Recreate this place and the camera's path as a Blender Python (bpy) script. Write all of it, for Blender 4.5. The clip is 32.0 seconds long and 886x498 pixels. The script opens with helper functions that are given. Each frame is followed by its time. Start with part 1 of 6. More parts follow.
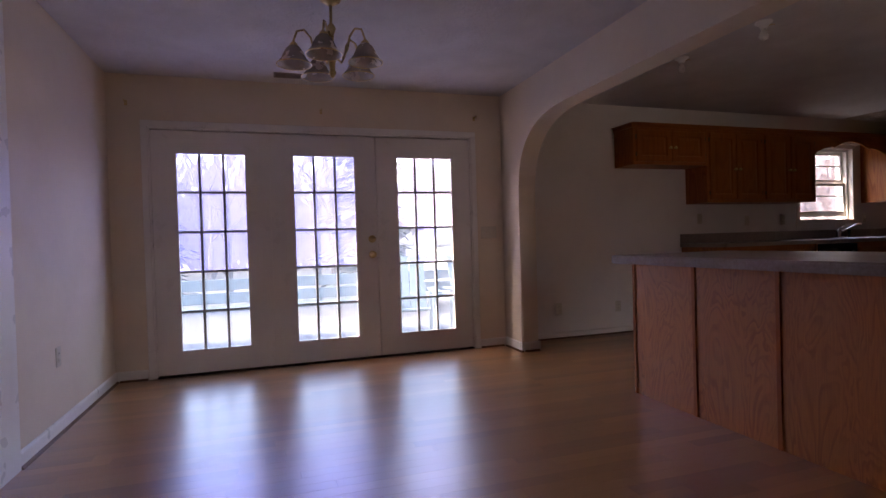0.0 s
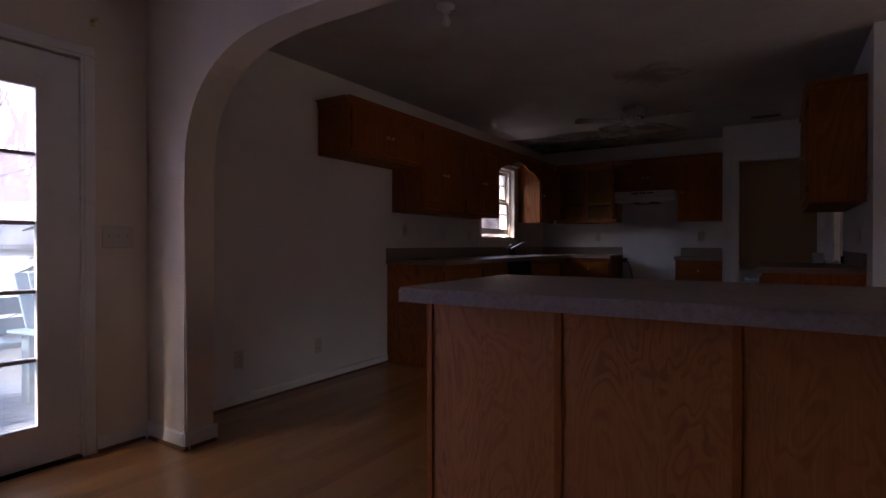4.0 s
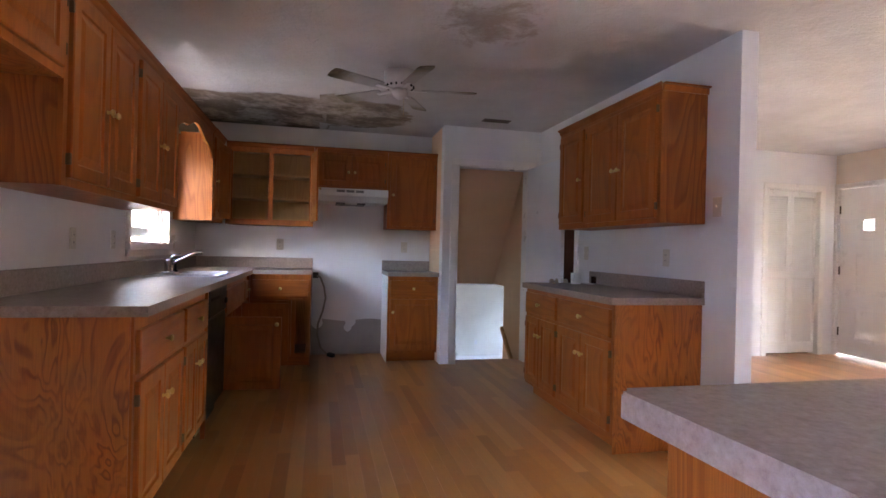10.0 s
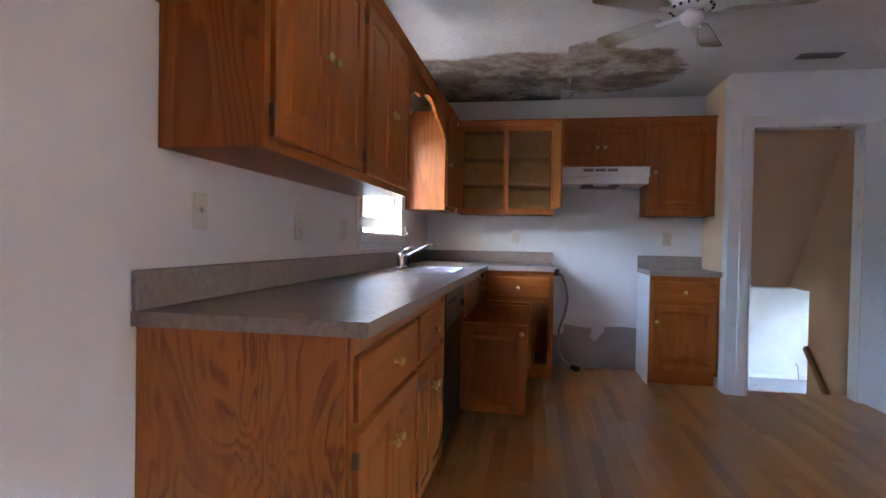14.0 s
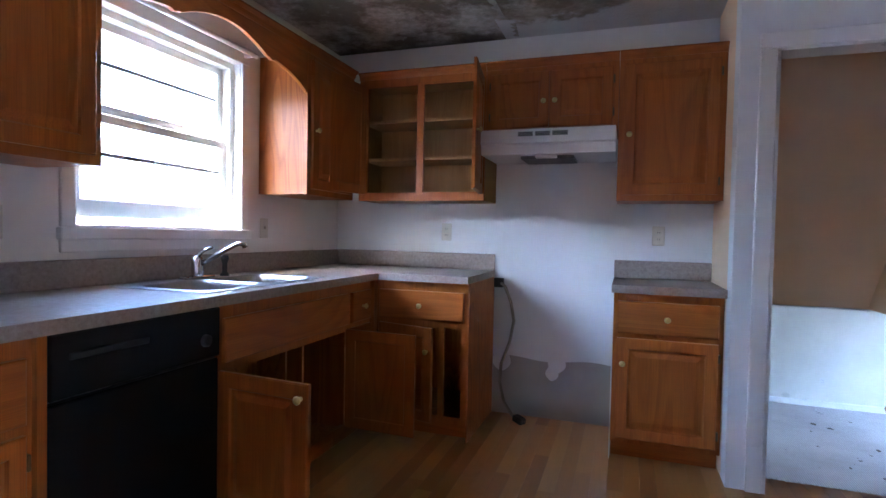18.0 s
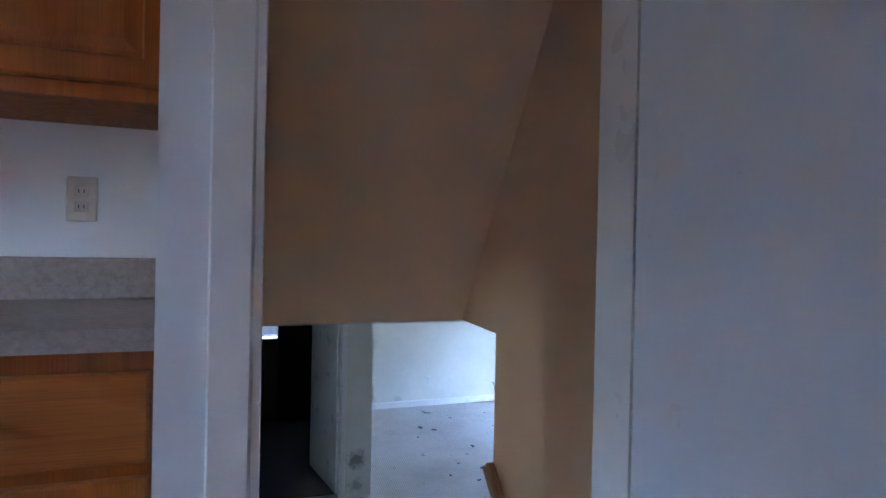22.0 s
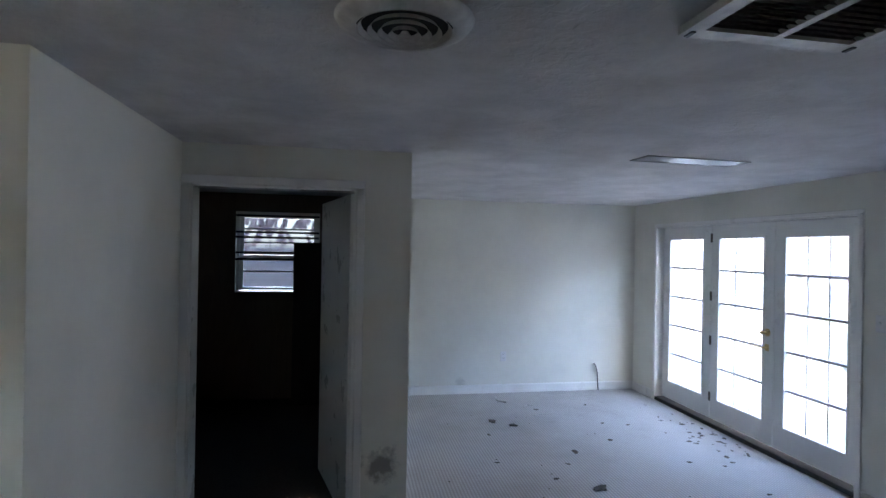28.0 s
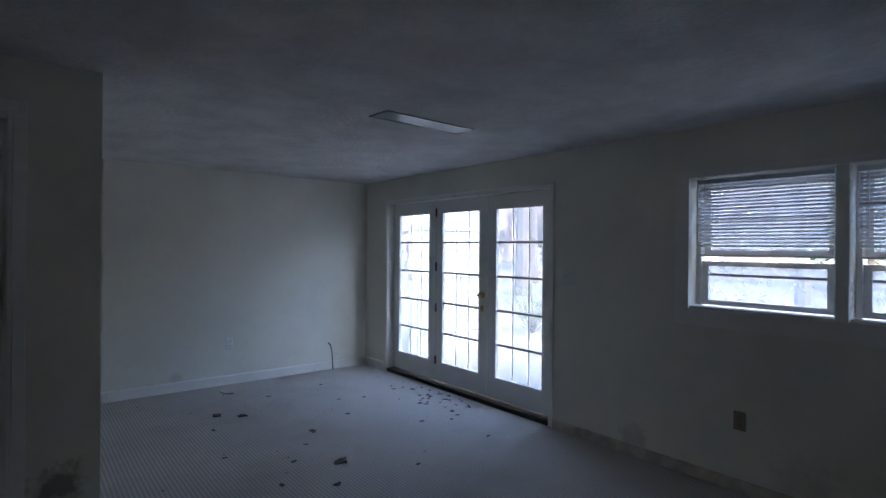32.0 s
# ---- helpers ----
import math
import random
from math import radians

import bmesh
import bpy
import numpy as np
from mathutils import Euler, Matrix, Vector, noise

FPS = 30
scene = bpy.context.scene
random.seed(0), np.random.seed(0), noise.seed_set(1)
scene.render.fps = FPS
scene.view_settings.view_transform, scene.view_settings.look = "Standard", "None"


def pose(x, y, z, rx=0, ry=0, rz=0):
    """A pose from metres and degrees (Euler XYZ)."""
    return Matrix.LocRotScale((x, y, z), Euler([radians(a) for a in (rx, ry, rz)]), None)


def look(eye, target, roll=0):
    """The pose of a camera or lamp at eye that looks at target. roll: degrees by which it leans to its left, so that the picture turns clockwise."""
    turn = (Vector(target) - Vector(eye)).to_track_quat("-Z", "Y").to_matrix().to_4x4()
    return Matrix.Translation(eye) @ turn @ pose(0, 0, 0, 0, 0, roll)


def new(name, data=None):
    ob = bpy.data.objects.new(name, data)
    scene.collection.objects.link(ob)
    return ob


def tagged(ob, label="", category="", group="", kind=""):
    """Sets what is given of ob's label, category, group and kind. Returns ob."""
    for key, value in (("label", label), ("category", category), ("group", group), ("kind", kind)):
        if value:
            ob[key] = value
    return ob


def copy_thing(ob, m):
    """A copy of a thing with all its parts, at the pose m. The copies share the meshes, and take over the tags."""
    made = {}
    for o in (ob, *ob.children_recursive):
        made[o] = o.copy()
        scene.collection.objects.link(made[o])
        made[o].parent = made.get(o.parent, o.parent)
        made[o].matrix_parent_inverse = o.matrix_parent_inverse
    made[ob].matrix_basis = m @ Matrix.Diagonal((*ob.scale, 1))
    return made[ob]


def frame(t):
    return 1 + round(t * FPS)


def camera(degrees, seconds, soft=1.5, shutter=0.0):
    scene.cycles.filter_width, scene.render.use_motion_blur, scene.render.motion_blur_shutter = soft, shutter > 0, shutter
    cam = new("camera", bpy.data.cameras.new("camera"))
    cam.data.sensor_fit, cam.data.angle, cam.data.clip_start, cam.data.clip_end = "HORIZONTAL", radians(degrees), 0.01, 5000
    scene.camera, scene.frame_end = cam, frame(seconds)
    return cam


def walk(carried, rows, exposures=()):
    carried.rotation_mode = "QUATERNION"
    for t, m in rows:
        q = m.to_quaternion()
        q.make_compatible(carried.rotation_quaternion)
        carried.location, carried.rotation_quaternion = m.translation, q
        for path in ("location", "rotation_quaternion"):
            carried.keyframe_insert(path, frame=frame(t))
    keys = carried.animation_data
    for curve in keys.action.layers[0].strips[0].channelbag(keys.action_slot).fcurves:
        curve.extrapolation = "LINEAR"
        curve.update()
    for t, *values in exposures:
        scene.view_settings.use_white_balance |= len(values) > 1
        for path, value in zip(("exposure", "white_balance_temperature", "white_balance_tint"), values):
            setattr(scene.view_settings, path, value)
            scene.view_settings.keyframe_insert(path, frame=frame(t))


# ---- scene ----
cam = camera(79.7, 32.0)

PATH = [
    (0, (0.555, -0.055, 1.042), (-1.346, 0.565, 1.013), -1.7),
    (0.5, (0.305, 0.04, 1.036), (-1.665, 0.382, 1.014), -1.5),
    (1, (0.071, 0.093, 1.029), (-1.911, 0.359, 1.014), -1.3),
    (1.5, (-0.162, 0.121, 1.054), (-2.129, 0.483, 1.026), -0.9),
    (2, (-0.35, 0.178, 1.024), (-2.218, 0.89, 1.007), -0.8),
    (2.5, (-0.601, 0.265, 1.064), (-2.319, 1.29, 1.039), -0.3),
    (3, (-0.796, 0.338, 1.048), (-2.332, 1.619, 1.031), -0.3),
    (3.5, (-1.042, 0.421, 1.093), (-2.306, 1.97, 1.072), 0.3),
    (4, (-1.233, 0.517, 1.074), (-2.309, 2.203, 1.058), 0.0),
    (4.5, (-1.435, 0.689, 1.098), (-2.45, 2.412, 1.076), 0.0),
    (6.5, (-2.047, 1.343, 1.144), (-2.695, 3.235, 1.124), 1.1),
    (7, (-2.225, 1.488, 1.139), (-2.852, 3.388, 1.119), 1.2),
    (7.5, (-2.422, 1.608, 1.161), (-2.955, 3.536, 1.141), 1.3),
    (8, (-2.589, 1.73, 1.152), (-2.999, 3.688, 1.133), 1.4),
    (8.5, (-2.716, 1.883, 1.136), (-3.049, 3.855, 1.125), 1.4),
    (9, (-2.893, 2.054, 1.141), (-3.092, 4.044, 1.127), 1.6),
    (9.5, (-3.002, 2.142, 1.148), (-2.91, 4.14, 1.144), 1.6),
    (10, (-3.034, 2.187, 1.17), (-2.58, 4.134, 1.172), 1.4),
    (10.5, (-3.08, 2.196, 1.181), (-2.503, 4.111, 1.182), 1.3),
    (11, (-3.116, 2.206, 1.181), (-2.536, 4.12, 1.181), 1.3),
    (11.5, (-3.148, 2.222, 1.179), (-2.622, 4.152, 1.175), 1.3),
    (12, (-3.24, 2.271, 1.157), (-2.857, 4.234, 1.151), 1.3),
    (12.5, (-3.3, 2.43, 1.137), (-3.101, 4.42, 1.128), 1.1),
    (13, (-3.297, 2.636, 1.117), (-3.372, 4.635, 1.105), 0.9),
    (13.5, (-3.283, 2.847, 1.09), (-3.556, 4.828, 1.075), 1.0),
    (14, (-3.249, 3.108, 1.135), (-3.594, 5.078, 1.102), 1.1),
    (14.5, (-3.207, 3.323, 1.121), (-3.542, 5.294, 1.088), 1.2),
    (16.5, (-2.55, 4.112, 1.156), (-3.279, 5.974, 1.102), 1.0),
    (17, (-2.403, 4.317, 1.167), (-3.203, 6.149, 1.113), 0.9),
    (17.5, (-2.355, 4.462, 1.149), (-3.163, 6.291, 1.101), 0.8),
    (18, (-2.29, 4.675, 1.17), (-2.94, 6.565, 1.113), 1.2),
    (18.5, (-2.268, 4.823, 1.158), (-2.58, 6.798, 1.114), 1.3),
    (19, (-2.126, 5.038, 1.13), (-2.056, 7.037, 1.116), 1.2),
    (19.5, (-1.989, 5.22, 1.115), (-1.505, 7.16, 1.132), 1.6),
    (20, (-2.001, 5.418, 1.123), (-1.213, 7.256, 1.128), 1.5),
    (20.5, (-1.967, 5.629, 1.119), (-1.071, 7.417, 1.126), 1.4),
    (21, (-1.845, 5.912, 1.094), (-0.974, 7.712, 1.099), 0.9),
    (21.5, (-1.722, 6.169, 1.085), (-1.04, 8.049, 1.083), 1.0),
    (22, (-1.632, 6.498, 1.08), (-1.026, 8.404, 1.071), 1.2),
    (22.5, (-1.456, 6.815, 1.02), (-0.931, 8.745, 1.016), 1.8),
    (23, (-1.364, 7.112, 1.046), (-0.965, 9.072, 1.03), 1.4),
    (23.5, (-1.302, 7.452, 1.043), (-0.976, 9.425, 1.017), 1.1),
    (24, (-1.258, 7.736, 1.028), (-0.981, 9.716, 0.998), 1.3),
    (24.5, (-1.197, 7.9, 1.003), (-1.045, 9.894, 0.982), 1.1),
    (25, (-1.206, 8.02, 0.914), (-1.095, 10.017, 0.877), 1.3),
    (25.5, (-1.23, 8.165, 0.784), (-1.119, 10.162, 0.753), 1.3),
    (27.5, (-1.04, 8.728, 0.211), (-0.783, 10.711, 0.213), 0.9),
    (28, (-0.984, 8.843, 0.135), (-0.636, 10.812, 0.136), 1.0),
    (28.5, (-0.975, 8.937, 0.037), (-0.33, 10.83, 0.044), 1.2),
    (29, (-0.879, 8.98, 0.008), (-0.05, 10.8, 0.021), 1.1),
    (29.5, (-0.773, 8.988, -0.03), (0.218, 10.726, -0.013), 1.1),
    (30, (-0.726, 9.003, -0.071), (0.489, 10.592, -0.05), 1.1),
    (30.5, (-0.778, 8.993, -0.13), (0.71, 10.329, -0.099), 1.0),
    (31, (-0.824, 9.027, -0.094), (0.724, 10.294, -0.082), 0.7),
    (31.5, (-0.875, 9.073, -0.084), (0.567, 10.458, -0.083), 0.6),
    (32, (-0.929, 9.112, -0.084), (0.324, 10.671, -0.088), 0.5),
]
EXPOSURES = [
    (0, 4.65, 8800, 30), (2, 4.25, 8150, 25), (4, 3.85, 8000, 28), (6.5, 5.65, 7950, 28), (8, 6.3, 7950, 25), (9, 6.75, 7550, 19), (10.5, 7.35, 7450, 16), (14, 7.4, 6700, 9),
    (17, 7.7, 5950, 9), (19, 7.45, 5900, 7), (20.5, 7.75, 6200, 8), (22, 7.2, 5950, 7), (22.7, 7.22, 6200, 8), (23.3, 7.12, 7300, 16), (24, 7.4, 8000, 28), (25, 7.55, 8050, 28), (26.2, 7.18, 7500, 15), (28, 6.58, 7050, 10), (30, 5.83, 6900, 9), (32, 5.23, 6950, 9),
]
walk(cam, [(t, look(eye, target, roll)) for t, eye, target, roll in PATH], EXPOSURES)

# ---- world and sun ----
world = bpy.data.worlds.new("sky")
scene.world = world
world.use_nodes = True
wn = world.node_tree.nodes
sky = wn.new("ShaderNodeTexSky")
sky.sky_type = 'NISHITA'
sky.sun_disc = False
sky.sun_elevation = radians(38)
sky.sun_rotation = radians(190)
sky.air_density, sky.dust_density = 1.0, 1.2
wn["Background"].inputs["Strength"].default_value = 0.15
world.node_tree.links.new(sky.outputs[0], wn["Background"].inputs["Color"])

sun_data = bpy.data.lights.new("sun", 'SUN')
sun_data.energy, sun_data.angle, sun_data.color = 1.3, radians(14), (1.0, 0.96, 0.9)
sun = new("sun", sun_data)
sun.rotation_euler = Euler((radians(52), 0, radians(-10)))

# ---- levels and planes ----
XL, XF = -4.28, 3.15          # garden wall, street wall
XD = -4.215                   # garden wall of the dining room
YS, YB = -1.24, 8.09          # dining end wall, kitchen back wall
YD = 7.46                     # wall with the cellar door
XK = -0.76                    # kitchen side wall
ZC = 2.44
LF, LC = -1.55, 0.71          # lower floor and ceiling
HS = 0.735                    # underside of the wall over the stairs
LX, LY = 2.505, 14.915         # lower room, garden wall and end wall

# ---- helpers ----


def link_mesh(name, bm, mat, smooth=False):
    me = bpy.data.meshes.new(name)
    bmesh.ops.recalc_face_normals(bm, faces=bm.faces)
    bm.to_mesh(me)
    bm.free()
    for m in (mat if isinstance(mat, (list, tuple)) else (mat,)):
        me.materials.append(m)
    if smooth:
        for p in me.polygons:
            p.use_smooth = True
    return new(name, me)


def part(name, bm, mat, parent, label="", smooth=False, at=None):
    ob = link_mesh(name, bm, mat, smooth)
    ob.parent = parent
    if at is not None:
        ob.matrix_local = at
    if label:
        tagged(ob, label)
    return ob


def thing(name, m, label, category, group="", kind=""):
    ob = new(name)
    ob.empty_display_size = 0.1
    ob.matrix_world = m if isinstance(m, Matrix) else pose(*m)
    bpy.context.view_layer.update()
    return tagged(ob, label, category, group, kind)


def structure(name, bm, mat, label, category, smooth=False):
    return tagged(link_mesh(name, bm, mat, smooth), label, category, kind="structure")


def box(bm, x0, x1, y0, y1, z0, z1, bevel=0.0, m=None, index=0):
    vs = [bm.verts.new((x, y, z)) for x in (x0, x1) for y in (y0, y1) for z in (z0, z1)]
    fs = [bm.faces.new([vs[i] for i in q]) for q in
          ((0, 1, 3, 2), (4, 6, 7, 5), (0, 4, 5, 1), (2, 3, 7, 6), (0, 2, 6, 4), (1, 5, 7, 3))]
    for f in fs:
        f.material_index = index
    if bevel:
        es = list({e for f in fs for e in f.edges})
        r = bmesh.ops.bevel(bm, geom=es, offset=bevel, segments=1, affect='EDGES', profile=0.5)
        vs = list({v for f in r["faces"] for v in f.verts} | {v for v in vs if v.is_valid})
    if m is not None:
        bmesh.ops.transform(bm, matrix=m, verts=[v for v in vs if v.is_valid])
    return vs


def new_box(*a, **k):
    bm = bmesh.new()
    box(bm, *a, **k)
    return bm


def lathe(bm, profile, seg=16, m=None, close=False):
    """Turns (radius, height) points round z."""
    rings = []
    for r, z in profile:
        rings.append([bm.verts.new((r * math.cos(2 * math.pi * i / seg), r * math.sin(2 * math.pi * i / seg), z))
                      for i in range(seg)])
    for a, b in zip(rings, rings[1:]):
        for i in range(seg):
            j = (i + 1) % seg
            bm.faces.new((a[i], a[j], b[j], b[i]))
    if close:
        bm.faces.new(rings[0][::-1])
        bm.faces.new(rings[-1])
    vs = [v for r in rings for v in r]
    if m is not None:
        bmesh.ops.transform(bm, matrix=m, verts=vs)
    return vs


def tube(bm, points, r, seg=8, cap=True):
    pts = [Vector(p) for p in points]
    rings = []
    n = None
    for i, p in enumerate(pts):
        d = (pts[min(i + 1, len(pts) - 1)] - pts[max(i - 1, 0)]).normalized()
        if n is None:
            n = d.orthogonal().normalized()
        n = (n - d * n.dot(d)).normalized()
        b = d.cross(n)
        rr = r[i] if isinstance(r, (list, tuple)) else r
        rings.append([bm.verts.new(p + rr * (math.cos(2 * math.pi * k / seg) * n + math.sin(2 * math.pi * k / seg) * b))
                      for k in range(seg)])
    for a, b in zip(rings, rings[1:]):
        for k in range(seg):
            j = (k + 1) % seg
            bm.faces.new((a[k], a[j], b[j], b[k]))
    if cap:
        bm.faces.new(rings[0][::-1])
        bm.faces.new(rings[-1])


def prism(bm, outline, y0, y1):
    """A closed outline of (x, z) points pushed out from y0 to y1."""
    a = [bm.verts.new((x, y0, z)) for x, z in outline]
    b = [bm.verts.new((x, y1, z)) for x, z in outline]
    n = len(a)
    bm.faces.new(a)
    bm.faces.new(b[::-1])
    for i in range(n):
        bm.faces.new((a[i], b[i], b[(i + 1) % n], a[(i + 1) % n]))
    return a + b


def solid(bm, xs, ys, zs, empty):
    """Fills the cells between the given planes, but for those whose middle lies in one of the empty boxes."""
    xs, ys, zs = (sorted(set(round(v, 4) for v in s)) for s in (xs, ys, zs))
    nx, ny, nz = len(xs) - 1, len(ys) - 1, len(zs) - 1

    def full(i, j, k):
        if not (0 <= i < nx and 0 <= j < ny and 0 <= k < nz):
            return False
        c = ((xs[i] + xs[i + 1]) / 2, (ys[j] + ys[j + 1]) / 2, (zs[k] + zs[k + 1]) / 2)
        return not any(all(e[2 * a] < c[a] < e[2 * a + 1] for a in range(3)) for e in empty)

    cache = {}

    def v(i, j, k):
        if (i, j, k) not in cache:
            cache[i, j, k] = bm.verts.new((xs[i], ys[j], zs[k]))
        return cache[i, j, k]

    for i in range(nx):
        for j in range(ny):
            for k in range(nz):
                if not full(i, j, k):
                    continue
                for di, dj, dk in ((1, 0, 0), (-1, 0, 0), (0, 1, 0), (0, -1, 0), (0, 0, 1), (0, 0, -1)):
                    if full(i + di, j + dj, k + dk):
                        continue
                    a = i + (di > 0), j + (dj > 0), k + (dk > 0)
                    if di:
                        q = [(a[0], j, k), (a[0], j + 1, k), (a[0], j + 1, k + 1), (a[0], j, k + 1)]
                    elif dj:
                        q = [(i, a[1], k), (i + 1, a[1], k), (i + 1, a[1], k + 1), (i, a[1], k + 1)]
                    else:
                        q = [(i, j, a[2]), (i + 1, j, a[2]), (i + 1, j + 1, a[2]), (i, j + 1, a[2])]
                    bm.faces.new([v(*p) for p in q])


def wall(name, x0, x1, y0, y1, z0, z1, mat, label, openings=(), category="wall"):
    bm = bmesh.new()
    big = []
    for o in openings:
        if x1 - x0 < y1 - y0:
            big.append((x0 - 1, x1 + 1, o[0], o[1], o[2], o[3]))
        else:
            big.append((o[0], o[1], y0 - 1, y1 + 1, o[2], o[3]))
    thin_x = x1 - x0 < y1 - y0
    xs = [x0, x1] + ([] if thin_x else [v for o in openings for v in o[:2]])
    ys = [y0, y1] + ([v for o in openings for v in o[:2]] if thin_x else [])
    zs = [z0, z1] + [v for o in openings for v in o[2:]]
    solid(bm, [min(max(v, x0), x1) for v in xs], [min(max(v, y0), y1) for v in ys], [min(max(v, z0), z1) for v in zs], big)
    return structure(name, bm, mat, label, category)


# ---- materials ----


class Mat:
    """A node material in the making."""

    def __init__(self, name, color=(0.5, 0.5, 0.5), rough=0.5, metal=0.0):
        self.m = bpy.data.materials.new(name)
        self.m.use_nodes = True
        self.t = self.m.node_tree
        self.b = self.t.nodes["Principled BSDF"]
        self.b.inputs["Base Color"].default_value = (*color, 1)
        self.b.inputs["Roughness"].default_value = rough
        self.b.inputs["Metallic"].default_value = metal
        self.co = None

    def n(self, kind, **props):
        node = self.t.nodes.new(kind)
        for k, v in props.items():
            if k in node.inputs:
                node.inputs[k].default_value = v
        return node

    def l(self, a, b):
        self.t.links.new(a, b)

    def coords(self, scale=(1, 1, 1), rot=(0, 0, 0), loc=(0, 0, 0)):
        if self.co is None:
            self.co = self.t.nodes.new("ShaderNodeTexCoord")
        mp = self.t.nodes.new("ShaderNodeMapping")
        mp.inputs["Scale"].default_value = scale
        mp.inputs["Rotation"].default_value = rot
        mp.inputs["Location"].default_value = loc
        self.l(self.co.outputs["Object"], mp.inputs[0])
        return mp.outputs[0]

    def noise(self, vec, scale, detail=4.0, rough=0.55, distort=0.0):
        t = self.t.nodes.new("ShaderNodeTexNoise")
        t.inputs["Scale"].default_value = scale
        t.inputs["Detail"].default_value = detail
        t.inputs["Roughness"].default_value = rough
        t.inputs["Distortion"].default_value = distort
        self.l(vec, t.inputs["Vector"])
        return t.outputs["Fac"]

    def ramp(self, fac, stops):
        r = self.t.nodes.new("ShaderNodeValToRGB")
        while len(r.color_ramp.elements) < len(stops):
            r.color_ramp.elements.new(0.5)
        for e, (p, c) in zip(r.color_ramp.elements, stops):
            e.position = p
            e.color = (*c, 1) if isinstance(c, (tuple, list)) else (c, c, c, 1)
        self.l(fac, r.inputs[0])
        return r.outputs[0]

    def mix(self, fac, a, b, mode='MIX'):
        x = self.t.nodes.new("ShaderNodeMix")
        x.data_type, x.blend_type = 'RGBA', mode
        self.put(x.inputs[0], fac)
        self.put(x.inputs[6], a)
        self.put(x.inputs[7], b)
        return x.outputs[2]

    def put(self, sock, v):
        if isinstance(v, bpy.types.NodeSocket):
            self.l(v, sock)
        elif isinstance(v, (tuple, list)):
            sock.default_value = (*v, 1) if len(v) == 3 else v
        else:
            sock.default_value = v

    def math(self, op, a, b=0.0):
        x = self.t.nodes.new("ShaderNodeMath")
        x.operation = op
        self.put(x.inputs[0], a)
        self.put(x.inputs[1], b)
        return x.outputs[0]

    def color(self, v):
        self.put(self.b.inputs["Base Color"], v)

    def rough(self, v):
        self.put(self.b.inputs["Roughness"], v)

    def bump(self, h, strength=0.2, dist=0.002):
        x = self.t.nodes.new("ShaderNodeBump")
        x.inputs["Strength"].default_value = strength
        x.inputs["Distance"].default_value = dist
        self.put(x.inputs["Height"], h)
        self.l(x.outputs[0], self.b.inputs["Normal"])

    def random(self):
        return self.t.nodes.new("ShaderNodeObjectInfo").outputs["Random"]


def paint(name, col, dirt=0.06, rough=0.55, bump=0.08, scuff=None, spots=()):
    """Rolled wall paint: slight roller stipple, faint unevenness and scuffs."""
    q = Mat(name, col, rough)
    v = q.coords()
    big = q.noise(v, 1.3, 5, 0.6)
    small = q.noise(v, 260, 2)
    dark = tuple(c * (1 - dirt * 2.2) for c in (scuff or col))
    c = q.ramp(big, [(0.25, dark), (0.55, col), (0.8, tuple(min(1, c * 1.03) for c in col))])
    for place, size, tint, amount in spots:
        d = q.t.nodes.new("ShaderNodeVectorMath")
        d.operation = 'DISTANCE'
        q.l(v, d.inputs[0])
        d.inputs[1].default_value = place
        n = q.math('ADD', q.math('DIVIDE', d.outputs["Value"], size), q.math('MULTIPLY', q.math('SUBTRACT', q.noise(v, 13, 7, 0.72), 0.5), 2.6))
        c = q.mix(q.math('MULTIPLY', q.ramp(n, [(0.35, 1.0), (0.95, 0.0)]), amount), c, tint)
    q.color(c)
    q.rough(q.ramp(q.noise(v, 6, 3), [(0.3, rough - 0.08), (0.7, rough + 0.1)]))
    q.bump(small, bump, 0.001)
    return q.m


WALL = paint("wall_paint_cream", (0.76, 0.655, 0.525), 0.05)
WALL_G = paint("wall_paint_warm_white", (0.765, 0.725, 0.685), 0.05)
WALL_S = paint("wall_paint_tan", (0.84, 0.59, 0.375), 0.04)
WALL_K = paint("wall_paint_offwhite", (0.76, 0.75, 0.74), 0.05)
MOULD = (0.13, 0.115, 0.095)
WALL_L = paint("wall_paint_pale", (0.76, 0.735, 0.645), 0.06, spots=[((-0.775, 12.01, -1.16), 0.12, MOULD, 0.75), ((-0.77, 12.01, -1.42), 0.09, MOULD, 0.5), ((0.32, 14.915, -1.42), 0.07, MOULD, 0.22),
                                                                     ((2.505, 10.15, -1.40), 0.20, (0.30, 0.26, 0.20), 0.25), ((2.505, 9.5, -1.30), 0.25, (0.30, 0.26, 0.20), 0.25), ((2.505, 11.2, -1.44), 0.13, (0.30, 0.26, 0.20), 0.4)])
TRIM = paint("trim_gloss_white", (0.80, 0.78, 0.74), 0.05, 0.32, 0.03)
DOORW = paint("door_enamel_white", (0.76, 0.77, 0.79), 0.05, 0.35, 0.03)


def plain(name, col, rough=0.5, metal=0.0, var=0.12, scale=40):
    q = Mat(name, col, rough, metal)
    v = q.coords()
    n = q.noise(v, scale, 4)
    q.color(q.ramp(n, [(0.3, tuple(c * (1 - var) for c in col)), (0.7, tuple(min(1, c * (1 + var)) for c in col))]))
    q.rough(q.ramp(q.noise(v, scale * 0.3, 3), [(0.3, max(0.02, rough - 0.02)), (0.7, min(1, rough + 0.04))]))
    return q.m


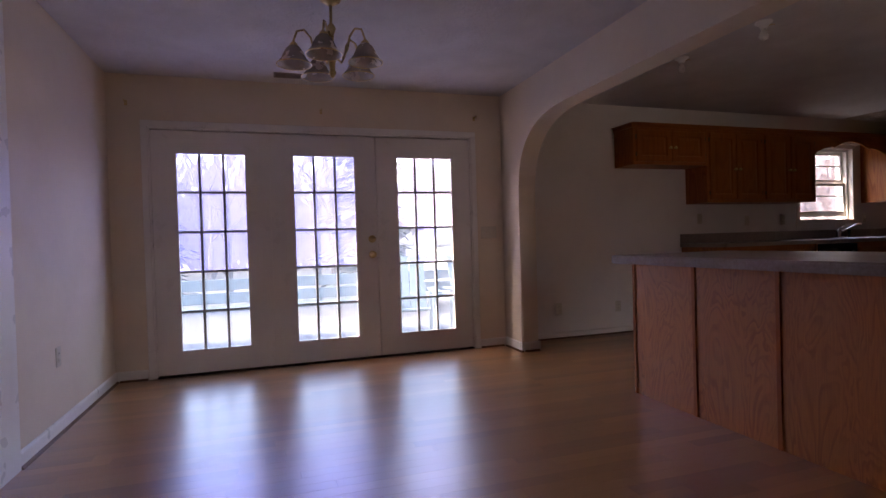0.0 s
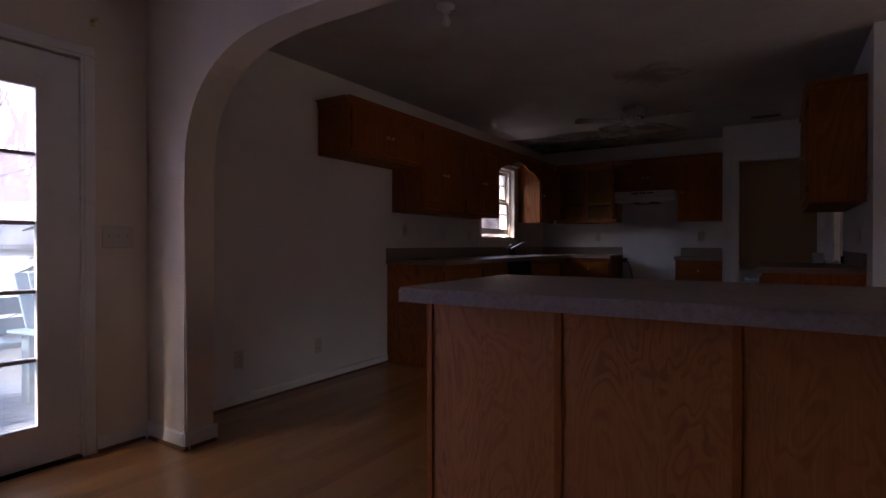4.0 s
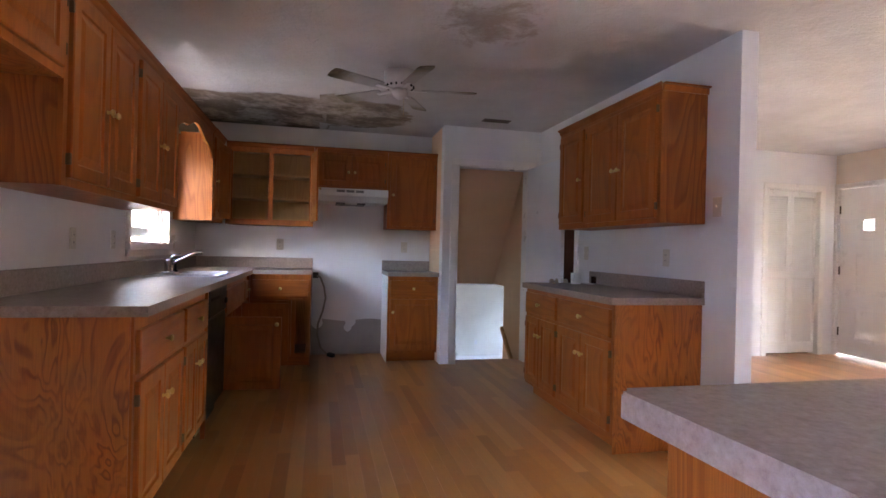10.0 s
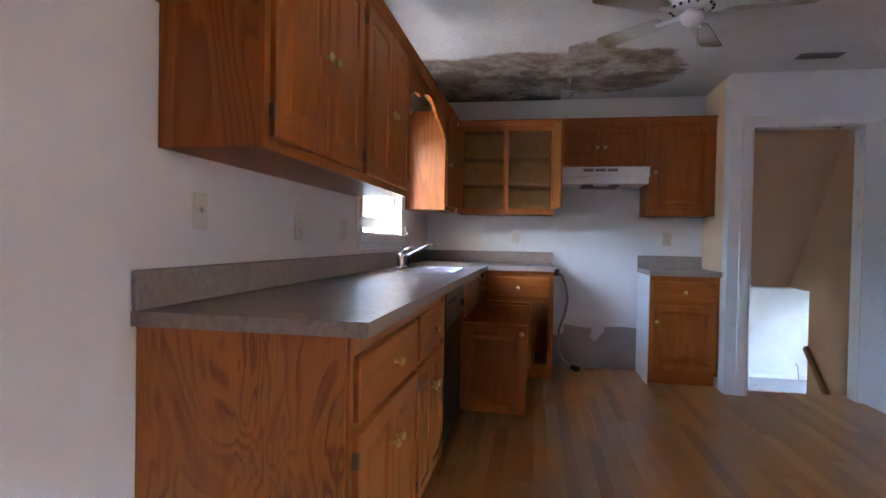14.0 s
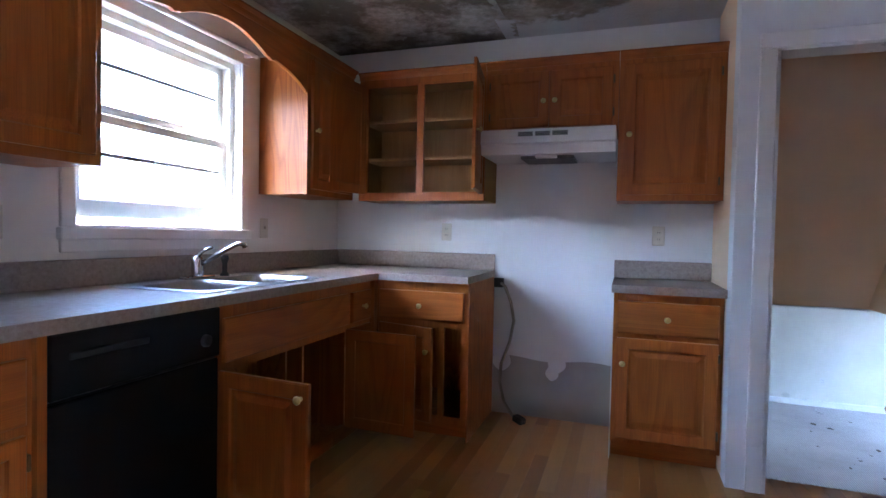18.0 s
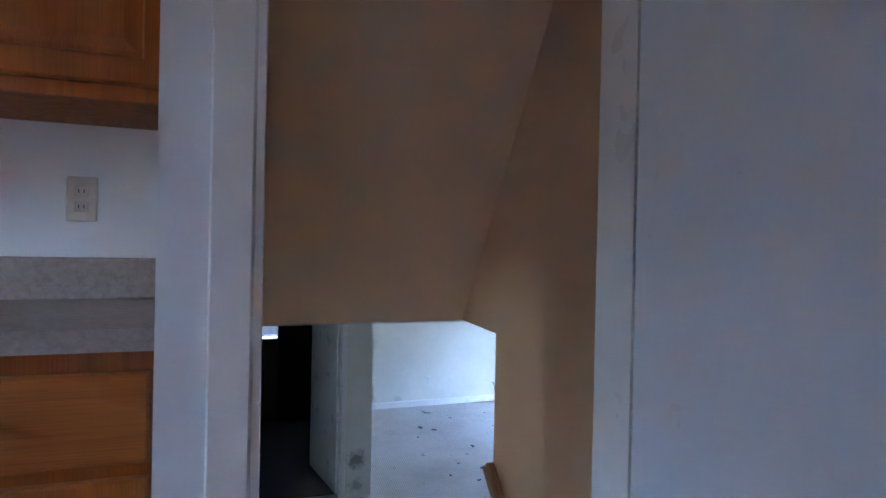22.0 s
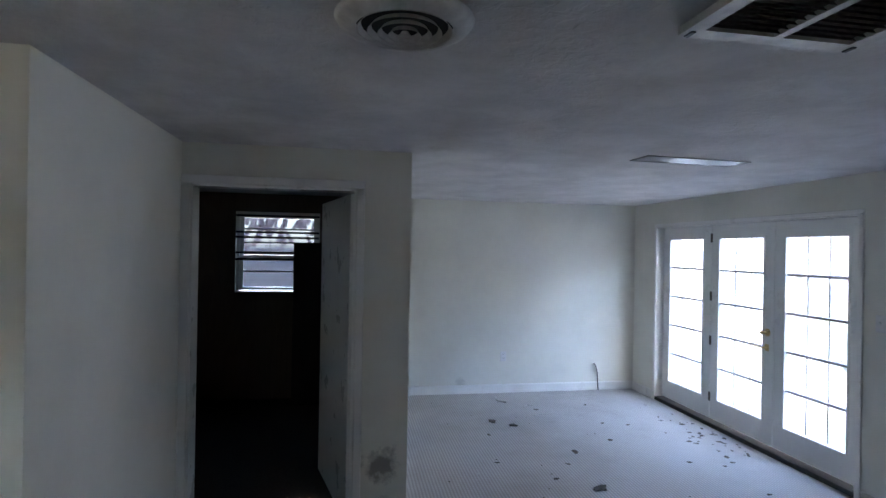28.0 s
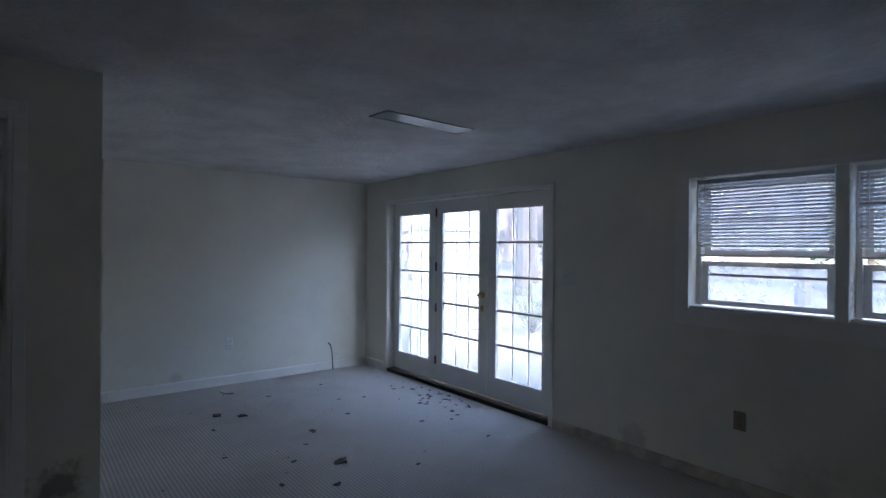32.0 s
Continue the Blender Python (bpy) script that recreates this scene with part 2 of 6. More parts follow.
def oak(name, light, dark, axis='Z', rough=0.34, per_object=False, scale=1.0, cathedral=1.0, figure=0.45):
    """Stained red oak: soft cathedral figure and fine open pores along the given axis."""
    q = Mat(name, light, rough)
    long = {'X': (0.14, 1, 1), 'Y': (1, 0.14, 1), 'Z': (1, 1, 0.14)}[axis]
    v = q.coords(tuple(s * scale for s in long))
    off = q.t.nodes.new("ShaderNodeVectorMath")
    off.operation = 'ADD'
    comb = q.t.nodes.new("ShaderNodeCombineXYZ")
    r = q.random()
    for i in range(3):
        q.l(q.math('MULTIPLY', r, (31.7, 17.3, 53.1)[i]), comb.inputs[i])
    q.l(v, off.inputs[0])
    q.l(comb.outputs[0], off.inputs[1])
    v = off.outputs[0]
    base = q.noise(v, 3.4, 2, 0.5, 0.5)
    rings = q.math('FRACT', q.math('MULTIPLY', base, 13.0 * cathedral))
    ring = q.ramp(rings, [(0.0, 0.0), (0.45, 0.35), (0.80, 1.0), (0.93, 0.55), (1.0, 0.0)])
    fine = q.noise(q.coords({'X': (2, 160, 160), 'Y': (160, 2, 160), 'Z': (160, 160, 2)}[axis]), 2.5, 3, 0.6)
    c = q.mix(q.math('MULTIPLY', ring, figure), light, dark)
    c = q.mix(q.ramp(fine, [(0.36, 0.30), (0.58, 0.0)]), c, tuple(d * 0.6 for d in dark))
    tone = q.noise(q.coords(), 1.7, 4)
    c = q.mix(q.ramp(tone, [(0.35, 0.0), (0.75, 0.28)]), c, tuple(d * 0.8 for d in dark))
    if per_object:
        c = q.mix(q.math('MULTIPLY', q.random(), 0.35), c, dark)
    q.color(c)
    q.rough(q.ramp(q.noise(q.coords(), 9, 4), [(0.3, rough + 0.02), (0.75, rough + 0.12)]))
    q.b.inputs["Specular IOR Level"].default_value = 0.28
    return q.m


OAK_L, OAK_D = (0.43, 0.126, 0.020), (0.245, 0.060, 0.009)
OAK = oak("oak_cabinet", OAK_L, OAK_D)
OAK_X = oak("oak_cabinet_level", OAK_L, OAK_D, 'X')
OAK_PLY = oak("oak_plywood", (0.42, 0.132, 0.026), (0.22, 0.053, 0.009), 'Z', 0.4, scale=1.15, cathedral=1.35, figure=0.75)


def rotary_ply(name, light, dark):
    """Rotary-cut oak plywood: blotchy, flame-like figure."""
    q = Mat(name, light, 0.4)
    v = q.coords((1.0, 1.0, 0.34))
    warp = q.noise(v, 4.2, 3, 0.55, 0.9)
    band = q.math('FRACT', q.math('MULTIPLY', warp, 15.0))
    ring = q.ramp(band, [(0.0, 0.0), (0.45, 0.15), (0.72, 1.0), (0.88, 0.8), (1.0, 0.0)])
    blot = q.ramp(q.noise(v, 7.0, 5, 0.6, 1.0), [(0.38, 0.0), (0.62, 1.0)])
    c = q.mix(q.math('MULTIPLY', ring, q.math('ADD', q.math('MULTIPLY', blot, 0.62), 0.22)), light, dark)
    fine = q.noise(q.coords((150, 150, 4)), 2.0, 3, 0.6)
    c = q.mix(q.ramp(fine, [(0.36, 0.22), (0.58, 0.0)]), c, tuple(d * 0.6 for d in dark))
    q.color(c)
    q.rough(q.ramp(q.noise(q.coords(), 9, 4), [(0.3, 0.36), (0.75, 0.47)]))
    return q.m


OAK_ROT = rotary_ply("oak_rotary_plywood", (0.49, 0.150, 0.024), (0.20, 0.047, 0.007))
OAK_PEN = rotary_ply("oak_peninsula_plywood", (0.54, 0.185, 0.042), (0.33, 0.092, 0.017))
OAK_IN = oak("oak_raw_inside", (0.46, 0.26, 0.10), (0.34, 0.17, 0.06), 'Z', 0.55)
def matte(m, spec):
    m.node_tree.nodes["Principled BSDF"].inputs["Specular IOR Level"].default_value = spec
    return m


WALNUT = oak("dark_wood_panel", (0.034, 0.012, 0.006), (0.018, 0.007, 0.003), 'Z', 0.7)
matte(WALNUT, 0.06)


def floor_oak(name, stuff):
    """Worn oak strip floor; every board has its own tone."""
    q = Mat(name, (0.3, 0.15, 0.07), 0.35)
    r = q.t.nodes.new("ShaderNodeNewGeometry").outputs["Random Per Island"] if stuff else q.random()
    tone = q.ramp(r, [(0.0, (0.31, 0.108, 0.027)), (0.25, (0.39, 0.150, 0.036)), (0.75, (0.47, 0.190, 0.050)), (1.0, (0.55, 0.250, 0.080))])
    grain = q.noise(q.coords((150, 2.5, 150)), 2.0, 4, 0.6)
    c = q.mix(1.0, tone, q.ramp(grain, [(0.3, 0.86), (0.65, 1.0)]), 'MULTIPLY')
    worn = q.ramp(q.noise(q.coords(), 0.7, 5, 0.6), [(0.42, 0.0), (0.78, 0.32)])
    c = q.mix(worn, c, (0.45, 0.215, 0.078))
    q.color(c)
    q.rough(q.ramp(q.noise(q.coords((1, 0.25, 1)), 3, 4, 0.6), [(0.3, 0.29), (0.7, 0.36)]))
    q.b.inputs["Specular IOR Level"].default_value = 0.3
    # the varnish is worn thin on the kitchen side
    q.b.inputs["Coat Weight"].default_value = 0.4
    if stuff:
        sep = q.t.nodes.new("ShaderNodeSeparateXYZ")
        q.l(q.coords(), sep.inputs[0])
        along = q.math('MULTIPLY', sep.outputs["Y"], 0.1)
        q.put(q.b.inputs["Coat Weight"], q.ramp(along, [(0.19, 1.0), (0.32, 0.4)]))
    q.b.inputs["Coat IOR"].default_value = 2.1
    # the varnish is worn dull in streaks along the boards
    dull = q.noise(q.coords((4, 1.2, 4)), 2.0, 6, 0.65, 0.3)
    q.put(q.b.inputs["Coat Roughness"], q.ramp(dull, [(0.30, 0.285), (0.70, 0.35)]))
    return q.m


FLOOR_P = floor_oak("floor_oak_board", False)
FLOOR_S = floor_oak("floor_oak_rest", True)
JOINT = plain("floor_joint_dark", (0.10, 0.042, 0.018), 0.9)


def laminate():
    """Grey-brown laminate with a fine cloudy print."""
    q = Mat("laminate_greige", (0.34, 0.29, 0.26), 0.3)
    v = q.coords()
    a = q.noise(v, 55, 6, 0.7, 0.3)
    c = q.ramp(a, [(0.28, (0.25, 0.190, 0.155)), (0.45, (0.32, 0.250, 0.208)), (0.58, (0.36, 0.288, 0.243)), (0.75, (0.42, 0.35, 0.30))])
    c = q.mix(q.ramp(q.noise(v, 4, 4), [(0.35, 0.0), (0.7, 0.18)]), c, (0.25, 0.20, 0.175))
    q.color(c)
    q.rough(q.ramp(q.noise(v, 2, 3), [(0.3, 0.42), (0.7, 0.49)]))
    q.b.inputs["Specular IOR Level"].default_value = 0.09
    return q.m


LAMINATE = laminate()


def ceiling_mat(name, mould):
    q = Mat(name, (0.62, 0.60, 0.585), 0.9)
    v = q.coords()
    base = q.ramp(q.noise(v, 0.8, 5), [(0.3, (0.56, 0.535, 0.52)), (0.7, (0.66, 0.64, 0.625))])
    cloud = q.ramp(q.noise(v, 3.2, 7, 0.7, 0.3), [(0.34, 0.80), (0.62, 1.0)])
    c = q.mix(1.0 if not mould else 0.45, base, cloud, 'MULTIPLY')
    if mould:
        sep = q.t.nodes.new("ShaderNodeSeparateXYZ")
        q.l(v, sep.inputs[0])
        x, y = sep.outputs[0], sep.outputs[1]
        edge = q.noise(v, 1.9, 8, 0.62, 0.15)
        # the wet patch lies in the corner over the open cupboard
        # left of the board joint the stain stops along a sheet's edge, right of it it spreads in a lobe
        side = q.math('GREATER_THAN', x, -3.06)
        sheet = q.math('ADD', q.math('SUBTRACT', y, 6.87), q.math('MULTIPLY', q.math('SUBTRACT', edge, 0.5), 0.45))
        lobe_d = q.t.nodes.new("ShaderNodeVectorMath")
        lobe_d.operation = 'DISTANCE'
        q.l(v, lobe_d.inputs[0])
        lobe_d.inputs[1].default_value = (-2.78, 7.30, 2.44)
        lobe = q.math('ADD', q.math('SUBTRACT', 0.62, lobe_d.outputs["Value"]), q.math('MULTIPLY', q.math('SUBTRACT', edge, 0.50), 1.0))
        wet = q.math('ADD', q.math('MULTIPLY', sheet, q.math('SUBTRACT', 1.0, side)), q.math('MULTIPLY', lobe, side))
        patch = q.ramp(wet, [(0.0, 0.0), (0.06, 1.0)])
        rim = q.ramp(wet, [(-0.0, 0.0), (0.10, 1.0), (0.30, 0.25), (1.0, 0.0)])
        spots = q.ramp(q.noise(v, 3.4, 10, 0.68, 0.2), [(0.43, 1.0), (0.58, 0.0)])
        tiny = q.ramp(q.noise(v, 21, 7, 0.75), [(0.42, 1.0), (0.56, 0.0)])
        stain = q.mix(spots, (0.52, 0.46, 0.40), (0.15, 0.112, 0.080))
        stain = q.mix(q.math('MULTIPLY', tiny, 0.35), stain, (0.10, 0.08, 0.06))
        stain = q.mix(q.math('MULTIPLY', rim, 0.55), stain, (0.26, 0.19, 0.13))
        black = q.ramp(q.math('ADD', q.math('MULTIPLY', q.math('SUBTRACT', 8.09, y), 1.6), q.math('MULTIPLY', q.noise(v, 3, 5), 0.5)), [(0.30, 1.0), (0.46, 0.0)])
        stain = q.mix(q.math('MULTIPLY', black, 0.65), stain, (0.035, 0.026, 0.02))
        c = q.mix(patch, c, stain)
        # a smaller dried ring nearer the peninsula
        d = q.t.nodes.new("ShaderNodeVectorMath")
        d.operation = 'DISTANCE'
        q.l(v, d.inputs[0])
        d.inputs[1].default_value = (-2.13, 5.02, 2.44)
        ring = q.math('ADD', d.outputs["Value"], q.math('MULTIPLY', q.math('SUBTRACT', q.noise(v, 6, 7, 0.7, 0.3), 0.5), 1.0))
        c = q.mix(q.math('MULTIPLY', q.ramp(ring, [(0.05, 0.9), (0.16, 0.6), (0.28, 0.0)]), 0.7), c, (0.24, 0.155, 0.10))
    q.color(c)
    tex = q.noise(v, 22, 4, 0.6, 0.6)
    q.bump(q.ramp(tex, [(0.42, 0.0), (0.6, 1.0)]), 0.5, 0.005)
    return q.m


CEIL = ceiling_mat("ceiling_stomped_plaster", True)
CEIL_L = ceiling_mat("ceiling_lower_plaster", False)


def carpet():
    q = Mat("carpet_grey_loop", (0.27, 0.25, 0.24), 0.95)
    v = q.coords()
    w1 = q.t.nodes.new("ShaderNodeTexWave")
    w1.bands_direction = 'X'
    w1.inputs["Scale"].default_value = 13
    w1.inputs["Distortion"].default_value = 0.6
    q.l(v, w1.inputs["Vector"])
    w2 = q.t.nodes.new("ShaderNodeTexWave")
    w2.bands_direction = 'Y'
    w2.inputs["Scale"].default_value = 11
    w2.inputs["Distortion"].default_value = 0.6
    q.l(v, w2.inputs["Vector"])
    loops = q.math('MULTIPLY', w1.outputs["Fac"], q.math('ADD', q.math('MULTIPLY', w2.outputs["Fac"], 0.45), 0.55))
    soil = q.noise(v, 1.1, 6, 0.65)
    c = q.mix(loops, (0.42, 0.385, 0.355), (0.66, 0.62, 0.58))
    c = q.mix(q.ramp(soil, [(0.45, 0.0), (0.8, 0.5)]), c, (0.26, 0.22, 0.19))
    q.color(c)
    q.bump(loops, 0.4, 0.003)
    return q.m


CARPET = carpet()
BRASS = plain("brass_worn", (0.62, 0.46, 0.22), 0.28, 1.0, 0.15)
CHROME = plain("chrome", (0.58, 0.58, 0.60), 0.14, 1.0, 0.04)
STEEL = plain("stainless_brushed", (0.62, 0.62, 0.62), 0.26, 1.0, 0.08)
BLACK = plain("black_enamel", (0.008, 0.008, 0.009), 0.3, 0.0, 0.05)
BLACK.node_tree.nodes["Principled BSDF"].inputs["Specular IOR Level"].default_value = 0.12
RUBBER = plain("black_rubber", (0.02, 0.02, 0.02), 0.6)
WHITEMETAL = plain("white_metal", (0.72, 0.72, 0.72), 0.35, 0, 0.03)
PLATE = plain("ivory_plastic", (0.62, 0.57, 0.47), 0.4, 0, 0.04)
PLATE_W = plain("white_plastic", (0.72, 0.71, 0.69), 0.4, 0, 0.04)
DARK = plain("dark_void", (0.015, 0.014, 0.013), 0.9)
# white glazing bars, greyed because they stand against the daylight
MUNTIN_BACKLIT = plain("muntin_backlit_grey", (0.42, 0.42, 0.44), 0.45)


def glass(name, tint=(1, 1, 1), rough=0.0, film=0.0):
    q = Mat(name, tint, rough)
    q.b.inputs["Transmission Weight"].default_value = 1.0
    q.b.inputs["IOR"].default_value = 1.01
    q.b.inputs["Specular IOR Level"].default_value = 0.5
    t = q.t.nodes.new("ShaderNodeBsdfTransparent")
    t.inputs[0].default_value = (*tint, 1)
    gl = q.t.nodes.new("ShaderNodeBsdfGlossy")
    gl.inputs["Roughness"].default_value = 0.03
    lw = q.t.nodes.new("ShaderNodeLayerWeight")
    lw.inputs["Blend"].default_value = 0.5
    gloss = q.math('ADD', q.math('MULTIPLY', q.math('POWER', lw.outputs["Facing"], 5.0), 0.6), 0.02)
    mx = q.t.nodes.new("ShaderNodeMixShader")
    q.l(gloss, mx.inputs[0])
    q.l(t.outputs[0], mx.inputs[1])
    q.l(gl.outputs[0], mx.inputs[2])
    out = mx.outputs[0]
    if film:
        df = q.t.nodes.new("ShaderNodeBsdfTranslucent")
        df.inputs[0].default_value = (*tint, 1)
        m2 = q.t.nodes.new("ShaderNodeMixShader")
        q.put(m2.inputs[0], q.math('MULTIPLY', q.ramp(q.noise(q.coords(), 7, 5), [(0.3, 0.5), (0.7, 1.0)]), film))
        q.l(out, m2.inputs[1])
        q.l(df.outputs[0], m2.inputs[2])
        out = m2.outputs[0]
    q.l(out, q.t.nodes["Material Output"].inputs["Surface"])
    return q.m


GLASS_VIOLET = glass("window_glass_violet_film", (0.59, 0.62, 0.88), 0.0, 0.22)
GLASS_HAZED = glass("window_glass_hazed", (0.86, 0.84, 0.97), 0.0, 0.18)
GLASS_CLEAN = glass("window_glass_garden_clear", (0.55, 0.62, 0.69), 0.0, 0.10)
GLASS_SINK = glass("window_glass_sink", (0.60, 0.62, 0.66), 0.0, 0.03)
GLASS_GARDEN = glass("window_glass_dusty", (0.50, 0.525, 0.57), 0.0, 0.12)
GLASS_PAIR = glass("window_glass_pair", (0.46, 0.48, 0.53), 0.0, 0.34)
# deep tint stands in for the shaded outside and dims the dark room
GLASS_DIM = glass("window_glass_shade_tint", (0.11, 0.12, 0.145), 0.0, 0.03)

# ---- the shell: upper level ----
bm = bmesh.new()
solid(bm, [XL - 0.2, -1.735, -0.778, XF + 0.2], [YS - 0.15, 7.62, YB + 0.12], [-0.26, -0.014],
      [(-1.735, -0.778, 7.62, 9, -1, 1), (-0.778, 4, 7.62, 9, -1, 1)])
floor = structure("floor", bm, JOINT, "worn oak strip floor of the kitchen and dining room", "floor")

wall("wall_dining_garden", XL - 0.2, XD, YS - 0.15, 2.125, -0.26, 2.6, WALL, "cream painted outer wall with glazed doors",
     [(-0.955, 1.805, -0.014, 2.03)])
wall("wall_garden", XL - 0.2, XL, 2.125, YB + 0.12, -0.26, 2.6, WALL_G, "cream painted outer wall with a sink window",
     [(6.13, 7.04, 1.165, 2.06)])
wall("wall_dining_end", XL, XF, YS - 0.15, YS, -0.26, 2.6, WALL, "cream painted end wall of the dining room", [(-2.245, -1.425, -0.014, 2.04)])
bm = bmesh.new()
solid(bm, [-2.6, -2.5, -1.2, -1.1], [YS - 1.0, YS - 0.9, YS - 0.152], [-0.26, -0.014, 2.3, 2.4], [(-2.5, -1.2, YS - 0.9, YS, -0.014, 2.3)])
structure("wall_side_closet", bm, WALL, "plain cream closet behind the side door", "wall")
# besides the doorway, two out-of-view openings are added to admit daylight
wall("wall_street", XF, XF + 0.2, YS - 0.15, YD + 0.12, -0.26, 2.6, WALL, "cream painted street wall with the front door and two added openings",
     [(6.53, 7.44, -0.014, 2.04), (2.6, 3.75, 0.7, 2.1), (4.3, 5.1, 0.7, 2.1)])
wall("wall_kitchen_back", XL, -1.815, YB, YB + 0.12, -0.26, 2.6, WALL_K, "off-white kitchen wall behind the missing cooker")
wall("wall_cellar_door", -1.815, XF, YD, YD + 0.12, -0.014, ZC, WALL_K, "off-white wall with the cellar doorway and a closet",
     [(-1.665, -0.895, -0.014, 2.04), (2.14, 2.92, -0.014, 2.0)])
wall("wall_kitchen_side", XK, XK + 0.11, 4.70, YD, -0.014, ZC, WALL_K, "off-white partition behind the short counter", [(6.61, 7.40, -0.014, 2.05)])
bm = bmesh.new()
box(bm, XL - 0.2, XF + 0.2, YS - 0.15, 8.98, ZC, ZC + 0.16)
structure("ceiling", bm, CEIL, "stomped plaster ceiling with a large mouldy water stain", "ceiling")

# the wide arch between dining room and kitchen
outline = [(XL, 0.0), (-3.865, 0.0)]
for i in range(0, 15):
    a = math.pi - (math.pi / 2) * i / 14
    c, s = math.cos(a), math.sin(a)
    outline.append((-2.96 - 0.905 * abs(c) ** (2 / 2.7), 1.38 + 0.72 * abs(s) ** (2 / 2.7)))
for i in range(0, 15):
    a = (math.pi / 2) * (1 - i / 14)
    c, s = math.cos(a), math.sin(a)
    outline.append((-0.9 + 0.905 * abs(c) ** (2 / 2.7), 1.38 + 0.72 * abs(s) ** (2 / 2.7)))
outline += [(0.005, 0.0), (0.4, 0.0), (0.4, ZC), (XL, ZC)]
bm = bmesh.new()
prism(bm, outline, 2.13, 2.30)
bmesh.ops.bevel(bm, geom=[e for e in bm.edges if abs(e.verts[0].co.y - e.verts[1].co.y) < 1e-4 and min(v.co.x for v in e.verts) > XL + 0.1
                          and max(v.co.z for v in e.verts) < ZC - 0.1], offset=0.012, segments=2, affect='EDGES')
structure("wall_arch", bm, WALL, "plastered wide arch between dining room and kitchen", "arch")

# ---- the shell: stairs ----
bm = bmesh.new()
solid(bm, [-1.815, -1.735], [YD + 0.12, 8.46, 8.857], [LF, HS, ZC], [(-3, 0, 8.46, 9, LF, HS)])
structure("wall_stair_1", bm, WALL_S, "tan stairwell wall", "wall")
bm = bmesh.new()
solid(bm, [-0.778, -0.66], [YD + 0.12, 8.46, 8.857], [LF, HS, ZC], [(-3, 0, 8.46, 9, LF, HS)])
structure("wall_stair_2", bm, WALL_S, "tan stairwell wall with a loose handrail", "wall")
wall("wall_stair_header", -1.815, -0.66, 8.857, 8.977, HS, ZC, WALL_S, "tan wall over the foot of the stairs")
# sloping underside of the upper flight
bm = bmesh.new()
prism(bm, [(8.856, HS + 0.001), (8.856, ZC - 0.001), (7.66, ZC - 0.001)], -1.734, -0.779)
for vv in bm.verts:
    vv.co = Vector((vv.co.y, vv.co.x, vv.co.z))
bmesh.ops.recalc_face_normals(bm, faces=bm.faces)
structure("wall_stair_soffit", bm, WALL_S, "tan sloping soffit over the cellar stairs", "soffit")
wall("wall_kitchen_return", -1.815, -1.735, YD + 0.12, YB + 0.12, LF, -0.014, WALL, "wall below the kitchen floor")
wall("wall_under_door", -1.735, -0.778, 7.50, 7.62, LF, -0.27, WALL, "wall below the top step")

CARPET_STEP = CARPET
stairs = thing("staircase", (0, 0, 0), "carpeted straight stairs down to the lower room", "stairs", kind="structure")
RISE, RUN, TOP = 1.55 / 8, 0.243, 7.68
part("step", new_box(-1.733, -0.780, 7.62, TOP + 0.02, -RISE - 0.02, -0.016, 0.008), CARPET_STEP, stairs)
for k in range(1, 8):
    part("step", new_box(-1.733, -0.780, TOP + RUN * (k - 1) + 0.022, TOP + RUN * k + 0.02, -RISE * (k + 1) - (0.0 if k < 7 else -0.002), -RISE * k, 0.008), CARPET_STEP, stairs)

# ---- the shell: lower level ----
bm = bmesh.new()
solid(bm, [-4.1, LX + 0.25], [7.62, LY + 0.2], [LF - 0.2, LF], [])
structure("floor_lower", bm, CARPET, "soiled grey loop carpet strewn with debris", "carpet")
bm = bmesh.new()
solid(bm, [-4.1, -1.815, -0.66, LX + 0.25], [8.3, 8.977, LY + 0.2], [LC, LC + 0.14], [(-1.815, -0.66, 8, 8.977, 0, 1)])
structure("ceiling_lower", bm, CEIL_L, "low grey plaster ceiling", "ceiling")
wall("wall_lower_garden", LX, LX + 0.22, 8.1, LY + 0.2, LF, LC, WALL_L, "pale wall with glazed doors and a double window, damp at its foot",
     [(11.96, 14.44, LF, 0.435), (9.24, 10.81, -0.462, 0.385)])
wall("wall_lower_end", -4.1, LX, LY, LY + 0.2, LF, LC, WALL_L, "pale end wall with scuffs", [(-2.20, -1.31, -0.375, 0.51)])
wall("wall_partition_1", -2.02, -0.622, 12.01, 12.13, LF, LC, WALL_L, "pale partition with a doorway and a mouldy foot", [(-1.86, -0.945, LF, LF + 2.03)])
wall("wall_partition_2", -0.74, -0.622, 12.13, LY, LF, LC, WALL_L, "pale partition of the dark room")
wall("wall_partition_3", -2.02, -1.91, 10.577, 12.01, LF, LC, WALL_L, "pale side wall of the passage")
wall("wall_partition_4", -4.1, -2.02, 10.577, 10.697, LF, LC, WALL_L, "pale wall facing the stairs")
wall("wall_lower_near_1", -0.66, LX, 8.18, 8.30, LF, LC, WALL_L, "pale wall beside the stairs")
wall("wall_lower_near_2", -4.1, -1.815, 8.18, 8.30, LF, LC, WALL_L, "pale wall beside the stairs")
# the small unseen opening is added to brighten the wall facing the stairs
wall("wall_lower_side", -4.22, -4.1, 8.1, LY + 0.2, LF, LC, WALL_L, "pale wall at the end of the passage with a small added opening", [(9.3, 9.75, 0.0, 0.40)])


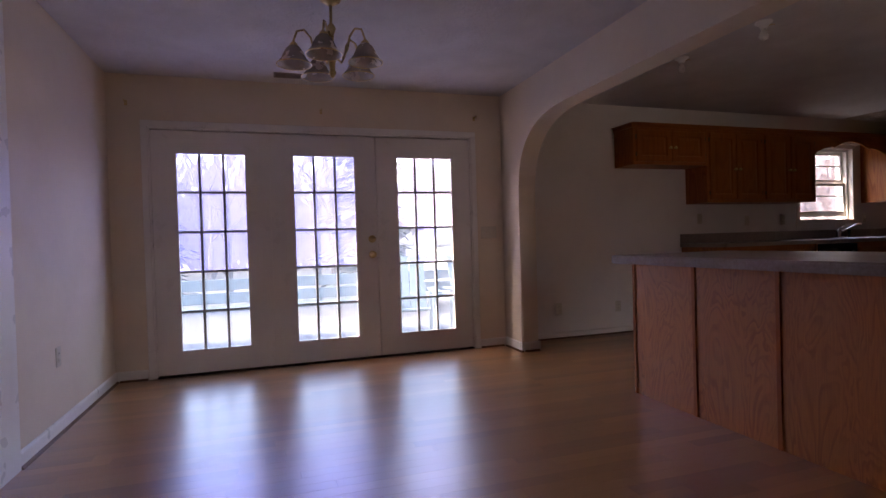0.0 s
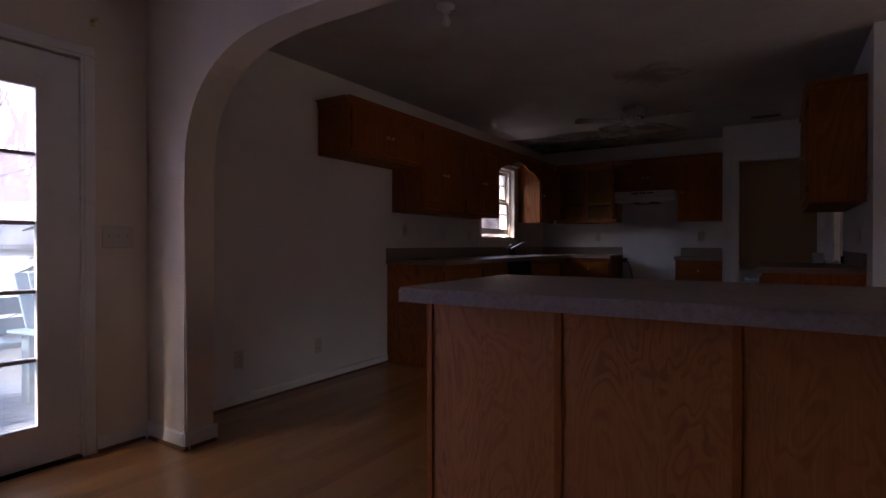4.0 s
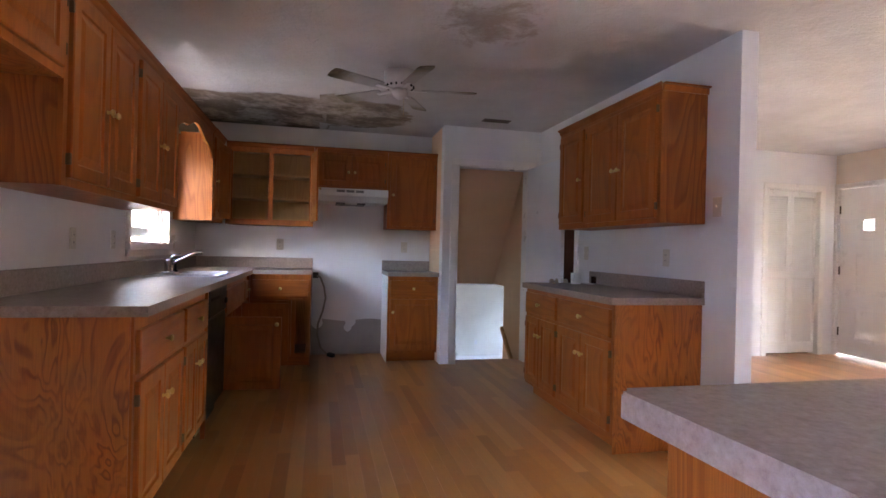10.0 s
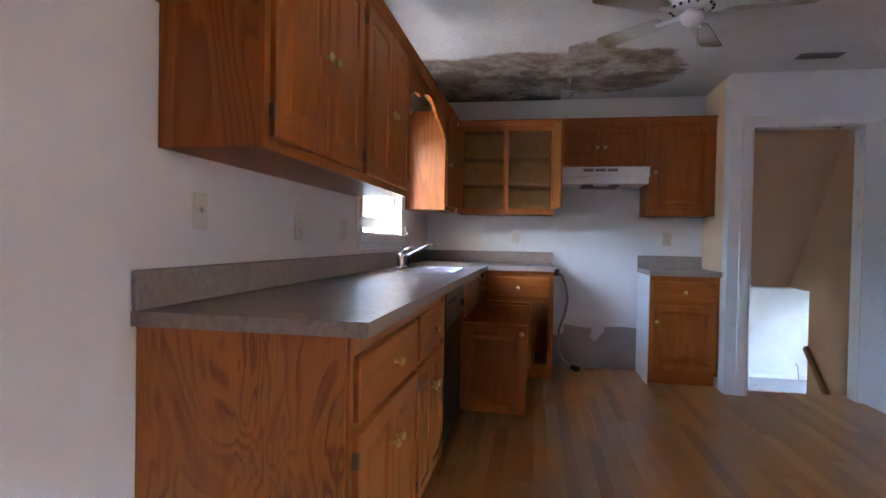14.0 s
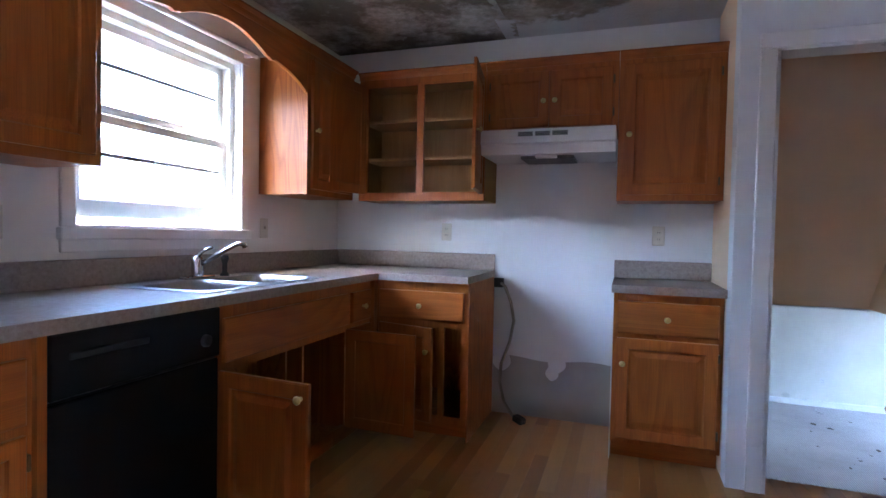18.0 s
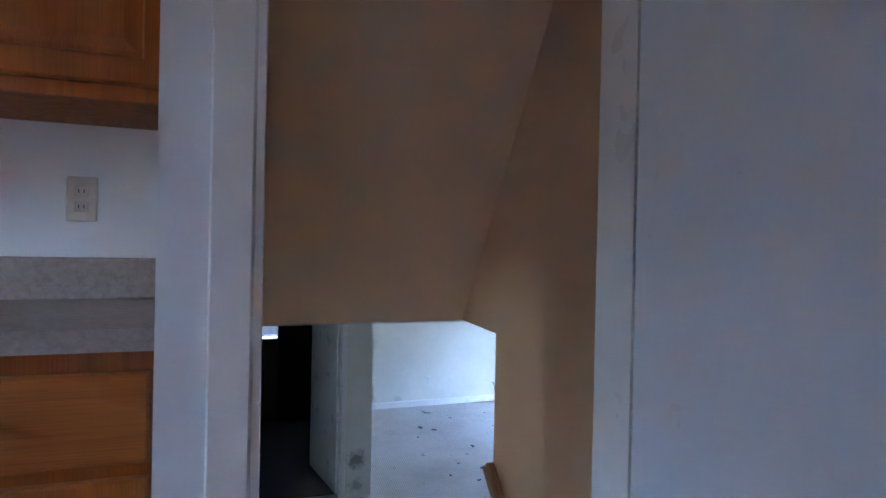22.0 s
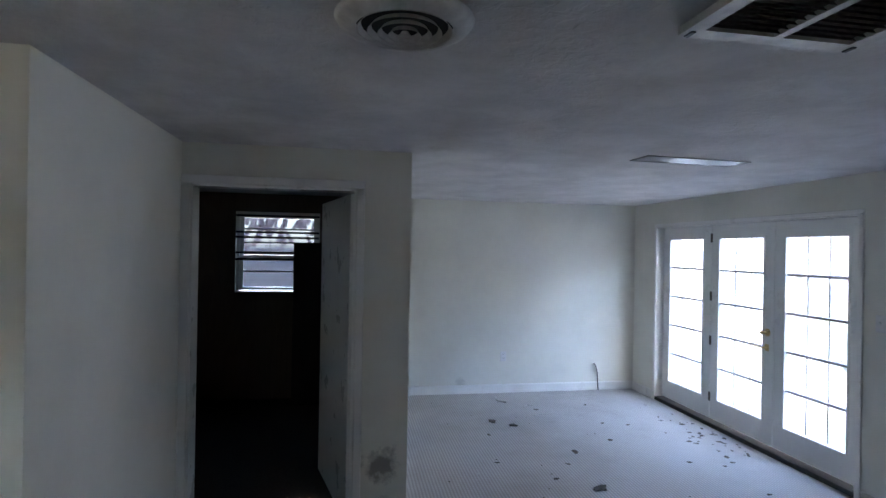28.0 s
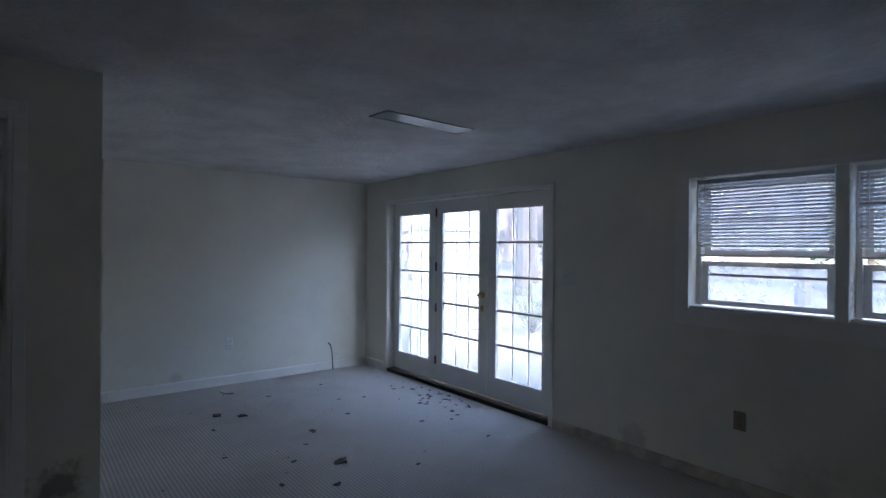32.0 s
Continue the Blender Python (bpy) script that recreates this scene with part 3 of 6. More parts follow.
# ---- trim ----
def casing(name, m, w, h, label, cw=0.06, d=0.018, jamb=0.12, mat=TRIM, sill=False):
    """Boards round an opening of width w and height h, and its lining; front to -y, opening from x 0 to w."""
    t = thing(name, m, label, "door trim", kind="structure")
    part("side_board", new_box(-cw, 0, -d, 0, 0, h, 0.004), mat, t)
    part("side_board", new_box(w, w + cw, -d, 0, 0, h, 0.004), mat, t)
    part("head_board", new_box(-cw, w + cw, -d, 0, h, h + cw, 0.004), mat, t)
    part("lining", new_box(0.001, 0.014, -d + 0.004, jamb - 0.002, 0.001, h - 0.001), mat, t)
    part("lining", new_box(w - 0.014, w - 0.001, -d + 0.004, jamb - 0.002, 0.001, h - 0.001), mat, t)
    part("lining", new_box(0.014, w - 0.014, -d + 0.004, jamb - 0.002, h - 0.014, h - 0.001), mat, t)
    return t


casing("trim_cellar_door", (-1.665, YD, 0), 0.77, 2.04, "white painted casing of the cellar doorway", 0.07)
casing("trim_dining_door", (-1.425, YS, 0, 0, 0, 180), 0.82, 2.04, "wide white painted casing of the dining room side door", 0.25)
casing("trim_glazed_doors", (XD, -0.955, 0, 0, 0, 90), 2.76, 2.03, "white painted casing of the glazed garden doors", 0.05, 0.014)
casing("trim_front_door", (XF, 7.44, 0, 0, 0, -90), 0.91, 2.04, "white painted casing of the front door", 0.045)
casing("trim_closet", (2.14, YD, 0), 0.78, 2.0, "white painted casing of the closet", 0.06)
casing("trim_hall_door", (XK, 7.40, 0, 0, 0, -90), 0.79, 2.05, "white painted casing of the hall doorway", 0.055)
casing("trim_dark_room", (-1.86, 12.01, LF), 0.915, 2.03, "white painted casing of the dark room doorway", 0.049)
casing("trim_lower_doors", (LX, 14.44, LF, 0, 0, -90), 2.48, 1.985, "white painted casing of the lower glazed doors", 0.03, 0.012, 0.2)

BASE = TRIM


def baseboard(x0, y0, x1, y1, z, h=0.085, d=0.014, side=1, mat=BASE, name="baseboard"):
    """A skirting board along a line, proud to its left (side 1) or right (-1)."""
    v = Vector((x1 - x0, y1 - y0, 0))
    n = v.length
    bm = bmesh.new()
    prism(bm, [(0, 0.001), (d, 0.001), (d, h - 0.012), (d * 0.45, h), (0, h)], 0, n)
    for p in bm.verts:
        p.co = Vector((p.co.x * -side, p.co.y, p.co.z))
    ob = structure(name, bm, mat, "white painted skirting board" if h > 0.03 else "dark wooden shoe moulding", "baseboard")
    ob.matrix_world = Matrix.Translation((x0, y0, z)) @ Matrix.Rotation(math.atan2(v.y, v.x) - math.pi / 2, 4, 'Z')
    return ob


SHOE = plain("shoe_moulding", (0.16, 0.075, 0.035), 0.45)
baseboard(-2.497, YS, XD, YS, 0, side=-1)
baseboard(XD, YS, XD, -1.01, 0, side=-1)
baseboard(XD, 1.86, XD, 2.13, 0, side=-1)
baseboard(XL, 2.30, XL, 4.34, 0, 0.07, side=-1, mat=WALL_G)
baseboard(XD, 2.13, -3.865, 2.13, 0, 0.09, side=-1)
baseboard(-3.865, 2.12, -3.865, 2.31, 0, 0.09, side=-1)
baseboard(-0.622, LY, LX, LY, LF, 0.10, side=-1)
baseboard(LX, LY, LX, 14.475, LF, 0.10, side=-1)
baseboard(LX, 11.925, LX, 8.3, LF, 0.075, side=-1, mat=plain("skirting_dirty", (0.5, 0.45, 0.38), 0.5, 0, 0.3, 8))
baseboard(XK, 4.70, XK, 4.93, 0, 0.07, side=1)
for line in ((-2.50, YS, XD, YS), (XD, YS + 0.03, XD, -1.01), (XD, 1.86, XD, 2.10), (XD + 0.03, 2.13, -3.84, 2.13), (-3.865, 2.15, -3.865, 2.30), (XL, 2.30, XL, 4.335)):
    baseboard(*line, 0, 0.019, 0.026, side=-1, mat=SHOE, name="shoe_moulding")

# this pane emits by itself, in place of daylight falling through it
PANE_GLOW = Mat("front_light_glow", (0.8, 0.8, 0.8), 0.4)
PANE_GLOW.b.inputs["Emission Color"].default_value = (0.9, 0.95, 1.0, 1)
PANE_GLOW.b.inputs["Emission Strength"].default_value = 0.25
PANE_GLOW = PANE_GLOW.m

# ---- glazed doors and windows ----


def glazed_leaf(name, m, w, h, stile, gz0, gz1, label, gmat, cols=3, rows=5, knob=None, hinge_side=None, hmat=BRASS, t=0.044, bar=0.020, vbar=None, group=""):
    """A glazed door leaf: x along its width, front to -y, standing on z 0."""
    d = thing(name, m, label, "door", group, kind="structure")
    bm = bmesh.new()
    solid(bm, [0.003, stile, w - stile, w - 0.003], [0, t], [0.006, gz0, gz1, h], [(stile, w - stile, -1, 1, gz0, gz1)])
    bmesh.ops.bevel(bm, geom=[e for e in bm.edges if abs(e.verts[0].co.y - e.verts[1].co.y) < 1e-5], offset=0.003, segments=1, affect='EDGES')
    part("door_frame", bm, TRIM, d)
    gw, gh = (w - 2 * stile) / cols, (gz1 - gz0) / rows
    gb = 0.012
    bm = bmesh.new()
    solid(bm, [stile - 0.002, stile + gb, w - stile - gb, w - stile + 0.002], [-0.006, t * 0.5], [gz0 - 0.002, gz0 + gb, gz1 - gb, gz1 + 0.002],
          [(stile + gb, w - stile - gb, -1, 1, gz0 + gb, gz1 - gb)])
    part("glazing_bead", bm, TRIM, d)
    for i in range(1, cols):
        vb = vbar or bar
        part("muntin", new_box(stile + gw * i - vb / 2, stile + gw * i + vb / 2, 0.002 if vbar is None else t * 0.6, t - 0.004, gz0 + gb, gz1 - gb, 0.002), MUNTIN_BACKLIT, d)
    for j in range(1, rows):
        part("muntin", new_box(stile + gb, w - stile - gb, 0.004, t - 0.006, gz0 + gh * j - bar / 2, gz0 + gh * j + bar / 2, 0.003), MUNTIN_BACKLIT, d)
    shared = {}
    for i in range(cols):
        for j in range(rows):
            at = pose(stile + gw * i, t * 0.55, gz0 + gh * j)
            pm = gmat if isinstance(gmat, bpy.types.Material) else gmat[i, j]
            if pm.name not in shared:
                ob = part("pane", new_box(bar / 2, gw - bar / 2, 0, 0.003, bar / 2, gh - bar / 2), pm, d, at=at)
                shared[pm.name] = ob.data
            else:
                ob = new("pane", shared[pm.name])
                ob.parent = d
                ob.matrix_local = at
            ob.visible_shadow = False
    if knob:
        for z, r in knob[1]:
            bm = bmesh.new()
            lathe(bm, [(0.034, 0), (0.034, 0.006), (0.014, 0.010), (0.013, 0.03), (r, 0.042), (r * 1.08, 0.056), (r * 0.8, 0.068), (0.001, 0.071)], 16)
            part("knob", bm, hmat, d, "round brass knob" if r > 0.02 else "brass deadbolt turn", True, pose(knob[0], 0, z, 90))
    if hinge_side is not None:
        for z in (0.22, 0.78, 1.22, 1.80):
            part("hinge", new_box(hinge_side - 0.012, hinge_side + 0.012, -0.010, 0.004, z - 0.045, z + 0.045, 0.004), plain("hinge_dark", (0.10, 0.08, 0.06), 0.4, 0.8) if "hinge_dark" not in bpy.data.materials else bpy.data.materials["hinge_dark"], d)
    return d


def garden_glass(i, j, k):
    """A peeling violet film is left on the upper panes; the lower two rows are clear."""
    if j < 2 or (k == 2 and j == 2 and i != 1):
        return GLASS_CLEAN
    return GLASS_HAZED if k == 2 and j > 2 else GLASS_VIOLET


for k in range(3):
    glazed_leaf("door_1", (XD - 0.012, -0.953 + 0.9185 * k, 0.012, 0, 0, 90), 0.9185, 1.995, 0.185, 0.185, 1.82,
                "white fifteen-pane glazed garden door with peeling violet film on its upper panes",
                {(i, j): garden_glass(i, j, k) for i in range(3) for j in range(5)},
                knob=(0.865, [(0.93, 0.026), (1.07, 0.016)]) if k == 1 else None, group="glazed garden doors")
for k in (1, 2):
    structure("door_post", new_box(XD - 0.11, XD - 0.058, -0.953 + 0.9185 * k - 0.03, -0.953 + 0.9185 * k + 0.03, 0.013, 1.984, 0.003), TRIM, "white post behind the meeting stiles of the garden doors", "door trim")
structure("door_stop", new_box(XD - 0.11, XD - 0.058, -0.95, 1.80, 1.985, 2.029, 0.002), TRIM, "white stop board over the garden doors", "door trim")
bm = new_box(XD - 0.2, XD + 0.01, -0.953, 1.803, 0.0, 0.012, 0.003)
structure("threshold", bm, WALNUT, "dark wooden door sill under the garden doors", "door sill")

for k in range(3):
    glazed_leaf("door_2", (LX + 0.08, 14.405 - 0.803 * k, LF + 0.045, 0, 0, -90), 0.803, 1.925, 0.108, 0.195, 1.80,
                "white fifteen-pane glazed door to the lower garden", GLASS_GARDEN, vbar=0.014,
                knob=(0.735, [(0.97, 0.016)]) if k == 1 else None, hinge_side=0.004 if k == 1 else None, group="lower glazed doors")
lv = thing("door_lever", (LX + 0.08, 14.405 - 0.803 - 0.735, LF + 0.885, 0, 0, -90), "worn brass lever handle of the lower glazed doors", "door handle", kind="structure")
part("back_plate", new_box(-0.022, 0.022, -0.008, -0.0005, -0.03, 0.03, 0.004), BRASS, lv)
bm = bmesh.new()
tube(bm, [(0.0, -0.006, 0.0), (0.0, -0.045, 0.0), (-0.02, -0.052, 0.0), (-0.105, -0.052, 0.004)], [0.009, 0.008, 0.008, 0.006], 10)
part("lever", bm, BRASS, lv, smooth=True)
structure("threshold", new_box(LX - 0.004, LX + 0.2, 11.965, 14.435, LF, LF + 0.04, 0.004), RUBBER, "dark sill under the lower doors", "door sill")
structure("door_jamb", new_box(LX + 0.09, LX + 0.2, 14.407, 14.438, LF + 0.046, 0.433, 0.002), TRIM, "white jamb post of the lower doors", "door trim")


def sash_window(name, m, w, h, depth, label, gmat, sashes, casing_w=0.07, sill_out=0.04, sill_t=0.024):
    """A double-hung window set depth back from the wall's face; front to -y, opening from x 0 to w and z 0 to h.
    sashes: (z0, z1, bottom rail, top rail, heights of the bars), the lower one first."""
    d = thing(name, m, label, "window", kind="structure")
    f = 0.03
    bm = bmesh.new()
    solid(bm, [0.001, f, w - f, w - 0.001], [depth - 0.05, depth + 0.04], [0.001, 0.012, h - f, h - 0.001], [(f, w - f, -1, 1, 0.012, h - f)])
    part("window_frame", bm, TRIM, d)
    if casing_w:
        for x0, x1, z0, z1 in ((-casing_w, 0, 0.003, h), (w, w + casing_w, 0.003, h), (-casing_w, w + casing_w, h, h + casing_w)):
            part("casing_board", new_box(x0, x1, -0.018, 0, z0, z1, 0.004), TRIM, d)
        part("window_apron", new_box(-casing_w, w + casing_w, -0.014, 0, -sill_t - 0.05, -sill_t, 0.004), TRIM, d)
    cw = casing_w + 0.01 if casing_w else -0.002
    part("window_sill", new_box(-cw, w + cw, -sill_out, -0.0005 if casing_w else depth - 0.05, -sill_t if casing_w else 0.001, 0.002 if casing_w else 0.018, 0.004), TRIM, d)
    if casing_w:
        part("window_sill", new_box(0.002, w - 0.002, 0.0, depth - 0.05, 0.0005, 0.012), TRIM, d)
    for k, (z0, z1, rb_, rt_, bars) in enumerate(sashes):
        yy = depth - 0.03 if k == 0 else depth
        s = 0.038
        bm = bmesh.new()
        solid(bm, [f, f + s, w - f - s, w - f], [yy, yy + 0.028], [z0, z0 + rb_, z1 - rt_, z1], [(f + s, w - f - s, -9, 9, z0 + rb_, z1 - rt_)])
        sash = part("sash", bm, TRIM, d)
        edges = [z0 + rb_] + list(bars) + [z1 - rt_]
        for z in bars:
            part("muntin", new_box(f + s, w - f - s, yy + 0.004, yy + 0.024, z - 0.008, z + 0.008, 0.003), MUNTIN_BACKLIT, sash)
        for a, b in zip(edges, edges[1:]):
            p = part("pane", new_box(f + s, w - f - s, yy + 0.012, yy + 0.015, a + 0.001, b - 0.001), gmat, sash)
            p.visible_shadow = False
    return d


sash_window("window_1", (XL, 6.13, 1.165, 0, 0, 90), 0.91, 0.895, 0.09, "white double-hung window over the sink", GLASS_SINK,
            [(0.044, 0.470, 0.070, 0.036, (0.305,)), (0.478, 0.863, 0.036, 0.036, (0.69,))], 0.06, 0.035, 0.045)
bm = bmesh.new()
solid(bm, [LX - 0.012, LX], [9.16, 9.24, 10.81, 10.90], [-0.57, -0.462, 0.385, 0.425], [(0, 9, 9.24, 10.81, -0.462, 0.385)])
structure("trim_lower_window", bm, TRIM, "white painted casing of the double window", "window trim")
structure("window_mullion", new_box(LX - 0.008, LX + 0.19, 9.951, 10.014, -0.461, 0.384, 0.003), TRIM, "white post between the paired windows", "window trim")
for k in range(2):
    sash_window("window_2", (LX, 10.81 - 0.86 * k, -0.462, 0, 0, -90), 0.795 if k == 0 else 0.709, 0.846, 0.15, "white double-hung window half of a pair under a raised blind", GLASS_PAIR,
                [(0.019, 0.307, 0.035, 0.032, (0.219,)), (0.345, 0.816, 0.034, 0.036, (0.58,))], 0, 0.0)
sash_window("window_3", (-2.20, LY, -0.375), 0.89, 0.885, 0.10, "small window of the dark room, its glass tinted for shade outside", GLASS_DIM,
            [(0.019, 0.40, 0.035, 0.03, (0.23,)), (0.38, 0.854, 0.03, 0.03, (0.55, 0.70))], 0, 0.0)


def slab_door(name, m, w, h, label, mat, panels=(), t=0.036, knob=None, hinges=None, both=True, kmat=BRASS, klabel="worn brass knob"):
    """A door leaf hinged at x 0, front to -y; panels are (x0, x1, z0, z1) of moulded fields."""
    d = thing(name, m, label, "door", kind="structure")
    part("leaf", new_box(0.002, w, 0, t, 0.008, h, 0.003), mat, d)
    for x0, x1, z0, z1 in panels:
        bm = bmesh.new()
        solid(bm, [x0, x0 + 0.022, x1 - 0.022, x1], [-0.006, 0.002], [z0, z0 + 0.022, z1 - 0.022, z1], [(x0 + 0.022, x1 - 0.022, -1, 1, z0 + 0.022, z1 - 0.022)])
        part("moulding", bm, mat, d)
        part("panel", new_box(x0 + 0.05, x1 - 0.05, -0.006, 0.002, z0 + 0.05, z1 - 0.05, 0.003), mat, d)
    if knob:
        for x, z, r, front in knob:
            for side in ((0, t) if both else (0,)):
                bm = bmesh.new()
                lathe(bm, [(0.033, 0), (0.033, 0.004), (0.016, 0.012), (0.013, 0.028), (r, 0.040), (r * 1.1, 0.055), (r * 0.85, 0.068), (0.001, 0.072)], 18)
                part("knob", bm, kmat, d, klabel, True, pose(x, side, z, 90 if side == 0 else -90))
        part("latch_plate", new_box(w - 0.001, w + 0.0015, t * 0.2, t * 0.8, knob[0][1] - 0.03, knob[0][1] + 0.03), STEEL, d)
    if hinges:
        for z in hinges:
            part("hinge", new_box(-0.012, 0.014, -0.009, 0.003, z - 0.05, z + 0.05, 0.003), bpy.data.materials["hinge_dark"], d)
    return d


# cellar door, swung wide into the kitchen
slab_door("door_3", (-0.912, YD - 0.022, 0.012, 0, 0, 272.4), 0.762, 2.02, "plain white flush door standing open into the kitchen", DOORW, knob=[(0.70, 0.885, 0.026, True)], kmat=plain("knob_tarnished", (0.42, 0.37, 0.30), 0.3, 1.0), klabel="tarnished round knob")
# dining room side door
slab_door("door_4", (-1.440, YS - 0.012, 0.006, 0, 0, 179.4), 0.742, 2.015, "plain white side door left ajar", DOORW, knob=[(0.722, 0.935, 0.024, True)])
# front door
slab_door("door_5", (XF + 0.03, 7.425, 0.012, 0, 0, -91.2), 0.842, 2.01, "white panelled front door with a small square light, daylight showing round its edge", TRIM,
          [(0.20, 0.64, 0.18, 0.60), (0.20, 0.64, 0.72, 1.22)],
          knob=[(0.755, 0.845, 0.026, True), (0.755, 0.975, 0.02, True)], hinges=(0.28, 1.02, 1.76))
fl = thing("door_light", (XF + 0.03, 7.06, 1.575, 0, 0, -91.2), "small square light in the front door, its pane glowing for daylight", "window", kind="structure")
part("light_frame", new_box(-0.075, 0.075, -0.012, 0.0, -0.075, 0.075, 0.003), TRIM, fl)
part("pane", new_box(-0.055, 0.055, -0.0145, -0.0125, -0.055, 0.055), PANE_GLOW, fl)
# dark room door
slab_door("door_6", (-0.945, 12.11, LF + 0.01, 0, 0, 180 - 76), 0.86, 2.0, "white door of the dark room standing open", TRIM, hinges=(0.3, 1.0, 1.75))


# louvred closet doors
def louvre_leaf(m):
    d = thing("louvred_door", m, "white louvred folding closet door", "closet door", "closet doors")
    w, h = 0.383, 1.975
    bm = bmesh.new()
    solid(bm, [0.002, 0.042, w - 0.042, w], [0, 0.026], [0.01, 0.14, 0.92, 1.0, h - 0.07, h],
          [(0.042, w - 0.042, -1, 1, 0.14, 0.92), (0.042, w - 0.042, -1, 1, 1.0, h - 0.07)])
    part("leaf_frame", bm, TRIM, d)
    me = None
    for z0, n in ((0.145, 29), (1.005, 34)):
        for i in range(n):
            at = pose(0.041, 0.013, z0 + 0.0265 * i + 0.012, -28)
            if me is None:
                s = part("slat", new_box(0, w - 0.082, -0.003, 0.003, -0.019, 0.019), TRIM, d, at=at)
                me = s.data
            else:
                s = new("slat", me)
                s.parent = d
                s.matrix_local = at
    return d


louvre_leaf((2.145, YD + 0.045, 0.01, 0, 0, 0))
louvre_leaf((2.53, YD + 0.045, 0.01, 0, 0, 0))
wall("wall_closet_back", 1.9, 3.15, 8.1, 8.2, 0, ZC, WALL, "closet back wall")
wall("wall_closet_end", 3.15, 3.27, YD + 0.122, 8.2, -0.05, ZC, WALL, "closet end wall")
wall("wall_closet_side", 1.9, 2.02, YD + 0.12, 8.1, 0, ZC, WALL, "closet side wall")
structure("floor_closet", new_box(1.9, XF, YD + 0.12, 8.1, -0.05, -0.002), JOINT, "closet floor", "floor")

# ---- kitchen cabinets ----


def panel_front(bm, x0, x1, z0, z1, t=0.019, raised=True, rail=0.055):
    """A raised-panel door or a drawer front: back at y 0, face at y -t."""
    rings = [(0.0, 0.0), (0.0, -t + 0.004), (0.005, -t)]
    if raised:
        rings += [(rail, -t), (rail + 0.006, -t + 0.008), (rail + 0.016, -t + 0.008), (rail + 0.040, -t + 0.001)]
    loops = []
    for i, y in rings:
        loops.append([bm.verts.new(p) for p in ((x0 + i, y, z0 + i), (x1 - i, y, z0 + i), (x1 - i, y, z1 - i), (x0 + i, y, z1 - i))])
    for a, b in zip(loops, loops[1:]):
        for k in range(4):
            bm.faces.new((a[k], a[(k + 1) % 4], b[(k + 1) % 4], b[k]))
    bm.faces.new(loops[-1])
    if not raised:
        bm.faces.new(loops[0][::-1])
        return
    back = [loops[0]]
    for i, y in ((rail, 0.0), (rail + 0.004, -0.005)):
        back.append([bm.verts.new(p) for p in ((x0 + i, y, z0 + i), (x1 - i, y, z0 + i), (x1 - i, y, z1 - i), (x0 + i, y, z1 - i))])
    for a, b in zip(back, back[1:]):
        for k in range(4):
            bm.faces.new((a[k], b[k], b[(k + 1) % 4], a[(k + 1) % 4]))
    bm.faces.new(back[-1][::-1])


KNOB = []
HINGE = plain("hinge_antique", (0.14, 0.085, 0.045), 0.5, 0.5)


def knob(parent, x, y, z):
    if not KNOB:
        bm = bmesh.new()
        lathe(bm, [(0.008, 0), (0.006, 0.010), (0.007, 0.013), (0.0145, 0.019), (0.0155, 0.024), (0.011, 0.029), (0.001, 0.031)], 14)
        ob = part("knob", bm, BRASS, parent, smooth=True)
        KNOB.append(ob.data)
    else:
        ob = new("knob", KNOB[0])
        ob.parent = parent
    ob.matrix_local = pose(x, y, z, 90)
    return ob


def crown_profile(bm, x0, x1, y, z, h):
    """A small cove moulding along x, proud of the face at y."""
    prof = [(0, 0), (0.004, 0), (0.010, 0.010), (0.014, 0.024), (0.030, 0.036), (0.030, h), (0, h)]
    a = [bm.verts.new((x0, y - p, z + q)) for p, q in prof]
    b = [bm.verts.new((x1, y - p, z + q)) for p, q in prof]
    n = len(prof)
    for k in range(n):
        bm.faces.new((a[k], b[k], b[(k + 1) % n], a[(k + 1) % n]))
    bm.faces.new(a)
    bm.faces.new(b[::-1])


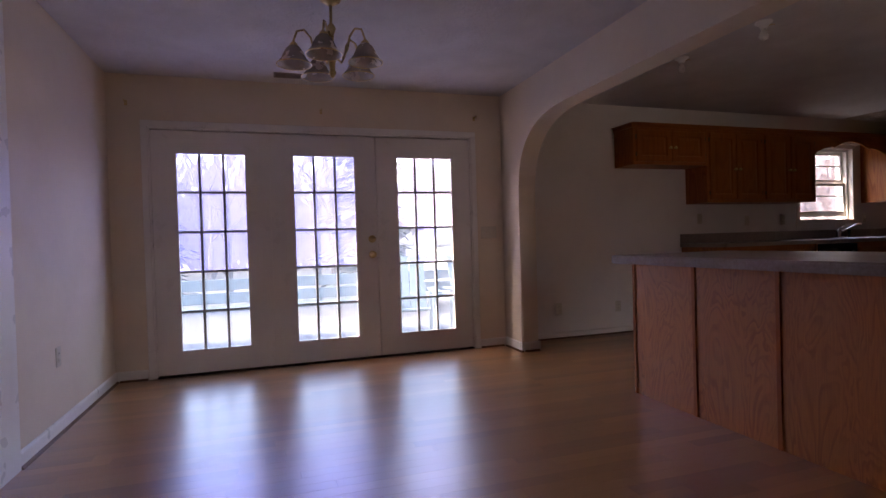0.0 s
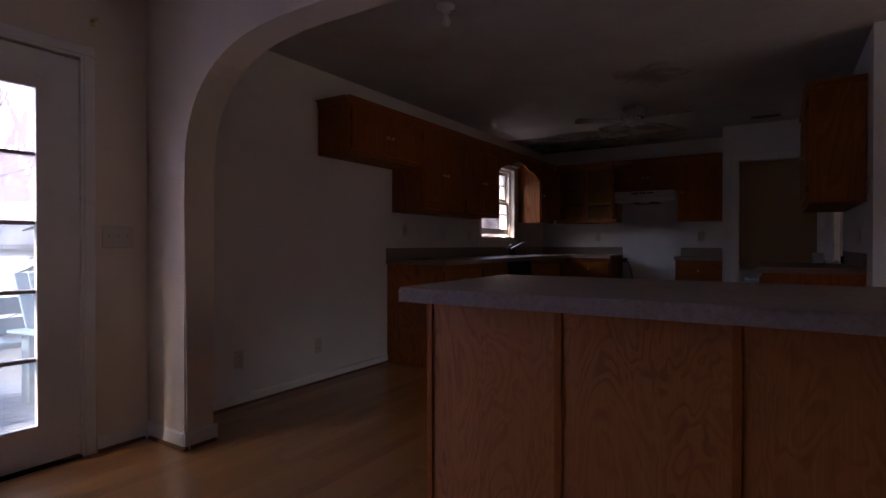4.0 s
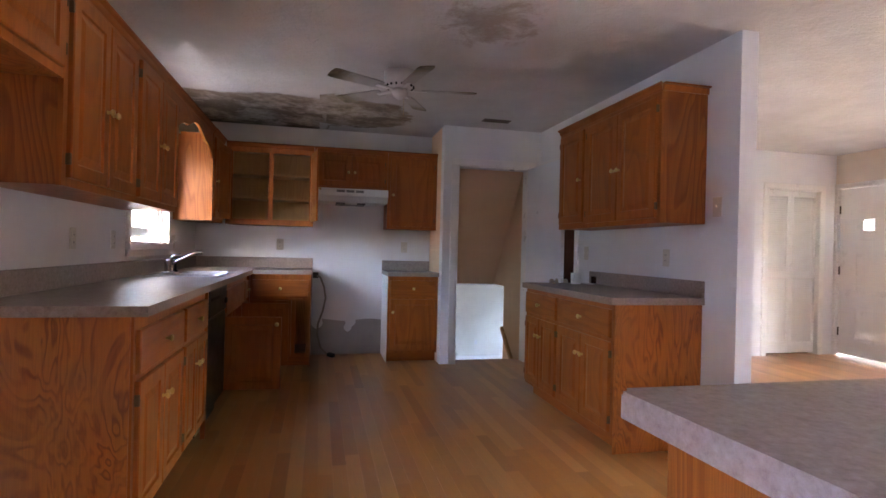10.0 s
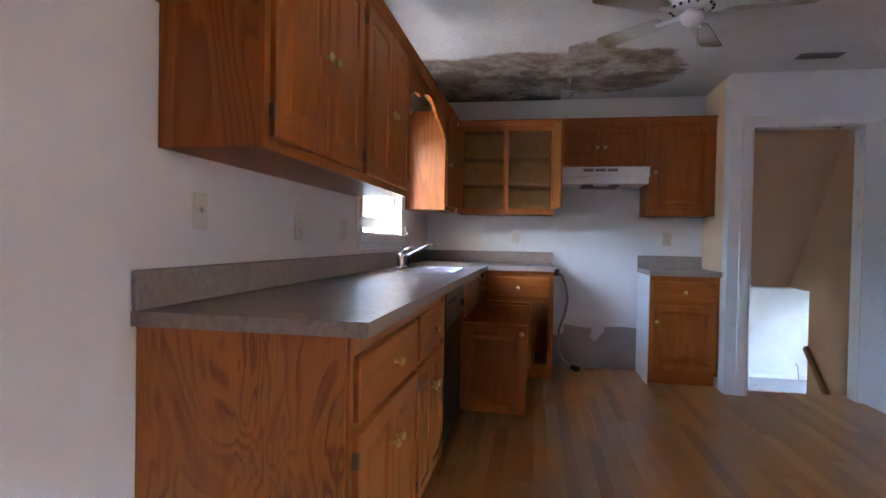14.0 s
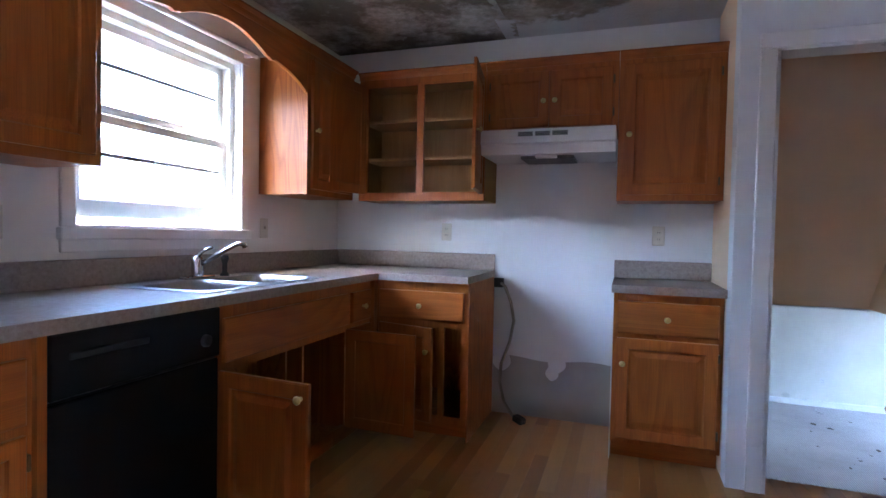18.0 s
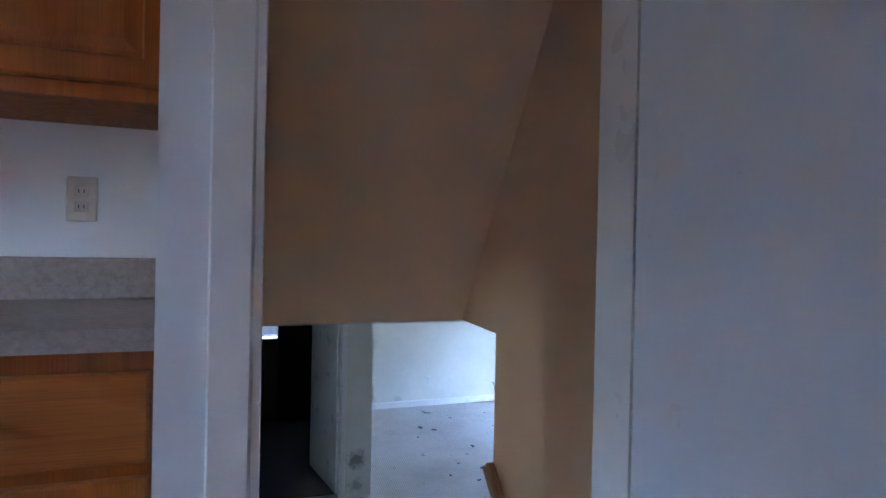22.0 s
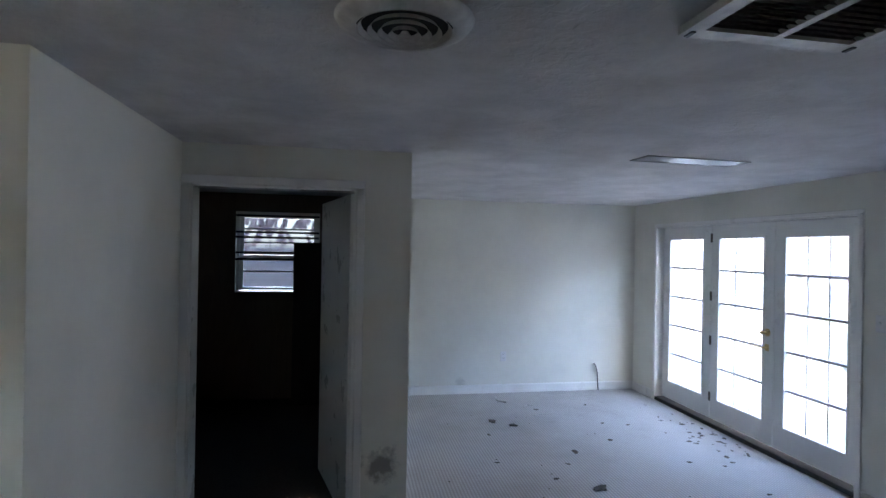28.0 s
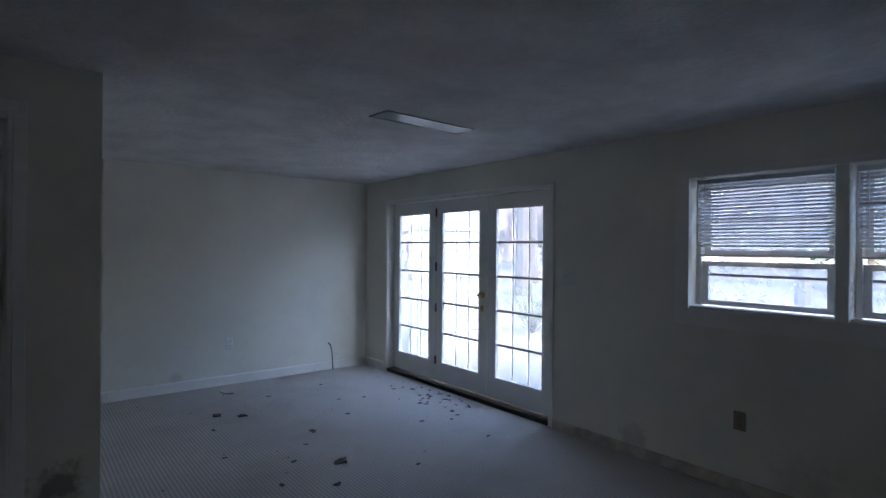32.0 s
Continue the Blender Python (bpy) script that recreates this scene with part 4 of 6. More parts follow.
def cabinet(name, m, w, z0, z1, depth, label, drawers=(), doors=(), toe=0.0, crown=0.0, shelves=(), end=None, category="cabinet", group="", mid=(), open_front=False, gaps=()):
    """A cabinet with its back at y 0 and its face frame at y -depth. doors: (x0, x1, z0, z1, hinge side, degrees open, knob z);
    drawers: (x0, x1, z0, z1, knob or not)."""
    c = thing(name, m, label, category, group)
    s = 0.018
    bm = bmesh.new()
    solid(bm, [0.001, s, w - s, w - 0.001], [-depth + 0.018, -s, -0.002], [z0, z0 + s, z1 - s, z1], [(s, w - s, -9, -s, z0 + s, z1 - s)])
    part("body", bm, OAK_IN if open_front else OAK_PLY, c)
    holes = [(d[0] + 0.012, d[1] - 0.012, -9, 9, d[2] + 0.012, d[3] - 0.012) for d in list(doors) + list(drawers) + list(gaps)]
    bm = bmesh.new()
    solid(bm, [0.0, w] + [v for h in holes for v in h[:2]] + [v for q in mid for v in q], [-depth, -depth + 0.018], [z0 - 0.002, z1] + [v for h in holes for v in h[4:]],
          [h for h in holes])
    part("face_frame", bm, OAK, c)
    if toe:
        part("toe_kick", new_box(0.002, w - 0.002, -depth + 0.075, -depth + 0.09, 0.001, toe), OAK_X, c)
        part("plinth", new_box(0.002, w - 0.002, -depth + 0.092, -0.003, 0.001, z0 - 0.001), OAK_PLY, c)
    for x0, x1, a, b, k in drawers:
        bm = bmesh.new()
        panel_front(bm, x0, x1, a, b, raised=False)
        dr = part("drawer_front", bm, OAK_X, c, at=pose(0, -depth - 0.001, 0))
        if k:
            knob(dr, (x0 + x1) / 2, -0.019, (a + b) / 2)
    for x0, x1, a, b, side, deg, kz in doors:
        wd = x1 - x0
        bm = bmesh.new()
        if side == 'L':
            panel_front(bm, 0, wd, a, b, rail=min(0.055, wd * 0.17))
            at = pose(x0, -depth - 0.001, 0, 0, 0, -deg)
        else:
            panel_front(bm, -wd, 0, a, b, rail=min(0.055, wd * 0.17))
            at = pose(x1, -depth - 0.001, 0, 0, 0, deg)
        dr = part("door", bm, OAK, c, at=at)
        if kz is not None:
            knob(dr, (wd - 0.028) if side == 'L' else -(wd - 0.028), -0.019, kz)
        for hz in (a + 0.07, b - 0.07):
            hx = -0.004 if side == 'L' else 0.004
            bmh = bmesh.new()
            box(bmh, hx - 0.005, hx + 0.005, -0.020, 0.0, hz - 0.022, hz + 0.022, 0.003)
            part("hinge", bmh, HINGE, dr)
    for z in shelves:
        part("shelf", new_box(s, w - s, -depth + 0.03, -s - 0.002, z - 0.009, z + 0.009, 0.002), OAK_IN, c)
    if crown:
        bm = bmesh.new()
        prof = [(0, 0), (0.004, 0), (0.010, 0.010), (0.014, 0.024), (0.030, 0.036), (0.030, crown), (0, crown)]
        lo = [[bm.verts.new((-0.0 - p * (1 if end in ('L', 'B') else 0), -depth - p, z1 + q)) for p, q in prof],
              [bm.verts.new((w + p * (1 if end in ('R', 'B') else 0), -depth - p, z1 + q)) for p, q in prof]]
        n = len(prof)
        for k in range(n):
            bm.faces.new((lo[0][k], lo[1][k], lo[1][(k + 1) % n], lo[0][(k + 1) % n]))
        bm.faces.new(lo[0])
        bm.faces.new(lo[1][::-1])
        if end in ('L', 'B'):
            box(bm, -0.012, 0, -depth, -0.003, z1, z1 + 0.0355)
            box(bm, -0.03, 0, -depth, -0.003, z1 + 0.036, z1 + crown)
        if end in ('R', 'B'):
            box(bm, w, w + 0.012, -depth, -0.003, z1, z1 + 0.0355)
            box(bm, w, w + 0.03, -depth, -0.003, z1 + 0.036, z1 + crown)
        part("crown_moulding", bm, OAK_X, c)
    return c


BH = 0.872
BL, TL = 0.896, 0.936          # tops of the base cabinets and of the worktop along the window


def base(m, w, label, n_doors=2, bh=BH, depth=0.59, angles=(0, 0), drawer=True, false_front=False, x_in=0.022, group="base cabinets", kz=0.52):
    e = 0.022
    drawers = [(e, w - e, 0.676, 0.842, not false_front)] if drawer or false_front else []
    if n_doors == 2:
        c = w / 2
        doors = [(e, c - 0.004, 0.125, 0.650, 'L', angles[0], kz), (c + 0.004, w - e, 0.125, 0.650, 'R', angles[1], kz)]
    else:
        doors = [(e, w - e, 0.125, 0.650, 'L' if n_doors == 1 else 'R', angles[0], kz)]
    return cabinet("base_cabinet", m, w, 0.10, bh, depth, label, drawers, doors, toe=0.10, group=group)


# the run under the window
base((XL, 4.345, 0, 0, 0, 90), 0.70, "oak base cabinet at the end of the sink run", 2, BL)
end_panel = tagged(part("end_panel", new_box(XL + 0.003, -3.70, 4.338, 4.344, 0.001, BL - 0.002), OAK_ROT, None), "figured oak plywood end of the sink run", "cabinet panel")
base((XL, 5.047, 0, 0, 0, 90), 0.545, "oak base cabinet beside the dishwasher", 2, BL)
cabinet("base_cabinet", (XL, 6.232, 0, 0, 0, 90), 0.968, 0.10, BL, 0.59, "oak sink cabinet with both doors hanging open", [(0.022, 0.946, 0.676, 0.842, False)],
        [(0.022, 0.425, 0.125, 0.650, 'L', 94, 0.60), (0.543, 0.946, 0.125, 0.650, 'R', 88, 0.60)], toe=0.10, group="base cabinets", gaps=[(0.413, 0.555, 0.125, 0.650)])
cabinet("base_cabinet", (XL, 7.202, 0, 0, 0, 90), 0.255, 0.10, BL, 0.59, "narrow oak corner cabinet", [(0.018, 0.237, 0.676, 0.842, True)],
        [(0.018, 0.237, 0.125, 0.650, 'R', 0, None)], toe=0.10, group="base cabinets")
cabinet("base_cabinet", (-3.665, YB, 0), 0.558, 0.10, BL, 0.59, "oak corner base cabinet with its door ajar beside the cooker gap", [(0.022, 0.536, 0.676, 0.842, True)],
        [(0.022, 0.40, 0.125, 0.650, 'L', 14, 0.52)], toe=0.10, group="base cabinets", gaps=[(0.41, 0.536, 0.125, 0.650)])
base((-2.34, YB, 0), 0.52, "oak base cabinet beside the cellar door", 3, 0.884, kz=0.52, depth=0.50)
tagged(part("side_panel", new_box(-2.346, -2.341, 7.60, YB - 0.003, 0.001, 0.882), WHITEMETAL, None), "pale side panel of the narrow base cabinet", "cabinet panel")
tagged(part("side_panel", new_box(-3.106, -3.100, 7.50, YB - 0.003, 0.001, BL - 0.002), OAK_PLY, None), "oak side panel beside the cooker gap", "cabinet panel")
tagged(part("filler_strip", new_box(-3.70, -3.664, 7.458, 7.512, 0.10, BL - 0.002), OAK, None), "oak filler post in the corner of the base cabinets", "cabinet panel")
# the short run on the partition
base((XK, 6.305, 0, 0, 0, -90), 0.60, "oak base cabinet of the short run", 2)
base((XK, 5.703, 0, 0, 0, -90), 0.73, "oak base cabinet of the short run", 2)
tagged(part("end_panel", new_box(XK - 0.585, XK - 0.003, 4.965, 4.971, 0.001, BH - 0.002), OAK_ROT, None), "figured oak plywood end of the short run", "cabinet panel")

# wall cabinets
UP = "wall cabinets"
UT = 2.145


def upper(m, w, z0, label, doors, shelves=(), end=None, depth=0.315, open_front=False):
    return cabinet("wall_cabinet", m, w, z0, UT, depth, label, (), doors, crown=0.045, shelves=shelves, end=end, group=UP, open_front=open_front)


def pair(w, z0, kz, a=0, b=0):
    c = w / 2
    return [(0.03, c - 0.004, z0 + 0.03, UT - 0.03, 'L', a, kz), (c + 0.004, w - 0.03, z0 + 0.03, UT - 0.03, 'R', b, kz)]


upper((XL, 3.48, 0, 0, 0, 90), 0.93, 1.768, "short oak wall cabinet over the refrigerator space", pair(0.93, 1.768, 1.94), end='L')
upper((XL, 4.412, 0, 0, 0, 90), 0.78, 1.375, "oak wall cabinet with two raised-panel doors", pair(0.78, 1.375, 1.73))
upper((XL, 5.194, 0, 0, 0, 90), 0.80, 1.375, "oak wall cabinet beside the sink window", pair(0.80, 1.375, 1.73))
upper((XL, 7.20, 0, 0, 0, 90), 0.52, 1.375, "oak corner wall cabinet lit by the window", [(0.03, 0.49, 1.405, UT - 0.03, 'R', 0, 1.73)], depth=0.32)
upper((-3.945, YB, 0), 0.842, 1.375, "open oak wall cabinet with bare shelves, both doors swung wide", [(0.05, 0.42, 1.415, UT - 0.04, 'L', 97, 1.73), (0.42, 0.812, 1.415, UT - 0.04, 'R', 99, 1.73)], (1.64, 1.88), open_front=True)
upper((-3.101, YB, 0), 0.752, 1.765, "short oak wall cabinet over the cooker hood", pair(0.752, 1.765, 1.94))
upper((-2.347, YB, 0), 0.532, 1.375, "single-door oak wall cabinet", [(0.03, 0.503, 1.405, UT - 0.03, 'R', 0, 1.73)], end=None)
tagged(part("cabinet_post", new_box(-3.545, -3.50, YB - 0.3165, YB - 0.298, 1.415, UT - 0.04), OAK, None), "oak middle post of the open wall cabinet", "cabinet panel")
upper((XK, 6.315, 0, 0, 0, -90), 0.450, 1.362, "narrow oak wall cabinet of the short run", [(0.03, 0.42, 1.405, UT - 0.03, 'L', 0, 1.73)])
upper((XK, 5.863, 0, 0, 0, -90), 0.905, 1.362, "oak wall cabinet with two doors over the short counter", pair(0.905, 1.362, 1.73), end='R')

# scalloped board over the window
w = 7.20 - 5.994
val = thing("valance", (XL + 0.315, 5.994, 0, 0, 0, 90), "scalloped oak valance board over the sink window", "valance")
bm = bmesh.new()
wave = [(0.0, UT)]
for i in range(0, 61):
    u = i / 60
    e = abs(2 * u - 1)
    if e > 0.46:
        f = (1 - e) / 0.54
        z = 1.925 + 0.095 * math.sin(math.pi / 2 * f) ** 0.75 - 0.012 * max(0.0, 1 - abs(f - 0.94) / 0.06)
    else:
        z = 2.012 + 0.078 * math.cos(math.pi / 2 * e / 0.46) ** 0.9
    wave.append((0.001 + (w - 0.002) * u, z))
wave += [(w, UT)]
prism(bm, wave, 0, 0.019)
part("board", bm, OAK_X, val)
bm = bmesh.new()
crown_profile(bm, 0.001, w - 0.001, 0.0, UT, 0.045)
part("crown_moulding", bm, OAK_X, val)
rail_ = thing("curtain_rail", (XL + 0.06, 6.07, 2.115), "white curtain rail under the valance over the sink window", "curtain rail")
bm = bmesh.new()
tube(bm, [(0.0, 0.0, 0.0), (0.0, 1.03, 0.0)], 0.013, 10)
part("rod", bm, WHITEMETAL, rail_, smooth=True)
for y in (0.04, 0.99):
    part("bracket", new_box(-0.058, 0.004, y - 0.01, y + 0.01, -0.018, 0.018, 0.003), WHITEMETAL, rail_)

# ---- worktops ----


def worktop(name, xs, ys, empty, label, low=BH, high=0.914, cat="countertop"):
    bm = bmesh.new()
    solid(bm, xs, ys, [low + 0.001, high], empty)
    bmesh.ops.bevel(bm, geom=[e for e in bm.edges if len(e.link_faces) == 2 and e.calc_face_angle(0) > 1.0 and max(v.co.z for v in e.verts) > high - 0.001], offset=0.012, segments=3, affect='EDGES')
    return tagged(link_mesh(name, bm, LAMINATE), label, cat)


SX0, SX1, SY0, SY1 = -4.185, -3.725, 6.21, 6.99
top = worktop("countertop", [XL + 0.002, SX0, SX1, -3.637, -3.098], [4.318, SY0, SY1, 7.455, YB - 0.002],
              [(-3.637, 0, 0, 7.455, 0, 2), (SX0, SX1, SY0, SY1, 0, 2)], "mottled grey-brown laminate worktop turning the corner by the sink", BL, TL)
part("backsplash", new_box(XL + 0.002, XL + 0.022, 4.318, YB - 0.022, TL + 0.001, 1.043, 0.004), LAMINATE, top)
part("backsplash", new_box(XL + 0.002, -3.098, YB - 0.021, YB - 0.002, TL + 0.001, 1.043, 0.004), LAMINATE, top)
top = worktop("countertop", [-2.352, -1.817], [7.545, YB - 0.002], [], "small mottled laminate worktop beside the cooker gap", 0.884, 0.925)
part("backsplash", new_box(-2.352, -1.817, YB - 0.021, YB - 0.002, 0.926, 1.033, 0.004), LAMINATE, top)
top = worktop("countertop", [XK - 0.625, XK - 0.002], [4.945, 6.325], [], "mottled laminate worktop of the short run")
part("backsplash", new_box(XK - 0.021, XK - 0.002, 4.945, 6.325, 0.915, 1.016, 0.004), LAMINATE, top)
# peninsula
bm = bmesh.new()
r = 0.02
ol = []
for cx, cy, a0 in ((-2.478 + r, 3.09 - r, 90), (-2.44 + r, 2.085 + r, 180)):
    for i in range(7):
        a = radians(a0 + 90 * i / 6)
        ol.append((cx + r * math.cos(a), cy + r * math.sin(a)))
ol += [(-0.005, 2.085), (-0.005, 3.09)]
lo = [bm.verts.new((x, y, 0.864)) for x, y in ol]
hi = [bm.verts.new((x, y, 0.915)) for x, y in ol]
bm.faces.new(lo[::-1])
fh = bm.faces.new(hi)
for i in range(len(ol)):
    bm.faces.new((lo[i], lo[(i + 1) % len(ol)], hi[(i + 1) % len(ol)], hi[i]))
bmesh.ops.bevel(bm, geom=list(fh.edges), offset=0.010, segments=2, affect='EDGES')
pen = thing("peninsula", (0, 0, 0), "oak panelled peninsula with an overhanging laminate breakfast top", "kitchen peninsula")
part("worktop", bm, LAMINATE, pen, "mottled laminate breakfast top")
part("body", new_box(-2.375, -0.006, 2.232, 3.06, 0.001, 0.863), OAK_PLY, pen)
xs = [-2.387, -1.87, -1.345, -0.82, -0.29]
for i, (a, b) in enumerate(zip(xs, xs[1:])):
    part("panel", new_box(a + 0.002, b - 0.002, 2.222, 2.231, 0.002, 0.862), OAK_PEN, pen)
for a in xs:
    part("batten", new_box(a - 0.004, a + 0.022, 2.213, 2.222, 0.002, 0.862, 0.002), OAK, pen)
part("end_panel", new_box(-2.387, -2.376, 2.232, 3.06, 0.002, 0.862), OAK_PLY, pen)

# ---- sink, tap, dishwasher, hood ----
SINKSTEEL = plain("sink_steel_dull", (0.40, 0.40, 0.41), 0.36, 1.0, 0.10)
sink = thing("sink", (0, 0, TL - 0.914), "stainless double-bowl sink set in the worktop", "sink")
ym = (SY0 + SY1) / 2
N = 40


def squircle(cx, cy, hx, hy, z, k=5.0):
    pts = []
    for i in range(N):
        a = 2 * math.pi * i / N
        c, s = math.cos(a), math.sin(a)
        pts.append((cx + hx * math.copysign(abs(c) ** (2 / k), c), cy + hy * math.copysign(abs(s) ** (2 / k), s), z))
    return pts


for a, b, lo_, hi_ in ((SY0 + 0.028, ym - 0.014, SY0 - 0.012, ym), (ym + 0.014, SY1 - 0.028, ym, SY1 + 0.012)):
    x0, x1 = SX0 + 0.075, SX1 - 0.022
    cx, cy, hx, hy = (x0 + x1) / 2, (a + b) / 2, (x1 - x0) / 2, (b - a) / 2
    hole = squircle(cx, cy, hx, hy, 0.9185)
    bm = bmesh.new()
    outer = []
    for x, y, z in hole:
        dx, dy = x - cx, y - cy
        f = min(((SX1 + 0.012 - cx) if dx > 0 else (SX0 - 0.012 - cx)) / dx if abs(dx) > 1e-6 else 99, ((hi_ - cy) if dy > 0 else (lo_ - cy)) / dy if abs(dy) > 1e-6 else 99)
        outer.append((cx + dx * f, cy + dy * f))
    skirt = [bm.verts.new((x, y, 0.9146)) for x, y in outer]
    edge = [bm.verts.new((x, y, 0.9175)) for x, y in outer]
    inner = [bm.verts.new(p) for p in hole]
    for p, q in ((skirt, edge), (edge, inner)):
        for k in range(N):
            bm.faces.new((p[k], p[(k + 1) % N], q[(k + 1) % N], q[k]))
    part("rim", bm, SINKSTEEL, sink)
    bm = bmesh.new()
    rings = [[bm.verts.new(p) for p in squircle(cx, cy, hx - ins, hy - ins, z, k)] for ins, z, k in
             ((0.0, 0.9185, 5.0), (0.006, 0.912, 5.0), (0.010, 0.89, 5.0), (0.020, 0.79, 4.5), (0.035, 0.765, 4.0), (0.07, 0.756, 3.5))]
    for p, q in zip(rings, rings[1:]):
        for k in range(N):
            bm.faces.new((p[k], p[(k + 1) % N], q[(k + 1) % N], q[k]))
    bm.faces.new(rings[-1])
    part("bowl", bm, SINKSTEEL, sink, smooth=True)
    bm = bmesh.new()
    lathe(bm, [(0.001, 0.003), (0.03, 0.003), (0.042, 0.006), (0.045, 0.0)], 16)
    part("drain", bm, CHROME, sink, at=pose(cx, cy, 0.757))
tap = thing("tap", (-4.155, 6.62, TL + 0.0055), "chrome single-lever kitchen tap", "tap")
part("base_plate", new_box(-0.025, 0.025, -0.09, 0.09, 0, 0.012, 0.005), CHROME, tap)
bm = bmesh.new()
lathe(bm, [(0.027, 0.012), (0.027, 0.085), (0.022, 0.10), (0.001, 0.104)], 18)
part("pillar", bm, CHROME, tap, smooth=True)
bm = bmesh.new()
tube(bm, [(0.0, 0, 0.055), (0.06, 0.01, 0.09), (0.14, 0.025, 0.135), (0.20, 0.035, 0.165), (0.225, 0.04, 0.162), (0.232, 0.041, 0.148)], [0.012, 0.0105, 0.010, 0.0105, 0.012, 0.012], 12)
part("spout", bm, CHROME, tap, smooth=True)
bm = bmesh.new()
tube(bm, [(0, 0, 0.10), (0.03, 0.0, 0.128), (0.085, 0.0, 0.145)], [0.010, 0.008, 0.007], 10)
part("lever", bm, CHROME, tap, smooth=True)
sp = thing("sink_sprayer", (-4.15, 6.79, TL + 0.0055), "black side sprayer beside the tap", "sprayer")
bm = bmesh.new()
lathe(bm, [(0.022, 0), (0.022, 0.01), (0.012, 0.018), (0.012, 0.06), (0.019, 0.085), (0.016, 0.10), (0.001, 0.102)], 14)
part("sprayer", bm, RUBBER, sp, smooth=True)

dw = thing("dishwasher", (XL, 5.600, 0, 0, 0, 90), "black built-in dishwasher between oak cabinets", "dishwasher")
part("tub", new_box(0.02, 0.625, -0.565, -0.005, 0.09, BL - 0.004), BLACK, dw)
part("door", new_box(0.02, 0.625, -0.605, -0.566, 0.125, 0.705, 0.006), BLACK, dw)
bm = new_box(0.02, 0.625, -0.612, -0.566, 0.712, BL - 0.006, 0.006)
part("control_panel", bm, BLACK, dw)
part("handle_recess", new_box(0.07, 0.32, -0.616, -0.610, 0.815, 0.835, 0.003), RUBBER, dw)
bm = bmesh.new()
lathe(bm, [(0.022, 0), (0.021, 0.012), (0.017, 0.016), (0.001, 0.016)], 16)
part("dial", bm, RUBBER, dw, at=pose(0.55, -0.612, 0.78, 90))
part("kick_plate", new_box(0.02, 0.625, -0.545, -0.535, 0.002, 0.118), BLACK, dw)
tagged(part("filler_strip", new_box(-3.70, -3.674, 5.594, 5.618, 0.002, BL - 0.002), OAK, None), "pale filler strip beside the dishwasher", "cabinet panel")

hood = thing("cooker_hood", (-3.098, YB, 1.63), "white under-cabinet cooker hood with vents", "cooker hood")
bm = bmesh.new()
prism(bm, [(-0.003, 0.0), (-0.42, 0.0), (-0.435, 0.052), (-0.462, 0.058), (-0.462, 0.133), (-0.003, 0.133)], 0.0, 0.742)
for v in bm.verts:
    v.co = Vector((v.co.y, v.co.x, v.co.z))
part("shell", bm, WHITEMETAL, hood)
part("lip", new_box(-0.001, 0.743, -0.466, -0.4625, 0.056, 0.070, 0.001), WHITEMETAL, hood)
GRILLE = plain("hood_grille_grey", (0.30, 0.30, 0.31), 0.5)
for k in range(3):
    part("vent_grille", new_box(0.22 + 0.095 * k, 0.305 + 0.095 * k, -0.464, -0.461, 0.092, 0.118, 0.001, m=None), GRILLE, hood)
    for g in range(3):
        part("grille_slot", new_box(0.225 + 0.095 * k, 0.300 + 0.095 * k, -0.4655, -0.4642, 0.096 + 0.007 * g, 0.099 + 0.007 * g), DARK, hood)
part("filter", new_box(0.22, 0.52, -0.36, -0.12, -0.02, -0.002, 0.004), plain("hood_filter", (0.2, 0.2, 0.2), 0.4, 0.8), hood)
part("lamp_lens", new_box(0.31, 0.43, -0.41, -0.37, -0.022, -0.001, 0.004), PLATE_W, hood)

# cooker gap: bare band on the wall, cable and plug
bm = bmesh.new()
band = [(-3.099, 0.001), (-2.347, 0.001)]
for i in range(13):
    u = i / 12
    band.append((-2.347 - 0.752 * u, 0.375 + 0.012 * math.sin(9 * u) + (0.10 if 0.40 < u < 0.5 else 0) * 0.0))
prism(bm, band, YB - 0.003, YB - 0.0005)
structure("wall_bare_band", bm, paint("wall_unpainted_grey", (0.42, 0.385, 0.36), 0.12, 0.8), "unpainted grey-brown band low on the wall", "wall")
for px, pz, s in ((-2.68, 0.37, 0.055), (-2.71, 0.30, 0.04), (-3.04, 0.36, 0.06)):
    bm = bmesh.new()
    prism(bm, [(s * (1 + 0.12 * math.sin(3 * a + px)) * math.cos(a), s * (1.25 + 0.12 * math.cos(2 * a + px)) * math.sin(a)) for a in [2 * math.pi * k / 24 for k in range(24)]], -0.002, 0)
    o = structure("wall_patch", bm, WALL_K, "daub of white filler on the bare band", "wall")
    o.matrix_world = pose(px, YB - 0.003, pz)
cord = thing("power_cable", (0, 0, 0), "grey range cable hanging from its wall box to the floor", "cable")
bm = bmesh.new()
P = [(-3.00, 8.06, 0.86), (-2.965, 8.03, 0.84), (-2.925, 8.03, 0.74), (-2.905, 8.04, 0.62), (-2.93, 8.04, 0.48), (-2.98, 8.03, 0.34), (-2.985, 8.02, 0.22), (-2.95, 8.0, 0.10), (-2.89, 7.97, 0.035), (-2.86, 7.95, 0.022)]
tube(bm, [(x - 0.05, y, z) for x, y, z in P], 0.010, 10)
part("cord", bm, plain("cable_grey", (0.30, 0.27, 0.22), 0.5), cord, smooth=True)
bm = bmesh.new()
box(bm, -0.03, 0.05, -0.026, 0.026, -0.02, 0.02, 0.007)
part("plug", bm, RUBBER, cord, "black range plug", at=pose(-2.895, 7.94, 0.024, 0, 8, -35))
